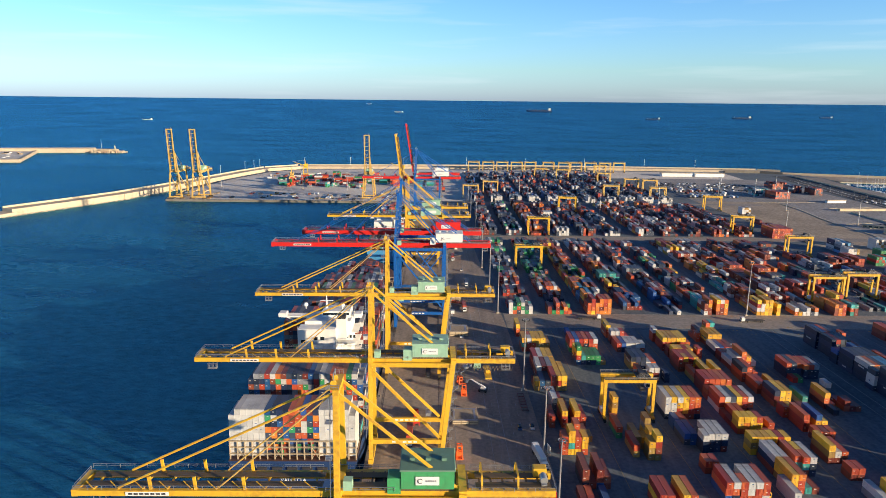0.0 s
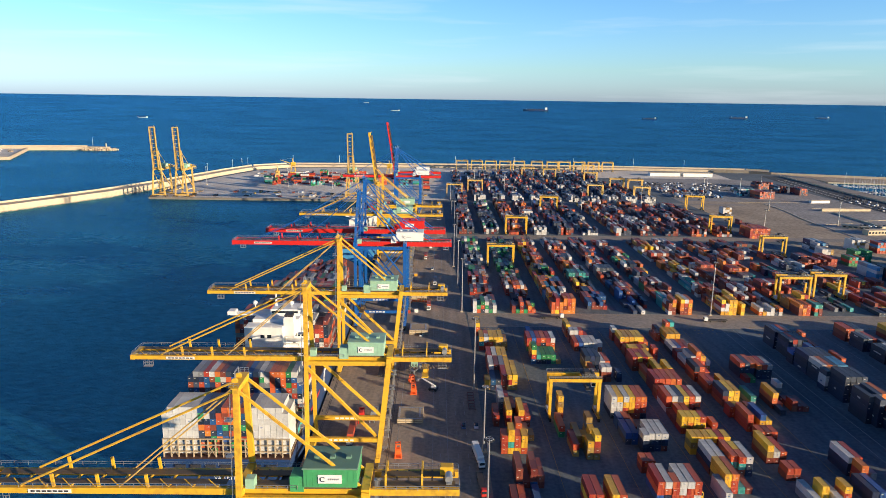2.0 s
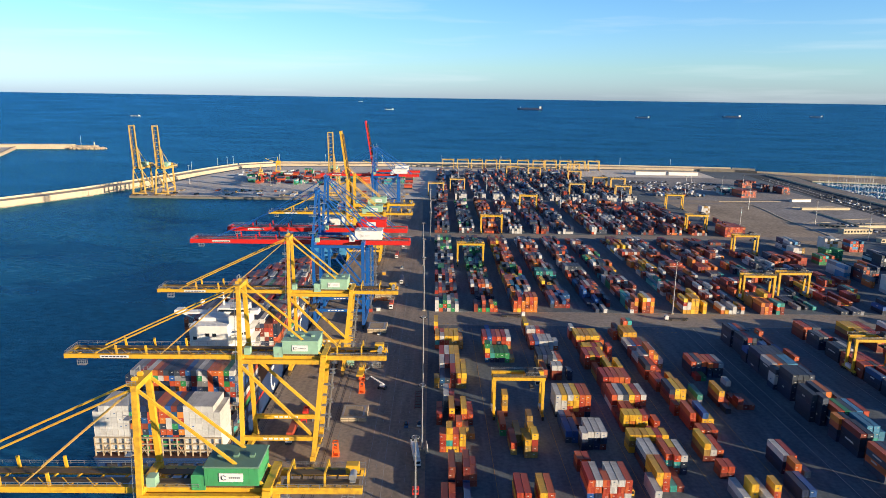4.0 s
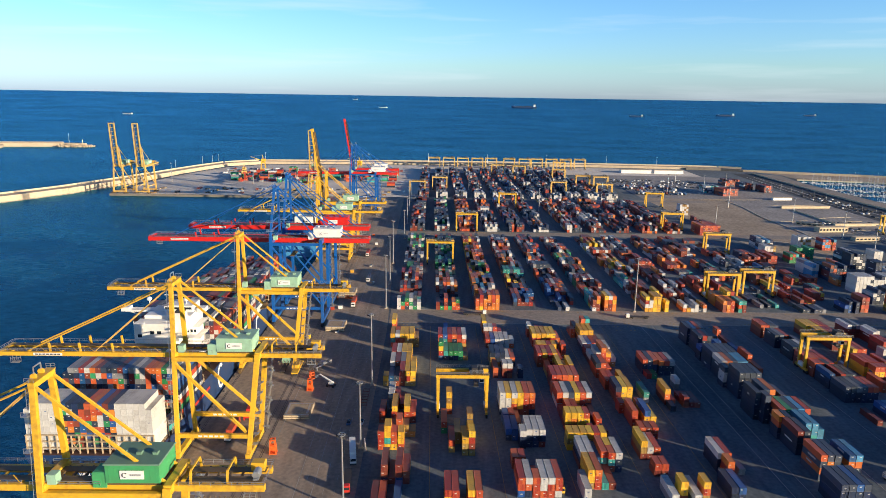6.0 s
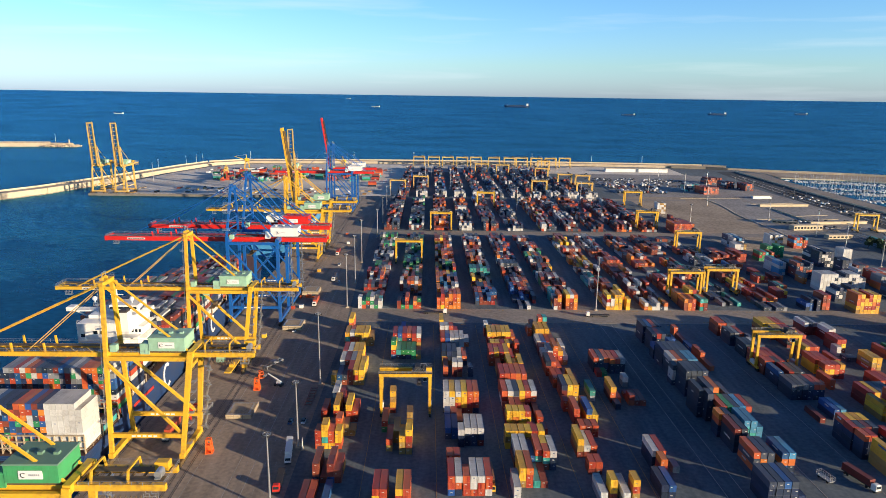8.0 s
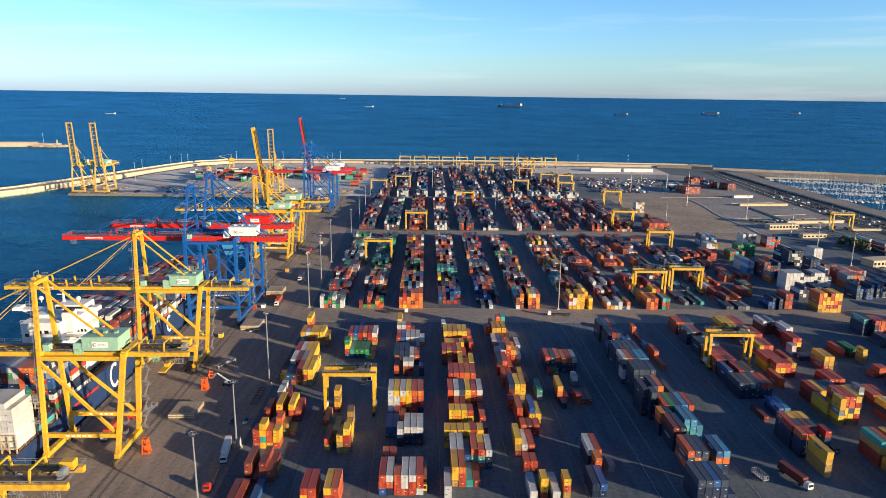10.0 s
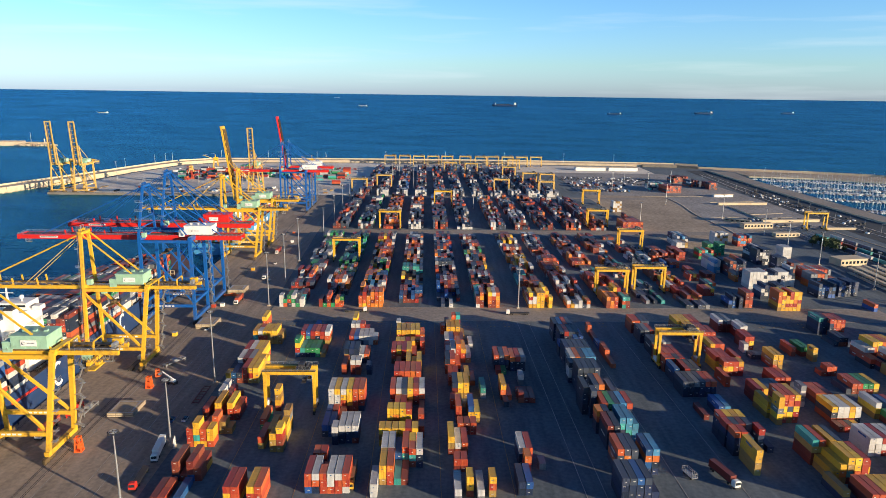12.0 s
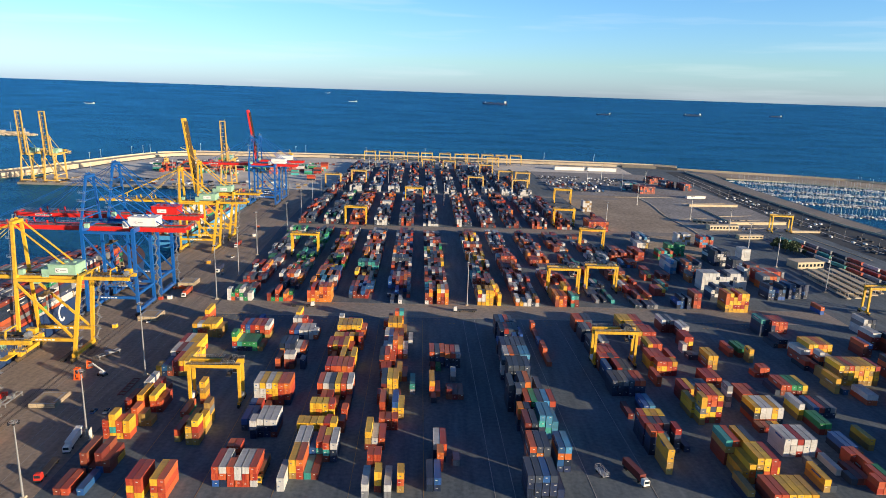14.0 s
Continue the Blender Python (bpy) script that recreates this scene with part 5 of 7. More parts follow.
for u0 in (76, 101.5, 128, 154, 180, 206, 232, 258, 284, 310, 336):
    v = 895
    while v < (1235 if u0 < 320 else 1080):
        run = "WWWWWG" if v < 918 and 100 < u0 < 340 else "".join(RNG.choice("RRDDNNGWBNWS") for _ in range(4))
        random_bay(u0, v, run, 0.72 if v > 918 else 0.92, 3, 1 if v > 918 else 2, pile=far)
        v += 13


def block(u, v, nx, ny, h, palette, pile=middle, turn=0.0):
    """A dense block of empties, nx wide and ny long, stacked h high."""
    for i in range(nx):
        for j in range(ny):
            if not turn:
                a = v + j * 12.5
                if any(abs(u + i * 2.6 - w) < CW - 0.05 and a < d - 0.02 and a + CL > c + 0.02 for w, c, d in TAKEN):
                    continue
                TAKEN.append((u + i * 2.6, a, a + CL))
            for k in range(max(1, h + RNG.choice((-1, 0, 0, 0)))):
                p = yard(u, v, 0, turn) @ pose(i * 2.6 + CW / 2, j * 12.5 + CL / 2, 0.07 + k * (CH + 0.01))
                pile.put(RNG.choice(palette), p)


block(369.8, 410.9, 2, 1, 3, "BBN")
block(376.2, 409.5, 1, 1, 3, "N")
block(381.4, 412.0, 2, 1, 4, "DRD")
block(399.9, 405.2, 6, 1, 5, "YYYRKYO")
block(401.0, 430.0, 6, 1, 4, "WNWNN")
block(405.0, 455.5, 4, 1, 5, "W")
block(415.6, 456.0, 9, 1, 5, "WWNW")
block(403.5, 474.3, 1, 1, 4, "GO")
block(405.0, 488.0, 5, 2, 5, "NRNDNS")
block(398.0, 500.0, 2, 2, 4, "WGWL")
block(404.8, 546.0, 6, 1, 3, "EERRETE")
block(417.8, 560.0, 6, 1, 4, "EEEOE")
block(445.0, 607.8, 5, 1, 4, "WWKWW")
block(462.6, 596.7, 5, 1, 4, "RORLR")
block(446.0, 528.0, 5, 2, 5, "NNNWN")
block(480.0, 549.0, 3, 1, 4, "W")
block(448.0, 499.0, 3, 1, 5, "NNNB")
block(456.5, 503.0, 6, 1, 3, "NDSN")
block(424, 472, 6, 1, 3, "NNSD")
block(443.0, 480.0, 3, 1, 4, "WRNG")
block(456.0, 474.0, 8, 1, 4, "RRWGR")
block(453.0, 460.0, 7, 1, 4, "RWGORG")
block(461, 438, 6, 1, 4, "NNNBN", turn=8)
block(444, 434, 5, 1, 4, "NNNNB", turn=4)
block(464, 404, 1, 1, 3, "BR")
block(382.2, 538.8, 3, 2, 3, "RDRD")
block(373.8, 492.0, 2, 1, 2, "YNR")
block(382.0, 478.0, 3, 1, 2, "RDR")
block(371.7, 453.1, 3, 1, 2, "NRTE")
block(402.0, 591.0, 4, 2, 4, "WNLWNG")
block(391.9, 565.2, 4, 1, 4, "WWKG")
block(361.0, 536.0, 7, 1, 3, "RDRRD")
block(362.5, 550.5, 6, 1, 3, "RRDNW")
block(363.0, 515.0, 5, 1, 2, "RNBR")
block(369.6, 477.0, 4, 1, 2, "RYRD")
block(364.0, 438.0, 3, 1, 2, "RRY")
block(395, 780, 4, 1, 5, "WWK")
block(396, 712, 2, 3, 2, "RD")
block(372, 660, 8, 2, 4, "RRRDO")
block(505.6, 975.9, 9, 2, 4, "NGWTWG")
block(519.3, 944.4, 9, 2, 4, "DRRND", turn=8)
block(572, 1058, 9, 2, 4, "DNRDD", turn=5)
block(580, 1012, 6, 2, 4, "DRNWN", turn=5)
block(600, 986, 5, 2, 4, "DDRN", turn=5)
spots = []
for k in range(260):
    u, v = RNG.choice((RNG.uniform(-236, -110), RNG.uniform(-214, 28))), RNG.gauss(1096, 28)
    if len(spots) < 84 and all(abs(u - a) > 13 or abs(v - b) > 13 for a, b in spots):
        spots.append((u, v))
        across = RNG.choice((0, 90, 90))
        block(u + (12.5 if across else 0), v, RNG.choice((2, 3, 4, 4)), 1, RNG.choice((2, 3, 3, 4)), RNG.choice(("RRDRN", "EETGW", "WGRND", "RRWGE")), pile=far, turn=across)
yard_pile.link("stacked_containers", "long rows of mixed orange, yellow, navy and white containers")
middle.link("stacked_containers", "rows of mixed containers stacked in the middle yard")
far.link("stacked_containers", "distant container rows at the end of the port")


# ---- ships ----
def hull_mesh(length, beam, z0, z1, flare=1.0, bow=45.0, stern=10.0):
    """A hull from stern (y = 0) to bow, with a raked stem, lofted in sections; deck closed."""
    m, rows_, n = Mesh(), [], 15
    ys_ = [0, 2, stern, stern * 2.5] + [stern * 2.5 + (length - bow - stern * 2.5) * k / 6 for k in range(1, 7)] + [length - bow + bow * k / 8 for k in range(1, 9)]
    for y in ys_:
        t = max(0.0, (y - (length - bow)) / bow)
        t = min(1.0, t)
        wt_ = max(0.02, (1 - t ** 2.2))
        wb = max(0.01, (1 - t) ** 0.8) * (0.55 + 0.45 * min(1, y / (stern * 2.5)))
        zt = z1 + 3.5 * t * t
        sec = []
        for k in range(6):
            f = k / 5
            w = (wb + (wt_ - wb) * f ** 0.6) * beam / 2
            sec.append((w, y + (4.0 * f * t), z0 + (zt - z0) * f))
        rows_.append(sec)
    for sec in rows_:
        m.v += [(-x, y, z) for x, y, z in reversed(sec)] + list(sec)
    w = 12
    for i in range(len(rows_) - 1):
        for k in range(w - 1):
            a = i * w + k
            mat = 1 if k in (5,) else (2 if k in (4, 6) else 0)
            m.f.append((a, a + 1, a + w + 1, a + w))
            m.m.append(mat)
        a = i * w
        m.f.append((a + w, a + w + w - 1, a + w - 1, a))
        m.m.append(3)
    m.f.append(tuple(range(w)))
    m.m.append(0)
    return m


def ship_containers(ship_pose, bays, name, label):
    p = Pile()
    for y, half, tiers, palette, z, whites in bays:
        n = int(2 * half / 2.14)
        tiers = round(tiers / 0.86)
        for k in range(n):
            x = -half + 1.07 + k * 2.14
            h = tiers + (RNG.choice((0, 0, 0, -1)) if whites is None else 0)
            pal = palette
            if whites and (x < whites[0] or x > whites[1]):
                pal = "W"
            edge = whites and (k == n - 1 or k == 0)
            for t in range(h - (1 if edge else 0)):
                p.put(RNG.choice(pal), ship_pose @ pose(x, y + 6.1, z + t * 2.25) @ Matrix.Diagonal((0.855, 1.0, 0.86, 1.0)))
    return p.link(name, label)


def superstructure(parent, x0, x1, y, depth, z0, z1, wing, mid=0.0):
    s = part("superstructure", Mesh().slab(x0, y, z0, x1, y + depth, z1, 0.2), WHITE, parent, "white ship superstructure")
    dk = Mesh()
    for k in range(5):
        z = z0 + (z1 - z0) * k / 5
        dk = Mesh().box(x1, y + 1, z - 0.15, x1 + 3.2, y + depth - 1, z)
        part("side_deck", dk, WHITE, s)
        part("side_deck", Mesh().box(x0 - 2.2, y + 1, z - 0.15, x0, y + depth - 1, z), WHITE, s)
        part("deck_railing", Mesh().rail((x1 + 3.0, y + 1, z), (x1 + 3.0, y + depth - 1, z)).rail((x1, y + 1, z), (x1 + 3.0, y + 1, z)), WHITE, s)
    for zi in range(1, 5):
        for k in range(5):
            if (zi + k) % 3 == 0:
                continue
            wx = x0 + 2.5 + k * (x1 - x0 - 5) / 4
            wz = z0 + (z1 - z0) * zi / 5
            part("window", Mesh().box(wx - 0.6, y - 0.05, wz, wx + 0.6, y - 0.003, wz + 1.0), GLASS, s)
    b = part("bridge", Mesh().slab(x0 + 7, y + depth * 0.35, z1, x1 - 1, y + depth, z1 + 3.0, 0.2), WHITE, parent, "white navigating bridge")
    win = Mesh()
    for k in range(9):
        wx = x0 + 8.2 + k * (x1 - x0 - 10.5) / 8
        win.box(wx - 0.8, y + depth * 0.35 - 0.05, z1 + 1.2, wx + 0.8, y + depth * 0.35 - 0.003, z1 + 2.2)
    part("bridge_window", win, GLASS, b, "row of dark bridge windows")
    wg = Mesh().slab(mid - wing, y + depth * 0.45, z1 - 0.6, mid + wing, y + depth * 0.75, z1 + 0.2, 0.1)
    for s_ in (-1, 1):
        wg.slab(mid + s_ * wing - 1.8, y + depth * 0.42, z1 - 0.4, mid + s_ * wing + 1.8, y + depth * 0.72, z1 + 1.5, 0.2)
        wg.beam((mid + s_ * (wing - 6), y + depth * 0.6, z1 - 3.4), (mid + s_ * wing, y + depth * 0.6, z1 - 0.4), 0.5, 0.5)
        wg.rail((mid + s_ * wing * 0.5, y + depth * 0.45, z1 + 0.2), (mid + s_ * wing, y + depth * 0.45, z1 + 0.2))
    part("bridge_wing", wg, WHITE, b)
    mast = Mesh().beam((0, y + depth * 0.7, z1 + 3), (0, y + depth * 0.7, z1 + 9), 0.9, 0.9, 0.4, 0.4).beam((-3, y + depth * 0.7, z1 + 6.5), (3, y + depth * 0.7, z1 + 6.5), 0.3, 0.3)
    part("radar_mast", mast, WHITE, b)
    for cx in (-9.5, 7.5):
        dome = Mesh()
        for i in range(6):
            a0, a1 = -1.5 + i * 0.5, -1.0 + i * 0.5
            dome.tube((cx, y + depth * 0.6, z1 + 5 + 1.1 * math.sin(a0)), (cx, y + depth * 0.6, z1 + 5 + 1.1 * math.sin(a1)), max(0.05, 1.1 * math.cos(a0)), max(0.05, 1.1 * math.cos(a1)), n=12)
        dome.tube((cx, y + depth * 0.6, z1 + 3), (cx, y + depth * 0.6, z1 + 4), 0.25, n=6)
        part("radar_dome", dome, WHITE, b)
    # lower after house with its own railing and two broad windows
    ah = part("after_house", Mesh().slab(x0 - 2, y - 7, z0, x0 + 15, y, z1 - 1.5, 0.2), WHITE, s)
    part("gallery_railing", Mesh().rail((x0 - 2, y - 6.9, z1 - 1.5), (x0 + 15, y - 6.9, z1 - 1.5)), WHITE, ah)
    for reach_out, low in ((4.2, 9.0), (5.2, 15.0)):
        part("gallery_deck", Mesh().box(x0 + 15, y - reach_out, z1 - low - 0.2, x1 + 2, y, z1 - low), WHITE, ah)
        part("gallery_railing", Mesh().rail((x0 + 15.2, y - reach_out + 0.2, z1 - low), (x1 + 2, y - reach_out + 0.2, z1 - low)), WHITE, ah)
    for wx, wz in ((x0 + 6, z1 - 6.5), (x0 + 9, z1 - 6.5), (x0 + 0.4, z1 - 8), (x0 + 2, z1 - 13), (x0 + 9, z1 - 12.5), (x0 + 12.5, z1 - 12.5)):
        part("window", Mesh().box(wx - 0.9, y - 7.05, wz, wx + 0.9, y - 7.004, wz + 1.5), GLASS, ah)
    for k in range(5):
        part("window", Mesh().box(x0 + 15.5 + k * 1.6, y - 0.06, z1 - 8, x0 + 16.5 + k * 1.6, y - 0.056, z1 - 6.6), GLASS, s)
    part("funnel", Mesh().slab(x1 - 6, y - 4.5, z1 - 7, x1 - 1.5, y - 0.1, z1 + 2.5, 0.5), WHITE, parent)
    part("funnel_cap", Mesh().slab(x1 - 5.6, y - 4.1, z1 + 2.5, x1 - 1.9, y - 0.5, z1 + 3.6, 0.3), DARK, parent)


SHIP = yard(-26.6, 212.5)
ship = thing("container_ship", SHIP, "large navy container ship with white bridge moored at the quay", "ship")
part("hull", hull_mesh(292, 46.0, -9, 9.4), (HULL_NAVY, HULL_RED, HULL_RED, DECK), ship, "navy hull with red bottom")
superstructure(ship, -8.5, 12.5, 72, 15, 9.4, 37.5, 17.5, -2.5)
# stern mooring deck: open ports in the transom and the port of registry
for k in range(7):
    part("mooring_port", Mesh().box(-18.2 + 5.4 * k, -0.5, 4.9, -14.6 + 5.4 * k, -0.03, 7.3), DARK, ship)
for k in range(7):
    part("winch", Mesh().tube((-17.6 + 5.4 * k, -0.55, 5.6), (-15.4 + 5.4 * k, -0.55, 5.6), 0.5, n=10), RED if k % 2 else WHITE, ship)
name_curve = bpy.data.curves.new("lettering", "FONT")
name_curve.body, name_curve.size, name_curve.align_x, name_curve.extrude = "VALLETTA", 2.0, "CENTER", 0.03
letters = new("lettering", name_curve)
letters.data.materials.append(WHITE)
letters.parent = ship
letters.matrix_basis = pose(0, -0.06, 1.3, 90, 0, 0)
# big white marks and a red stripe on the starboard side
for y0 in (76.5, 142.5):
    marks = Mesh()
    r, cz, cy = (5.2, 7.0, y0 - 1.0) if y0 < 100 else (4.2, 8.4, y0 + 0.5)
    for k in range(15):
        a, b = 0.9 + k * 0.30, 0.9 + (k + 1) * 0.30
        marks.beam((23.14, cy + r * 0.72 * math.cos(a), cz + r * math.sin(a)), (23.14, cy + r * 0.72 * math.cos(b), cz + r * math.sin(b)), 0.12, 1.5)
    part("hull_mark", marks, WHITE, ship, "big white painted mark")
part("hull_stripe", Mesh().beam((23.14, 40, 8.8), (23.14, 60, 8.2), 0.12, 1.2), RED, ship, "slanted red stripe")
for sx in (-1, 1):
    part("bulwark", Mesh().box(*((22.7, 30, 9.3, 23.05, 236, 13.2) if sx > 0 else (-23.05, 30, 9.3, -22.7, 236, 13.2))), HULL_NAVY, ship, "navy ship side above the deck")
# lashing bridges across the deck
for y in (1.5, 14.6, 27.6, 41, 54.5, 90.5, 104, 117.5, 131, 144.5, 158, 171.5, 185, 198.5, 212, 225):
    lb = Mesh()
    for k in range(18):
        x = -22.6 + k * 2.66
        lb.beam((x, y, 9.4), (x, y, 16.5), 0.35, 0.5)
    for z in (11.6, 14.1, 16.5):
        lb.beam((-22.8, y, z), (22.8, y, z), 0.8, 0.3)
    for k in (1, 6, 11, 15):
        lb.beam((-22.6 + k * 2.66, y, 9.6), (-22.6 + (k + 1) * 2.66, y, 14), 0.18, 0.18).beam((-22.6 + (k + 1) * 2.66, y, 9.6), (-22.6 + k * 2.66, y, 14), 0.18, 0.18)
    part("lashing_bridge", lb, LASHING, ship)
rail = Mesh()
for s in (-1, 1):
    rail.rail((s * 22.6, 3, 9.4), (s * 22.6, 245, 9.4), step=4)
part("railing", rail, LASHING, ship)
SHIP_COL = "RRRROODNNNNBBSSEW"
shipbays = [(1.9, 22.6, 7, SHIP_COL, 10.6, (-9.5, 10.5)), (28.0, 22.6, 8, "RRRRONNNSBDGGWEE", 10.6, (-30, 30)), (41.6, 22.6, 7, SHIP_COL, 10.2, None), (14.6, 22.6, 2, "NNDBGT", 10.2, None)]
for k, y in enumerate((91.0, 104.5, 118, 131.5, 145, 158.5, 172, 185.5, 199, 212.5, 226, 239.5)):
    shipbays.append((y, (22.6, 22.6, 22.6, 22.6, 22.6, 22, 20, 19, 18, 16, 14, 11)[k], (8, 8, 7, 7, 6, 7, 6, 6, 5, 5, 4, 4)[k], "DRDNNWGSGWRDESR", 10.2, None))
ship_containers(SHIP, shipbays, "ship_containers", "mixed containers stacked high on the navy ship, white ones at the stern")

SHIP_TWO = yard(-19.5, 560)
ship_two = thing("container_ship", SHIP_TWO, "light blue container ship moored beyond the blue cranes", "ship")
part("hull", hull_mesh(250, 32, -9, 7.5), (HULL_BLUE, HULL_RED, HULL_RED, DECK), ship_two, "light blue hull")
superstructure(ship_two, -11, 11, 52, 12, 7.5, 26, 16)
mk = Mesh()
for k in range(4):
    mk.box(16.0, 90 + 16 * k, 0.5, 16.15, 100 + 16 * k, 4.5)
part("hull_mark", mk, WHITE, ship_two, "white painted block marks")
ship_containers(SHIP_TWO, [(y, 15.4, RNG.choice((3, 4, 5)), "RRDDNNGGBWTER", 8.0, None) for y in (4, 17.5, 31, 68, 81.5, 95, 108.5, 122, 135.5, 149, 162.5, 176, 190)], "ship_containers", "mixed containers stacked on the light blue ship")


def far_ship(slope_x, drop, length, hull, label, mid=100.4):
    """An anchored ship far out: slope_x sideways per metre ahead, drop below the eye per metre ahead."""
    y = 2200.0
    while (136.5 - sea_height(y)) / y > drop and y < 4840:
        y += 4
    s = length * y / (133 / drop)
    c = thing("cargo_ship", pose(mid + slope_x * y + s / 2, y, sea_height(y) - 0.5, 0, 0, 84), label, "ship", "ships at anchor")
    m = hull_mesh(s, s * 0.15, -0.01 * s, 0.05 * s, bow=s * 0.15, stern=s * 0.04)
    part("hull", m, (hull, HULL_RED, HULL_RED, DECK), c)
    part("superstructure", Mesh().slab(-s * 0.06, s * 0.05, s * 0.05, s * 0.06, s * 0.13, s * 0.14, s * 0.005), WHITE, c)
    part("funnel", Mesh().slab(-s * 0.02, s * 0.02, s * 0.05, s * 0.02, s * 0.045, s * 0.12, s * 0.004), hull, c)
    cargo = Mesh()
    for k in range(5):
        cargo.box(-s * 0.055, s * (0.2 + 0.13 * k), s * 0.05, s * 0.055, s * (0.3 + 0.13 * k), s * (0.065 + 0.01 * (k % 2)))
    part("hatch", cargo, DARK, c)
    part("mast", Mesh().tube((0, s * 0.88, s * 0.05), (0, s * 0.88, s * 0.12), s * 0.004, n=6), WHITE, c)
    return c


far_ship(0.5368, 0.0215, 115, HULL_NAVY, "dark cargo ship lying at anchor far out")
far_ship(0.4124, 0.0236, 150, HULL_NAVY, "dark cargo ship with white stern house at anchor")
far_ship(0.114, 0.0162, 300, HULL_NAVY, "long dark tanker at anchor near the horizon")
far_ship(-0.0952, 0.0191, 90, WHITE, "small white ship at anchor far out")
far_ship(-0.136, 0.0078, 120, WHITE, "tiny pale ship on the horizon")
far_ship(0.2803, 0.0262, 105, HULL_NAVY, "dark low cargo ship at anchor")
far_ship(-0.476, 0.0341, 60, WHITE, "small white vessel under way")


# ---- lamps, vehicles and clutter on the quay and in the yard ----
def light_mast(m, h=30.5):
    c = thing("high_mast_light", m, "tall grey steel floodlight mast on a concrete base", "light mast", "floodlight masts")
    part("mast", Mesh().tube((0, 0, 0.6), (0, 0, h), 0.42, 0.2, n=10), STEEL, c)
    part("base", Mesh().slab(-0.9, -0.9, 0, 0.9, 0.9, 0.7, 0.15), CONCRETE, c)
    ringm = Mesh()
    for k in range(10):
        a, b = k * math.tau / 10, (k + 1) * math.tau / 10
        ringm.beam((1.3 * math.cos(a), 1.3 * math.sin(a), h), (1.3 * math.cos(b), 1.3 * math.sin(b), h), 0.16, 0.16)
    for k in range(4):
        a = k * math.pi / 2
        ringm.beam((0, 0, h), (1.3 * math.cos(a), 1.3 * math.sin(a), h), 0.12, 0.12)
    part("head_ring", ringm, STEEL, c)
    for k in range(6):
        a = k * math.tau / 6
        part("lamp", Mesh().box(1.5 * math.cos(a) - 0.35, 1.5 * math.sin(a) - 0.35, h - 0.55, 1.5 * math.cos(a) + 0.35, 1.5 * math.sin(a) + 0.35, h - 0.1), DARK, c)
    return c


mast, tall_mast = light_mast(yard(67.6, 235), 28), light_mast(yard(67, 293), 36)
for u, v in ((65.7, 411), (64.8, 468), (63.5, 530)):
    copy_thing(tall_mast, yard(u, v))
for u, v in ((66, 194.8), (69, 628), (69, 706), (68, 790), (68, 860), (68, 70), (68, 130)):
    copy_thing(mast, yard(u, v))
copy_thing(tall_mast, yard(228.9, 408.8))
for x, y in ((490, 540), (490.5, 468), (488, 589), (502, 662), (496, 751), (519, 998), (476.7, 972), (464, 852), (381, 687), (426, 979), (477, 1097),
             (130, 980), (210, 800), (300, 860), (90, 1100), (100, 1130), (-130, 1000), (-200, 1010), (-60, 1240), (-330, 1022)):
    copy_thing(mast, pose(x, y, 0.05))


def wheels(parent, xs, ys_, r=0.5, w=0.35):
    for y in ys_:
        for x in xs:
            part("wheel", Mesh().tube((x - w / 2, y, r), (x + w / 2, y, r), r, n=12), RUBBER, parent)


def truck(m, label, load=None, cab=WHITE, group="trucks"):
    """A terminal tractor with its trailer; the cab looks towards -y."""
    c = thing("truck", m, label, "truck", group)
    k = part("cab", Mesh().slab(-1.2, -8.6, 0.9, 1.2, -6.4, 3.3, 0.3), cab, c)
    part("windscreen", Mesh().box(-1.0, -8.66, 1.9, 1.0, -8.61, 2.9), GLASS, k)
    part("bumper", Mesh().box(-1.2, -8.9, 0.5, 1.2, -8.6, 1.0), DARK, k)
    part("chassis", Mesh().box(-0.55, -8.2, 0.6, 0.55, -3.5, 0.95), DARK, c)
    part("trailer_bed", Mesh().box(-1.22, -5.9, 1.1, 1.22, 6.3, 1.42).box(-0.5, -5, 0.75, 0.5, 6, 1.1), DARK, c)
    wheels(c, (-1.0, 1.0), (-7.8, -4.6, 3.6, 4.8), 0.5)
    if load:
        part("load", Mesh().slab(-1.22, -5.85, 1.45, 1.22, 6.25, 4.05, 0.06), load, c)
    return c


truck(yard(65.0, 230.5, 0, 8), "white box truck parked beside a light mast", load=WHITE)
truck(yard(65.3, 212, 0, 4), "green and red terminal tractor on the apron", cab=RED)
truck(yard(277.5, 212, 0, 14), "terminal tractor with white cab pulling a maroon container", load=BOX["D"])
truck(yard(14, 247, 0, 0), "truck with orange container under a quay crane", load=BOX["R"])
truck(yard(21, 312, 0, 180), "white truck beside the moored ship")
truck(yard(122, 400, 0, 90), "empty flat trailer crossing the yard road")
truck(yard(141.5, 212, 0, 0), "yellow terminal tractor beside stacked containers", cab=BOX["Y"], load=BOX["K"])
truck(yard(44, 420, 0, 0), "terminal tractor with red container on the apron", load=BOX["R"])
truck(yard(48, 480, 0, 0), "terminal tractor with navy container on the apron", load=BOX["N"])
truck(yard(40, 560, 0, 0), "terminal tractor on the far apron", load=BOX["R"])
truck(yard(228, 396, 0, -90), "white truck with empty trailer on the yard road")


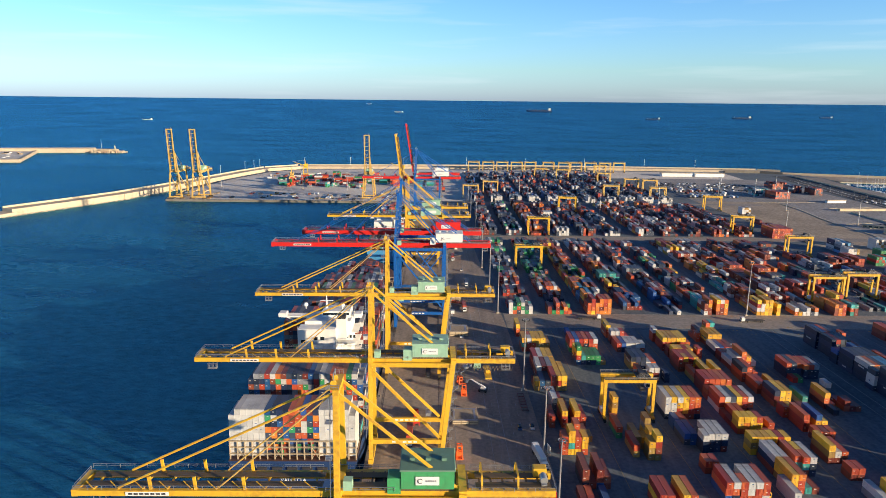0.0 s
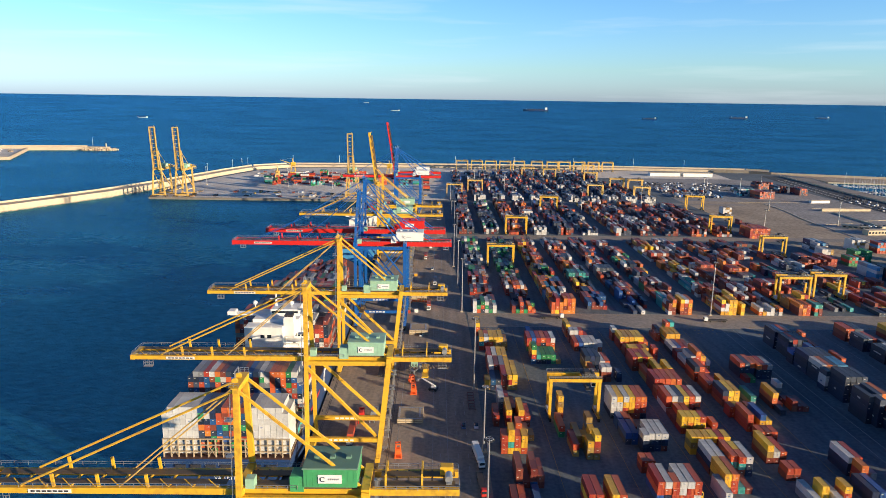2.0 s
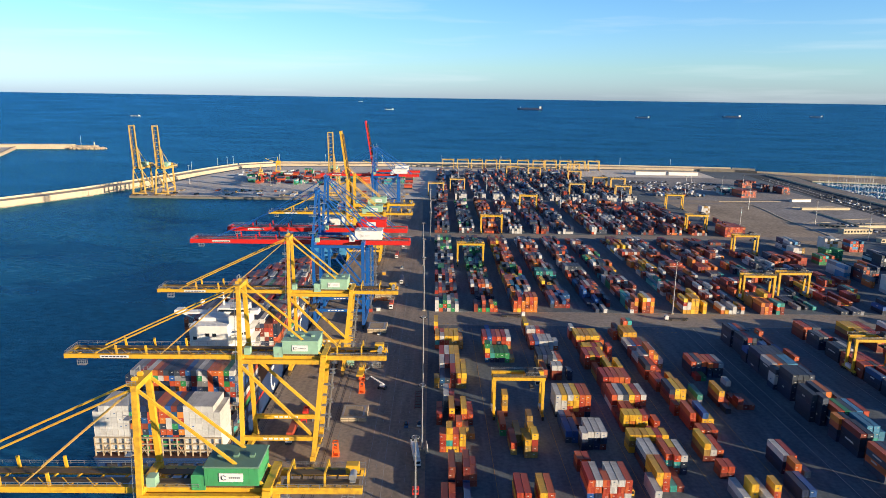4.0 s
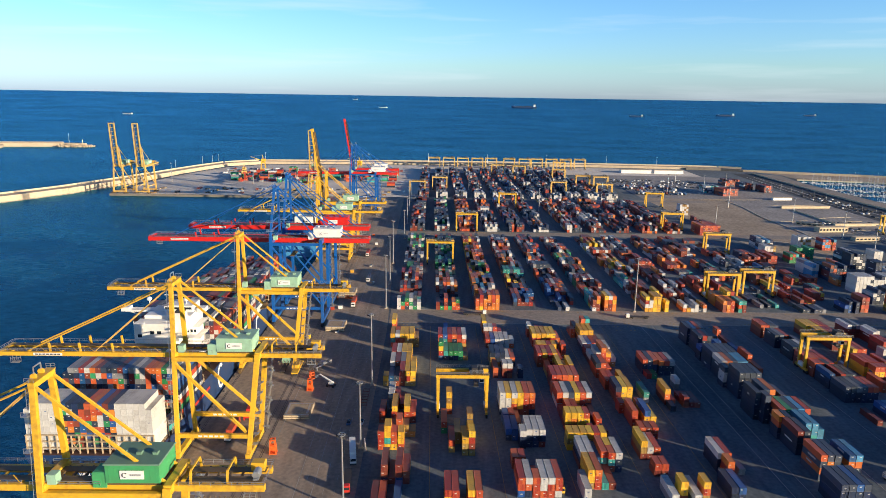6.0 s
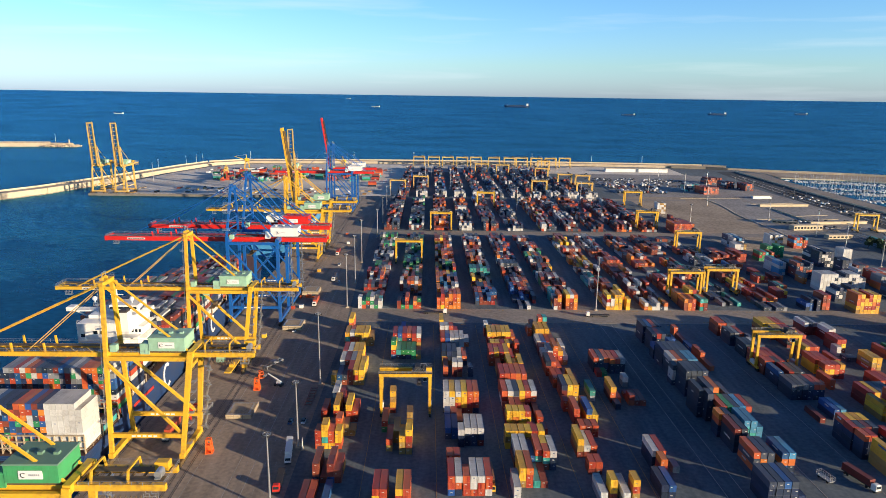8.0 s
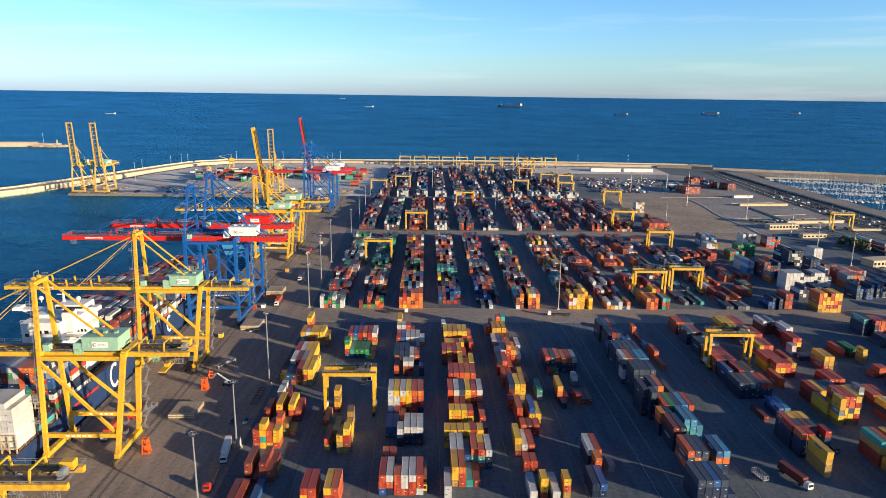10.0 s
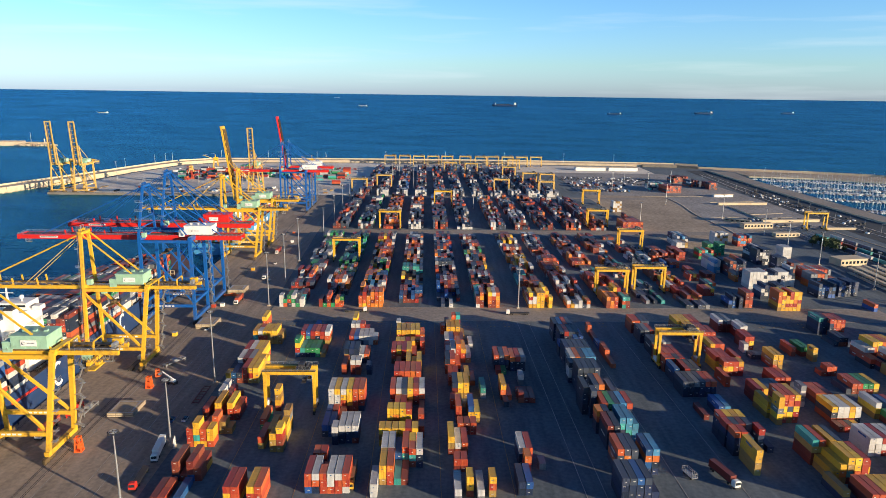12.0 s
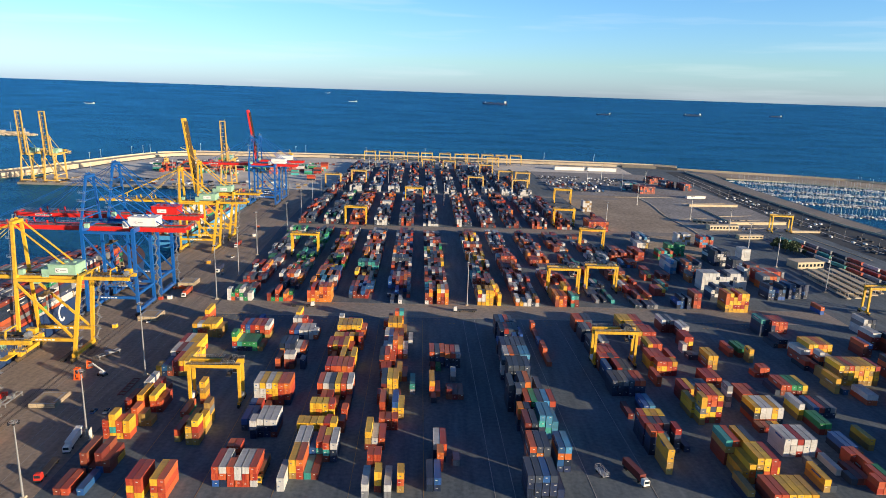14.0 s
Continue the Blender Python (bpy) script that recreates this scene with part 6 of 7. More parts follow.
def car(m, mat, label="parked car"):
    c = thing("car", m, label, "car", "cars")
    body = Mesh()
    body.slab(-0.88, -2.2, 0.35, 0.88, 2.2, 0.95, 0.15)
    part("body", body, mat, c)
    part("cabin", Mesh().slab(-0.78, -1.2, 0.95, 0.78, 1.5, 1.5, 0.3), GLASS, c)
    wheels(c, (-0.8, 0.8), (-1.4, 1.4), 0.33, 0.22)
    return c


car(yard(60.5, 255), BOX["B"], "small blue car parked beside the container row")
car(yard(65.9, 255.5), WHITE, "white car parked beside the container row")
car(yard(40, 366), WHITE, "white van on the quay apron")
car(yard(46, 520), WHITE, "white car on the quay apron")
car(yard(52, 470), STEEL, "silver car on the quay apron")


def hatch_covers(m, layers, label):
    """Steel hatch covers laid in a pile on timber bearers."""
    c = thing("hatch_cover_pile", m, label, "hatch covers", "piles of hatch covers")
    for k in range(layers):
        z = 0.25 + k * 0.95
        part("hatch_cover", Mesh().slab(-5.6, -6.4, z, 5.6, 6.4, z + 0.75, 0.1), TIMBER, c)
        for x0 in (-5.4, -1.7, 2.0):
            part("edge_plate", Mesh().box(x0, -6.52, z + 0.08, x0 + 3.3, -6.41, z + 0.66), CREAM, c)
        for y in (-5, 0, 5):
            part("bearer", Mesh().box(-5.2, y - 0.2, z - 0.24, 5.2, y + 0.2, z - 0.003), TIMBER, c)
    zt = 0.25 + layers * 0.95
    for i in range(2):
        part("stiffener", Mesh().slab(-5.3, -6.1 + i * 10.6, zt - 0.19, 5.3, -5.2 + i * 10.6, zt - 0.14, 0.02), STEEL, c)
        part("stiffener", Mesh().slab(-5.3 + i * 9.0, -4.4, zt - 0.19, -4.4 + i * 9.0, 4.4, zt - 0.15, 0.02), STEEL, c)
    return c


hatch_covers(yard(37.6, 264.5), 2, "pile of weathered brown hatch covers on the apron")
hatch_covers(yard(38.5, 373.5), 3, "pile of pale grey hatch covers on the apron")
hatch_covers(yard(37.0, 443.5), 3, "pile of hatch covers with orange spreader beside it")


def boom_lift(m):
    c = thing("boom_lift", m, "white telescopic access lift with raised arm on the apron", "access lift")
    part("chassis", Mesh().slab(-1.4, -2.6, 0.7, 1.4, 2.6, 1.7, 0.2), DARK, c)
    part("turret", Mesh().slab(-1.1, -1.3, 1.7, 1.1, 1.6, 3.0, 0.25), WHITE, c)
    part("arm", Mesh().beam((0, 1.0, 2.9), (-1.5, -8, 6.2), 0.9, 0.8, 0.6, 0.5), WHITE, c)
    part("jib", Mesh().beam((-1.5, -8, 6.2), (-2.2, -10.2, 4.6), 0.4, 0.4), WHITE, c)
    part("basket", Mesh().slab(-3.4, -11.2, 3.6, -1.2, -10.0, 4.8, 0.1), STEEL, c)
    wheels(c, (-1.3, 1.3), (-1.9, 1.9), 0.7, 0.5)
    return c


lift = boom_lift(yard(47.5, 291.5, 0, -108))
lift.scale = (0.8, 0.8, 0.8)


def spreader_frame(m, mat, label):
    """A spreader or lifting frame standing on the apron."""
    c = thing("spreader", m, label, "spreader", "spare spreaders")
    part("frame", Mesh().beam((-1.1, -5.8, 1.6), (-1.1, 5.8, 1.6), 0.5, 0.6).beam((1.1, -5.8, 1.6), (1.1, 5.8, 1.6), 0.5, 0.6), mat, c)
    for s in (-1, 1):
        part("end_beam", Mesh().beam((-1.3, s * 5.8, 1.6), (1.3, s * 5.8, 1.6), 0.7, 0.8), mat, c)
        for x in (-1.1, 1.1):
            part("leg", Mesh().beam((x, s * 5.6, 0), (x, s * 5.6, 1.4), 0.4, 0.4), mat, c)
    part("head_block", Mesh().slab(-1.0, -1.6, 1.9, 1.0, 1.6, 3.1, 0.2), mat, c)
    return c


spreader_frame(yard(16.2, 263, 0, 4), RED, "red lifting spreader lying under a quay crane")
spreader_frame(yard(21.5, 264, 0, -2), STEEL, "grey lifting spreader lying beside a red one")
spreader_frame(yard(39.5, 315.5, 0, -30), STEEL, "grey steel lifting frame on the apron")


def frame_stand(m, h, label):
    """A narrow upright stand of four raking posts, as for spare lifting gear."""
    c = thing("gear_stand", m, label, "gear stand", "orange gear stands")
    part("base", Mesh().slab(-1.5, -1.5, 0, 1.5, 1.5, 0.4, 0.08), ORANGE, c)
    for sx in (-1, 1):
        for sy in (-1, 1):
            part("post", Mesh().beam((sx * 1.2, sy * 1.2, 0.4), (sx * 0.8, sy * 0.9, h), 0.4, 0.4), ORANGE, c)
    for z in (h * 0.55, h):
        part("cross_frame", Mesh().box(-1.1, -1.15, z, 1.1, -0.75, z + 0.4).box(-1.1, 0.75, z, 1.1, 1.15, z + 0.4).box(-1.1, -0.74, z, -0.7, 0.74, z + 0.4).box(0.7, -0.74, z, 1.1, 0.74, z + 0.4), ORANGE, c)
    part("back_plate", Mesh().box(-0.8, 0.95, 0.42, 0.8, 1.1, h * 0.55), ORANGE, c)
    return c


frame_stand(yard(38.2, 287.5), 5.2, "tall orange steel gear stand on the apron")
frame_stand(yard(36.9, 301, 0, 25), 3.2, "low orange steel gear stand on the apron")
frame_stand(yard(34.0, 231, 0, 5), 5.6, "tall orange steel gear stand beside a crane rail")
notice = thing("notice_board", yard(69.4, 234.2, 0, 10), "white board standing at the foot of a light mast", "board")
part("board", Mesh().slab(-0.1, -1.6, 0.2, 0.1, 1.6, 4.0, 0.04), WHITE, notice)
part("foot", Mesh().box(-0.6, -1.7, 0, 0.6, 1.7, 0.2), CONCRETE, notice)
spreader_frame(yard(37.5, 429, 0, 80), ORANGE, "orange lifting frame beside hatch covers")


def gate_frame(m, label):
    """A low open steel rack, as for long loads."""
    c = thing("steel_rack", m, label, "rack", "steel racks")
    for s in (-1, 1):
        part("rail", Mesh().beam((s * 1.4, -9, 0.5), (s * 1.4, 9, 0.5), 0.3, 0.4), BOX["D"], c)
    for k in range(7):
        part("crossbar", Mesh().beam((-1.4, -8.4 + k * 2.8, 0.6), (1.4, -8.4 + k * 2.8, 0.6), 0.25, 0.25), BOX["D"], c)
    return c


cage = thing("cage_trailer", yard(265.6, 212.5, 0, 14), "small empty grey cage trailer between container rows", "trailer")
part("bed", Mesh().slab(-1.2, -3.2, 0.9, 1.2, 3.2, 1.15, 0.05), STEEL, cage)
for sx in (-1, 1):
    part("side_rail", Mesh().rail((sx * 1.15, -3.1, 1.15), (sx * 1.15, 3.1, 1.15), h=1.5, step=1.0, r=0.06), STEEL, cage)
    part("end_rail", Mesh().rail((-1.1, sx * 3.15, 1.15), (1.1, sx * 3.15, 1.15), h=1.5, step=1.0, r=0.06), STEEL, cage)
wheels(cage, (-0.9, 0.9), (-2.0, 2.0), 0.5, 0.3)
gate_frame(yard(65.0, 279.5), "long dark red steel frame lying on the apron")
for u, v, mat in ((25, 356, BOX["Y"]), (31, 408, BOX["R"]), (36, 410, WHITE), (33, 500, BOX["Y"]), (44, 600, WHITE), (38, 640, BOX["R"])):
    c = thing("gear_box", yard(u, v), "small steel gear box on the quay apron", "box", "gear boxes")
    part("body", Mesh().slab(-1.2, -1.2, 0, 1.2, 1.2, 2.2, 0.1), mat, c)
    part("lid", Mesh().slab(-1.25, -1.25, 2.2, 1.25, 1.25, 2.35, 0.05), STEEL, c)

# mobile bollards and fenders on the quay edge
for k in range(46):
    v = 120 + k * 16.5
    b = thing("bollard", yard(-1.6, v), "dark cast mooring bollard on the quay edge", "bollard", "bollards")
    part("post", Mesh().tube((0, 0, 0.05), (0, 0, 0.7), 0.3, 0.24, n=8).tube((0, 0, 0.7), (0, 0, 0.95), 0.45, 0.4, n=8), DARK, b)

# ---- railway, buildings, trees on the landward side ----
def wagon(m, mat, label):
    c = thing("rail_wagon", m, label, "rail wagon", "freight wagons")
    part("frame", Mesh().box(-1.3, -9.5, 0.9, 1.3, 9.5, 1.3), DARK, c)
    part("load", Mesh().slab(-1.22, -9.0, 1.33, 1.22, 3.2, 3.9, 0.06), mat, c)
    part("load", Mesh().slab(-1.22, 3.6, 1.33, 1.22, 9.3, 3.9, 0.06), mat, c)
    wheels(c, (-0.75, 0.75), (-7.5, -6, 6, 7.5), 0.45, 0.15)
    return c


for line, x0, y0, n, cols in ((0, 550.5, 642, 9, "TRDTNRRRR"), (1, 540, 604, 7, "GNWTRGN"), (2, 562, 640, 8, "WGGNRWRD")):
    for k in range(n):
        ch = cols[k % len(cols)]
        wagon(pose(x0 + k * 1.3 + line, y0 - k * 20.5, 0.12, 0, 0, 3.6), BOX[ch], f"freight wagon with {COLOUR_WORDS[ch]} containers on the railway")
for line in range(5):
    m = Mesh()
    for d in (-0.75, 0.75):
        m.beam((540 + line * 7 + d - 8, 700, 0.1), (554 + line * 7 + d, 380, 0.1), 0.12, 0.16)
    tagged(new("trim", m.data("trim", STEEL)), "railway track beside the container yard", "rail track", kind="structure")


def low_building(m, w, d, h, label, mat=CREAM, n=7):
    c = thing("low_building", m, label, "building", "port buildings")
    b = part("wall", Mesh().box(0, 0, 0, w, d, h), mat, c)
    part("roof", Mesh().slab(-0.5, -0.5, h, w + 0.5, d + 0.5, h + 0.5, 0.1), CONCRETE, c)
    for k in range(n):
        x = w * (k + 0.5) / n
        win = part("window", Mesh().box(x - w / n * 0.3, -0.06, h * 0.35, x + w / n * 0.3, -0.004, h * 0.75), GLASS, b)
        part("sill", Mesh().box(x - w / n * 0.33, -0.14, h * 0.32, x + w / n * 0.33, -0.004, h * 0.35), CONCRETE, win)
    return c


low_building(pose(505, 534, 0, 0, 0, 12), 26, 13, 5.6, "low cream building with dark windows beside the yard")
low_building(pose(495.6, 693.6, 0, 0, 0, 7), 33, 9, 5.0, "low cream office building with flat roof", CREAM, 9)
low_building(pose(532.8, 850.6, 0, 0, 0, 6), 67, 4, 2.6, "long low pale shed", CREAM, 0)
low_building(pose(556, 921, 0, 0, 0, 8), 28, 5, 3.4, "long pale warehouse at the back of the yard", WHITE, 0)
low_building(pose(493, 738, 0, 0, 0, -32), 27, 5, 3, "small cream gate building", CREAM, 5)
low_building(pose(533, 729, 0, 0, 0, 8), 70, 4, 2.6, "long low pale shelter beside the gate lanes", CREAM, 0)
low_building(pose(584, 694, 0, 0, 0, 2), 33, 3, 1.6, "low pale wall shelter beside the coast road", CREAM, 0)
low_building(yard(522, 640, 0, 6), 26, 7, 3.6, "low cream workshop beside the tracks", CREAM, 6)
low_building(pose(486, 1238, 0, 0, 0, 0), 54, 14, 6, "long white shed at the end of the port", WHITE, 0)
low_building(pose(424, 1238, 0, 0, 0, 0), 56, 14, 6, "long white shed at the end of the port", WHITE, 0)


def platform_roof(m, w, d, h=4.2):
    """A long open canopy on two lines of posts over a loading platform."""
    c = thing("platform_canopy", m, "long pale open canopy over a loading platform", "canopy", "platform canopies")
    part("roof", Mesh().slab(0, 0, h, w, d, h + 0.5, 0.12), CREAM, c)
    part("platform", Mesh().slab(0.3, 0.5, 0, w - 0.3, d - 0.5, 0.9, 0.1), CONCRETE, c)
    for k in range(int(d / 10)):
        for x in (0.5, w - 0.5):
            part("post", Mesh().beam((x, 4 + k * 10, 0.9), (x, 4 + k * 10, h), 0.3, 0.3), STEEL, c)
    return c


for u, v, w, d in ((505.5, 440, 3.4, 64), (513.0, 442, 5.0, 66), (522.5, 446, 3.2, 66), (530.5, 450, 5.4, 62), (541.0, 455, 3.0, 58)):
    platform_roof(yard(u, v, 0, -3), w, d)
c = thing("boundary_wall", pose(540, 725, 0), "long low pale boundary wall on the paving", "wall")
part("panel", Mesh().slab(-0.3, 0, 0, 0.3, 113, 1.4, 0.06), CREAM, c)
part("footing", Mesh().slab(-0.6, -0.2, 0, 0.6, 113.2, 0.3, 0.06), CONCRETE, c)


def tree(m, h, seed):
    """A low port tree: tapered trunk, limbs, and a crown of many leaf clumps."""
    rng = random.Random(seed)
    c = thing("tree", m, "dark green bushy tree beside the port buildings", "tree", "trees")
    t = Mesh().tube((0, 0, 0), (0.2, 0, h * 0.45), 0.35, 0.22, n=7)
    for k in range(5):
        a = k * 1.3
        t.tube((0.2, 0, h * 0.4), (0.2 + h * 0.25 * math.cos(a), h * 0.25 * math.sin(a), h * 0.7), 0.16, 0.06, n=5)
    part("trunk", t, BARK, c)
    leaves = Mesh()
    for _ in range(420):
        a, r = rng.random() * math.tau, rng.random() ** 0.5 * h * 0.42
        z = h * (0.42 + 0.55 * rng.random() * (1 - (r / (h * 0.5)) ** 2))
        p = Vector((r * math.cos(a), r * math.sin(a), z))
        e = Euler((rng.random() * 3, rng.random() * 3, rng.random() * 3)).to_matrix()
        s = rng.uniform(0.35, 0.8)
        leaves.add([p + e @ Vector(q) * s for q in ((-1, -0.6, 0), (1, -0.5, 0.1), (0.8, 0.7, -0.1), (-0.7, 0.6, 0.15))], [(0, 1, 2, 3)])
    part("crown", leaves, LEAF, c)
    return c


tree_a, tree_b = tree(pose(524, 612, 0), 8, 1), tree(pose(532, 622, 0), 9.5, 2)
for k in range(12):
    s = RNG.uniform(0.7, 1.2)
    o = copy_thing((tree_a, tree_b)[k % 2], pose(518 + RNG.uniform(0, 32), 588 + RNG.uniform(0, 40), 0, 0, 0, RNG.uniform(0, 360)))
    o.scale = (s, s, s)

# parked cars far off, past counting
lot = Mesh()
for k in range(300):
    area = RNG.random()
    x, y = (RNG.uniform(372, 520), RNG.choice(range(1030, 1130, 9)) + RNG.uniform(-1, 1)) if area < 0.55 else ((RNG.uniform(500, 590), RNG.choice((706, 712, 745, 751)) + RNG.uniform(-1, 1)) if area < 0.7 else (RNG.choice((617, 625, 633, 641, 648)) + RNG.uniform(-0.5, 0.5), RNG.uniform(560, 1000)))
    i = RNG.choice((0, 0, 1, 2))
    lot.slab(x - 1.0, y - 2.2, 0.1, x + 1.0, y + 2.2, 1.5, 0.35, mat=i)
tagged(new("parked_cars", lot.data("parked_cars", DARK, WHITE, BOX["S"])), "hundreds of small parked cars at the far end", "cars", kind="stuff")
# concrete barriers along the landward fence
bar = Mesh()
for k in range(120):
    t = k / 119
    u = 503 - 18 * t + 2.5 * math.sin(t * 9)
    x, y, _ = yard_point(u, 895 - 250 * t)
    bar.slab(x - 0.7, y - 0.95, 0.05, x + 0.7, y + 0.95, 0.6, 0.15)
tagged(new("barriers", bar.data("barriers", CONCRETE)), "curving row of concrete barriers on the paving", "barriers", kind="stuff")

# stores and plant on the far pier
clutter = Mesh()
for k in range(130):
    x, y, _ = yard_point(RNG.uniform(-300, 40), RNG.choice((RNG.uniform(905, 960), RNG.uniform(1130, 1225))))
    w, d, h = RNG.uniform(0.8, 3), RNG.uniform(1, 6), RNG.uniform(0.6, 2.6)
    clutter.slab(x - w, y - d, 0.055, x + w, y + d, h, 0.15, mat=RNG.randrange(5))
tagged(new("pier_stores", clutter.data("pier_stores", DARK, TIMBER, WHITE, BOX["D"], BOX["K"])), "scattered timber, plant and stores on the far pier", "stores", kind="stuff")
# trailers parked in rows behind the yard
trailers = Mesh()
for k in range(70):
    u, v = 398 + (k % 14) * 5.2 + RNG.uniform(-0.8, 0.8), 955 + (k // 14) * 19 + RNG.uniform(-2, 2)
    if RNG.random() < 0.3:
        continue
    x, y, _ = yard_point(u, v)
    trailers.slab(x - 1.25, y - 6, 1.1, x + 1.25, y + 6, RNG.choice((1.7, 3.7, 3.7)), 0.08, mat=RNG.choice((0, 0, 1, 2, 3)))
    trailers.box(x - 1.1, y - 5, 0.06, x + 1.1, y - 2.5, 1.08, mat=4).box(x - 1.1, y + 3, 0.06, x + 1.1, y + 5, 1.08, mat=4)
tagged(new("parked_trailers", trailers.data("parked_trailers", WHITE, BOX["D"], BOX["B"], BOX["G"], DARK)), "rows of parked white and coloured semi-trailers", "trailers", kind="stuff")
# kerbs and islands of the gate lanes
for u0, v0, u1, v1, w in ((506, 690, 596, 702, 1.2), (512, 720, 538, 724, 2.0), (548, 742, 600, 752, 1.2), (552, 768, 604, 780, 1.2), (470, 905, 560, 912, 1.0), (548, 860, 612, 872, 2.2), (500, 745, 536, 752, 1.0), (585, 640, 590, 520, 1.0), (600, 690, 606, 560, 1.0)):
    k = Mesh().beam(yard_point(u0, v0, 0.2), yard_point(u1, v1, 0.2), w, 0.3)
    tagged(new("kerb", k.data("kerb", CREAM)), "pale concrete kerb between gate lanes", "kerb", kind="structure")

# ---- marina ----
def sailing_boat(m, h):
    c = thing("sailing_boat", m, "white moored sailing boat with bare mast", "boat", "boats in the marina")
    hm = Mesh()
    for y, w in ((-5, 1.2), (-2, 1.7), (2, 1.6), (4.5, 0.9), (6, 0.08)):
        hm.v += [(-w * 0.6, y, -0.4), (w * 0.6, y, -0.4), (w, y, 1.2), (-w, y, 1.2)]
    for i in range(4):
        for k in range(4):
            a, b = i * 4 + k, i * 4 + (k + 1) % 4
            hm.f.append((a, b, b + 4, a + 4))
            hm.m.append(0)
    hm.f += [(3, 2, 1, 0), (16, 17, 18, 19)]
    hm.m += [0, 0]
    part("hull", hm, WHITE, c)
    part("cabin", Mesh().slab(-0.9, -2.4, 1.15, 0.9, 2.2, 1.9, 0.2), WHITE, c)
    part("mast", Mesh().tube((0, 1, 1.2), (0, 1, h), 0.14, 0.08, n=6), WHITE, c)
    part("boom", Mesh().tube((0, 1, 2.8), (0, -3.6, 2.9), 0.12, n=5), STEEL, c)
    return c


PONTOONS = [((730, 1150), (950, 1076)), ((704, 1072), (900, 1004)), ((700, 1016), (860, 962)), ((702, 932), (900, 886)), ((704, 836), (840, 792))]
boats = [sailing_boat(pose(724, 1158, SEA_Z, 0, 0, 90), 15), sailing_boat(pose(738, 1154, SEA_Z, 0, 0, 90), 19)]
more = Mesh()
n = 0
for (xa, ya), (xb, yb) in PONTOONS:
    m = Mesh().beam((xa, ya, SEA_Z), (xb, yb, SEA_Z), 2.2, 1.2)
    tagged(new("trim", m.data("trim", TIMBER)), "floating pontoon between moored boats", "pontoon", kind="structure")
    way = Vector((xb - xa, yb - ya)).normalized()
    turn = math.degrees(math.atan2(way.y, way.x))
    for k in range(int(math.hypot(xb - xa, yb - ya) / 4.4)):
        for side in (-1, 1):
            if RNG.random() < 0.16:
                continue
            d, off = 3 + k * 4.4 + RNG.uniform(-0.5, 0.5), side * RNG.uniform(7, 9)
            x, y = xa + way.x * d - way.y * off, ya + way.y * d + way.x * off
            if (k + (side > 0)) % 3 == 0 and n < 150:
                copy_thing(boats[k % 2], pose(x, y, SEA_Z, 0, 0, turn + (0 if side < 0 else 180) + RNG.uniform(-3, 3)))
                n += 1
                continue
            l, w = RNG.uniform(3.2, 5.2), RNG.uniform(1.1, 1.6)
            more.slab(x - w, y - l, SEA_Z - 0.3, x + w, y + l, SEA_Z + 1.2, 0.5, mat=0 if RNG.random() < 0.6 else 1)
            more.slab(x - w * 0.6, y - l * 0.5, SEA_Z + 1.2, x + w * 0.6, y + l * 0.3, SEA_Z + 2.0, 0.2, mat=RNG.choice((0, 1, 1, 2)))
            if RNG.random() < 0.85:
                more.tube((x, y + 0.6, SEA_Z + 1.1), (x, y + 0.6, SEA_Z + RNG.uniform(13, 24)), 0.16, 0.1, n=5, mat=3)
tagged(new("moored_boats", more.data("moored_boats", WHITE, BOX["G"], BOX["B"], STEEL)), "crowded small boats with bare masts in the marina", "boats", kind="stuff")


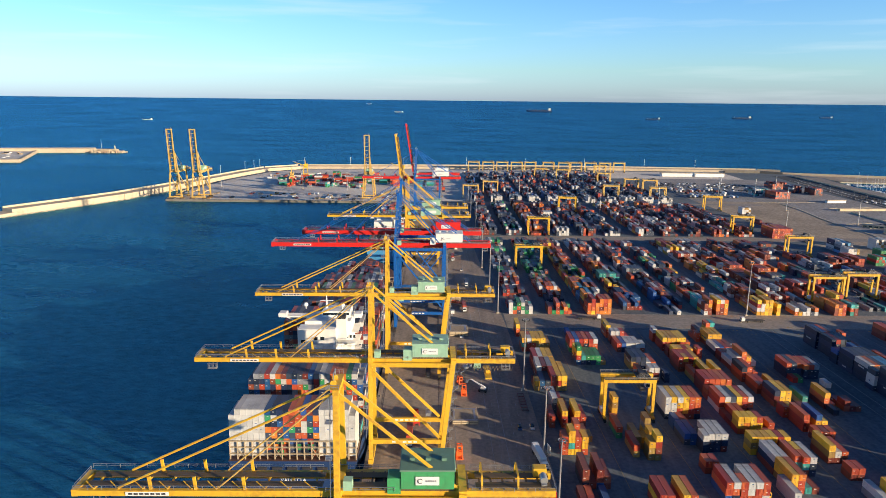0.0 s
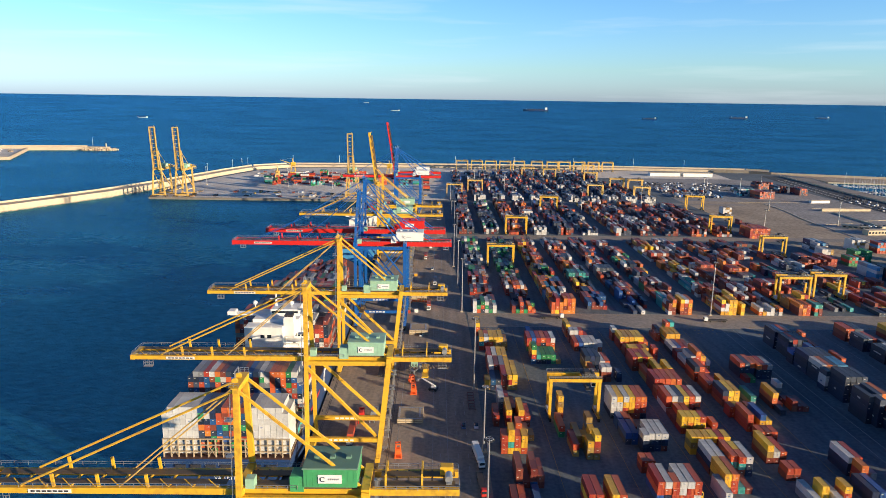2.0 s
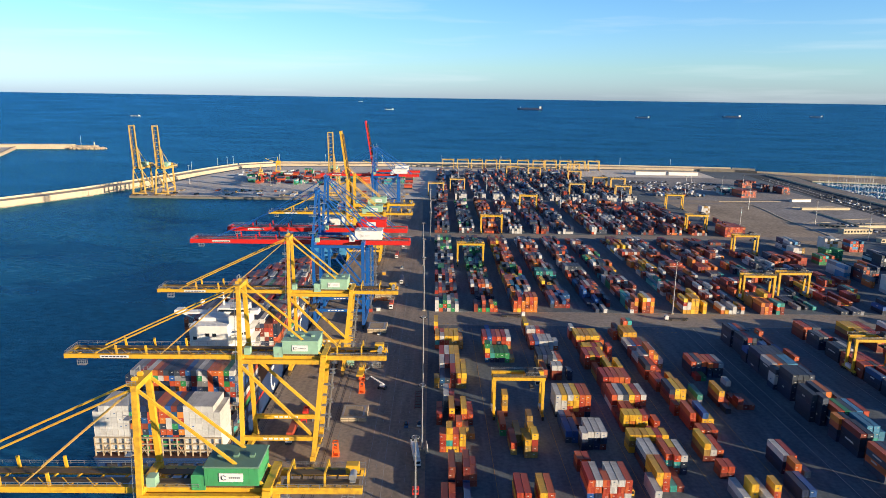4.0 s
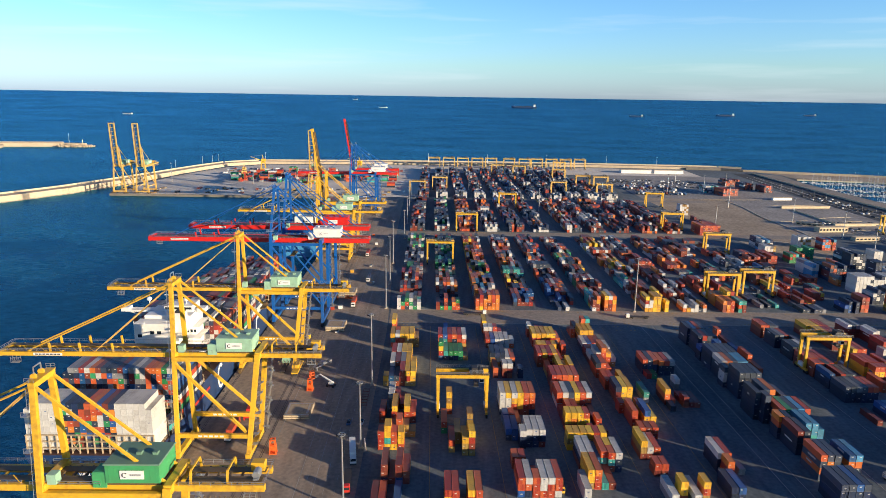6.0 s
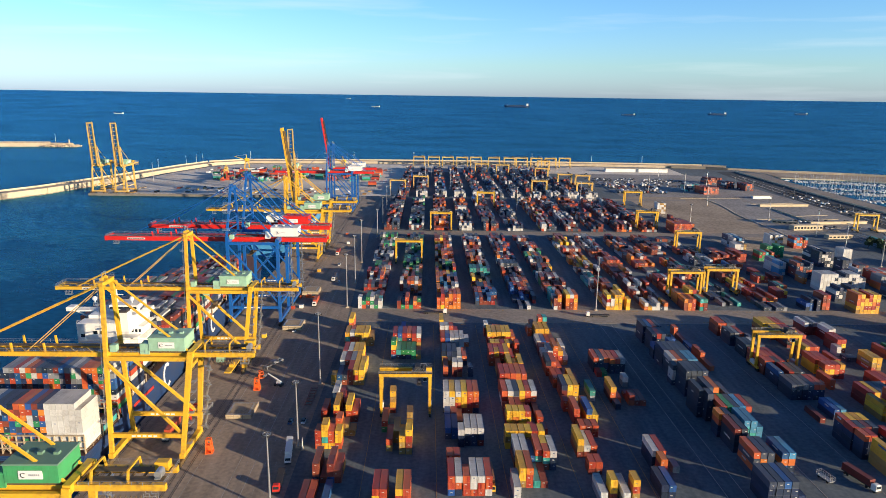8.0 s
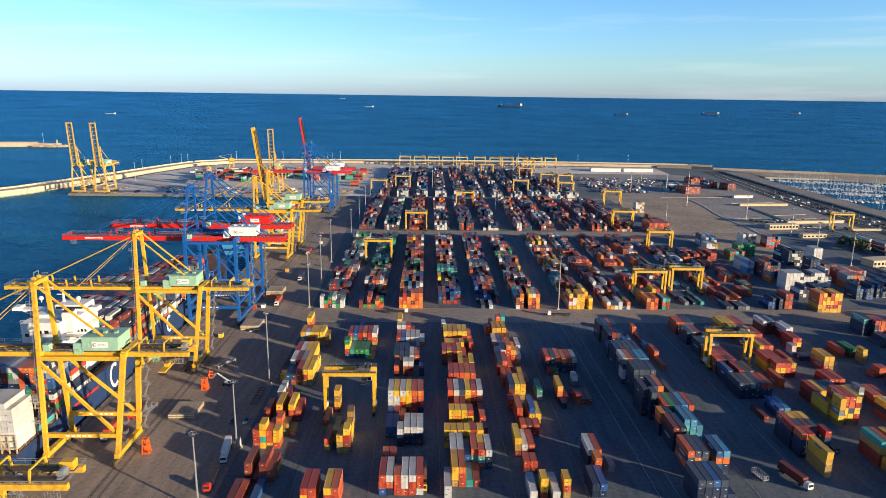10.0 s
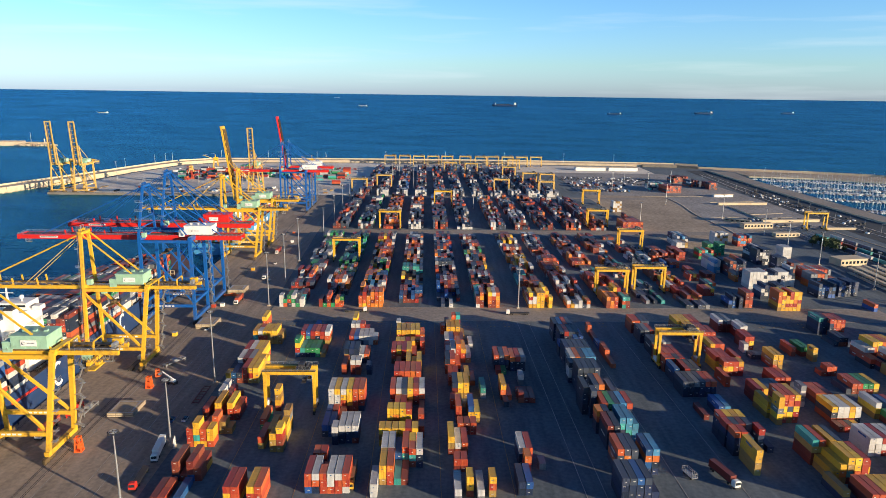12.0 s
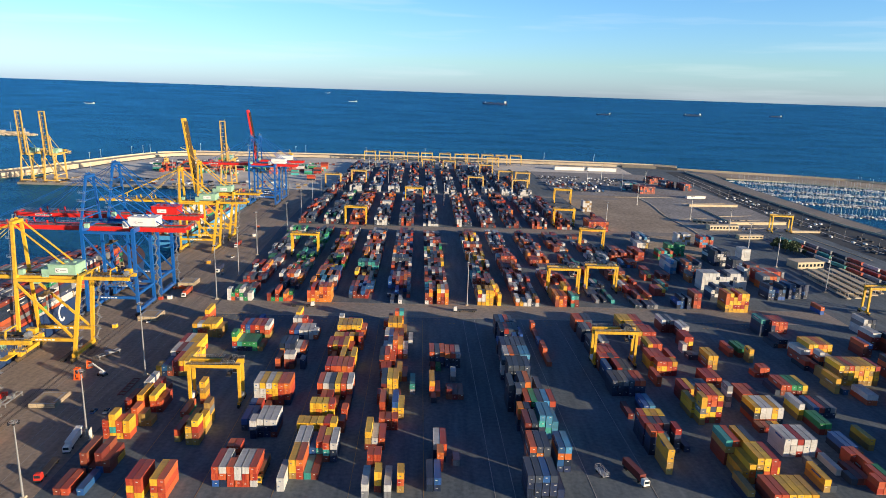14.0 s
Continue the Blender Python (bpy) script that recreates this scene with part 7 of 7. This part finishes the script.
def street_lamp(m):
    c = thing("street_lamp", m, "slender grey street lamp beside the coast road", "street lamp", "street lamps on the coast road")
    part("pole", Mesh().tube((0, 0, 0), (0, 0, 10), 0.16, 0.1, n=6), STEEL, c)
    part("arm", Mesh().tube((0, 0, 9.9), (1.8, 0, 10.3), 0.08, n=5), STEEL, c)
    part("lamp_head", Mesh().slab(1.5, -0.2, 10.2, 2.6, 0.2, 10.45, 0.08), STEEL, c)
    return c


lamp = street_lamp(pose(633, 540, 0.07))
for k in range(1, 22):
    copy_thing(lamp, pose(633 - k * 0.35 if k < 15 else 628 - (k - 14) * 2.5, 540 + k * 27, 0.07))

# harbour light at the head of the outer mole
lh = thing("harbour_light", pose(-818, 1672, 5.61), "small pale harbour light tower on the mole head", "lighthouse")
part("tower", Mesh().tube((0, 0, 0), (0, 0, 9), 1.6, 1.1, n=10), CONCRETE, lh)
part("lantern", Mesh().tube((0, 0, 9), (0, 0, 11.5), 1.0, 0.8, n=8), GLASS, lh)
part("mast", Mesh().tube((-34, 1, -0.42), (-34, 1, 24), 0.5, 0.25, n=6), STEEL, lh)


def mole_lamp(m):
    """A slim light on the crest of the breakwater."""
    c = thing("mole_lamp", m, "slim pale lamp post on the breakwater crest", "lamp post", "lamp posts on the breakwater")
    part("pole", Mesh().tube((0, 0, 0), (0, 0, 17), 0.3, 0.18, n=6), STEEL, c)
    part("lamp_head", Mesh().slab(-0.7, -0.4, 17, 0.7, 0.4, 17.6, 0.15), STEEL, c)
    return c


crest = mole_lamp(pose(-368, 1133, 4.6))
for x, y in ((-348, 1206), (-339, 1232), (-333, 1249), (-262, 1315), (-172, 1325), (-60, 1337), (60, 1344), (180, 1350), (300, 1348), (420, 1343), (520, 1337)):
    copy_thing(crest, pose(x, y, 4.6))

# boats and gear laid up on the outer quay
laid = Mesh()
for k in range(40):
    x, y = RNG.uniform(-1060, -960), RNG.uniform(1420, 1590)
    laid.slab(x - 2, y - 4, 1.22, x + 2, y + 4, 1.22 + RNG.uniform(1.2, 3), 0.5, mat=RNG.randrange(3))
tagged(new("laid_up_gear", laid.data("laid_up_gear", DARK, WHITE, TIMBER)), "dark and white gear laid up on the outer quay", "gear", kind="stuff")
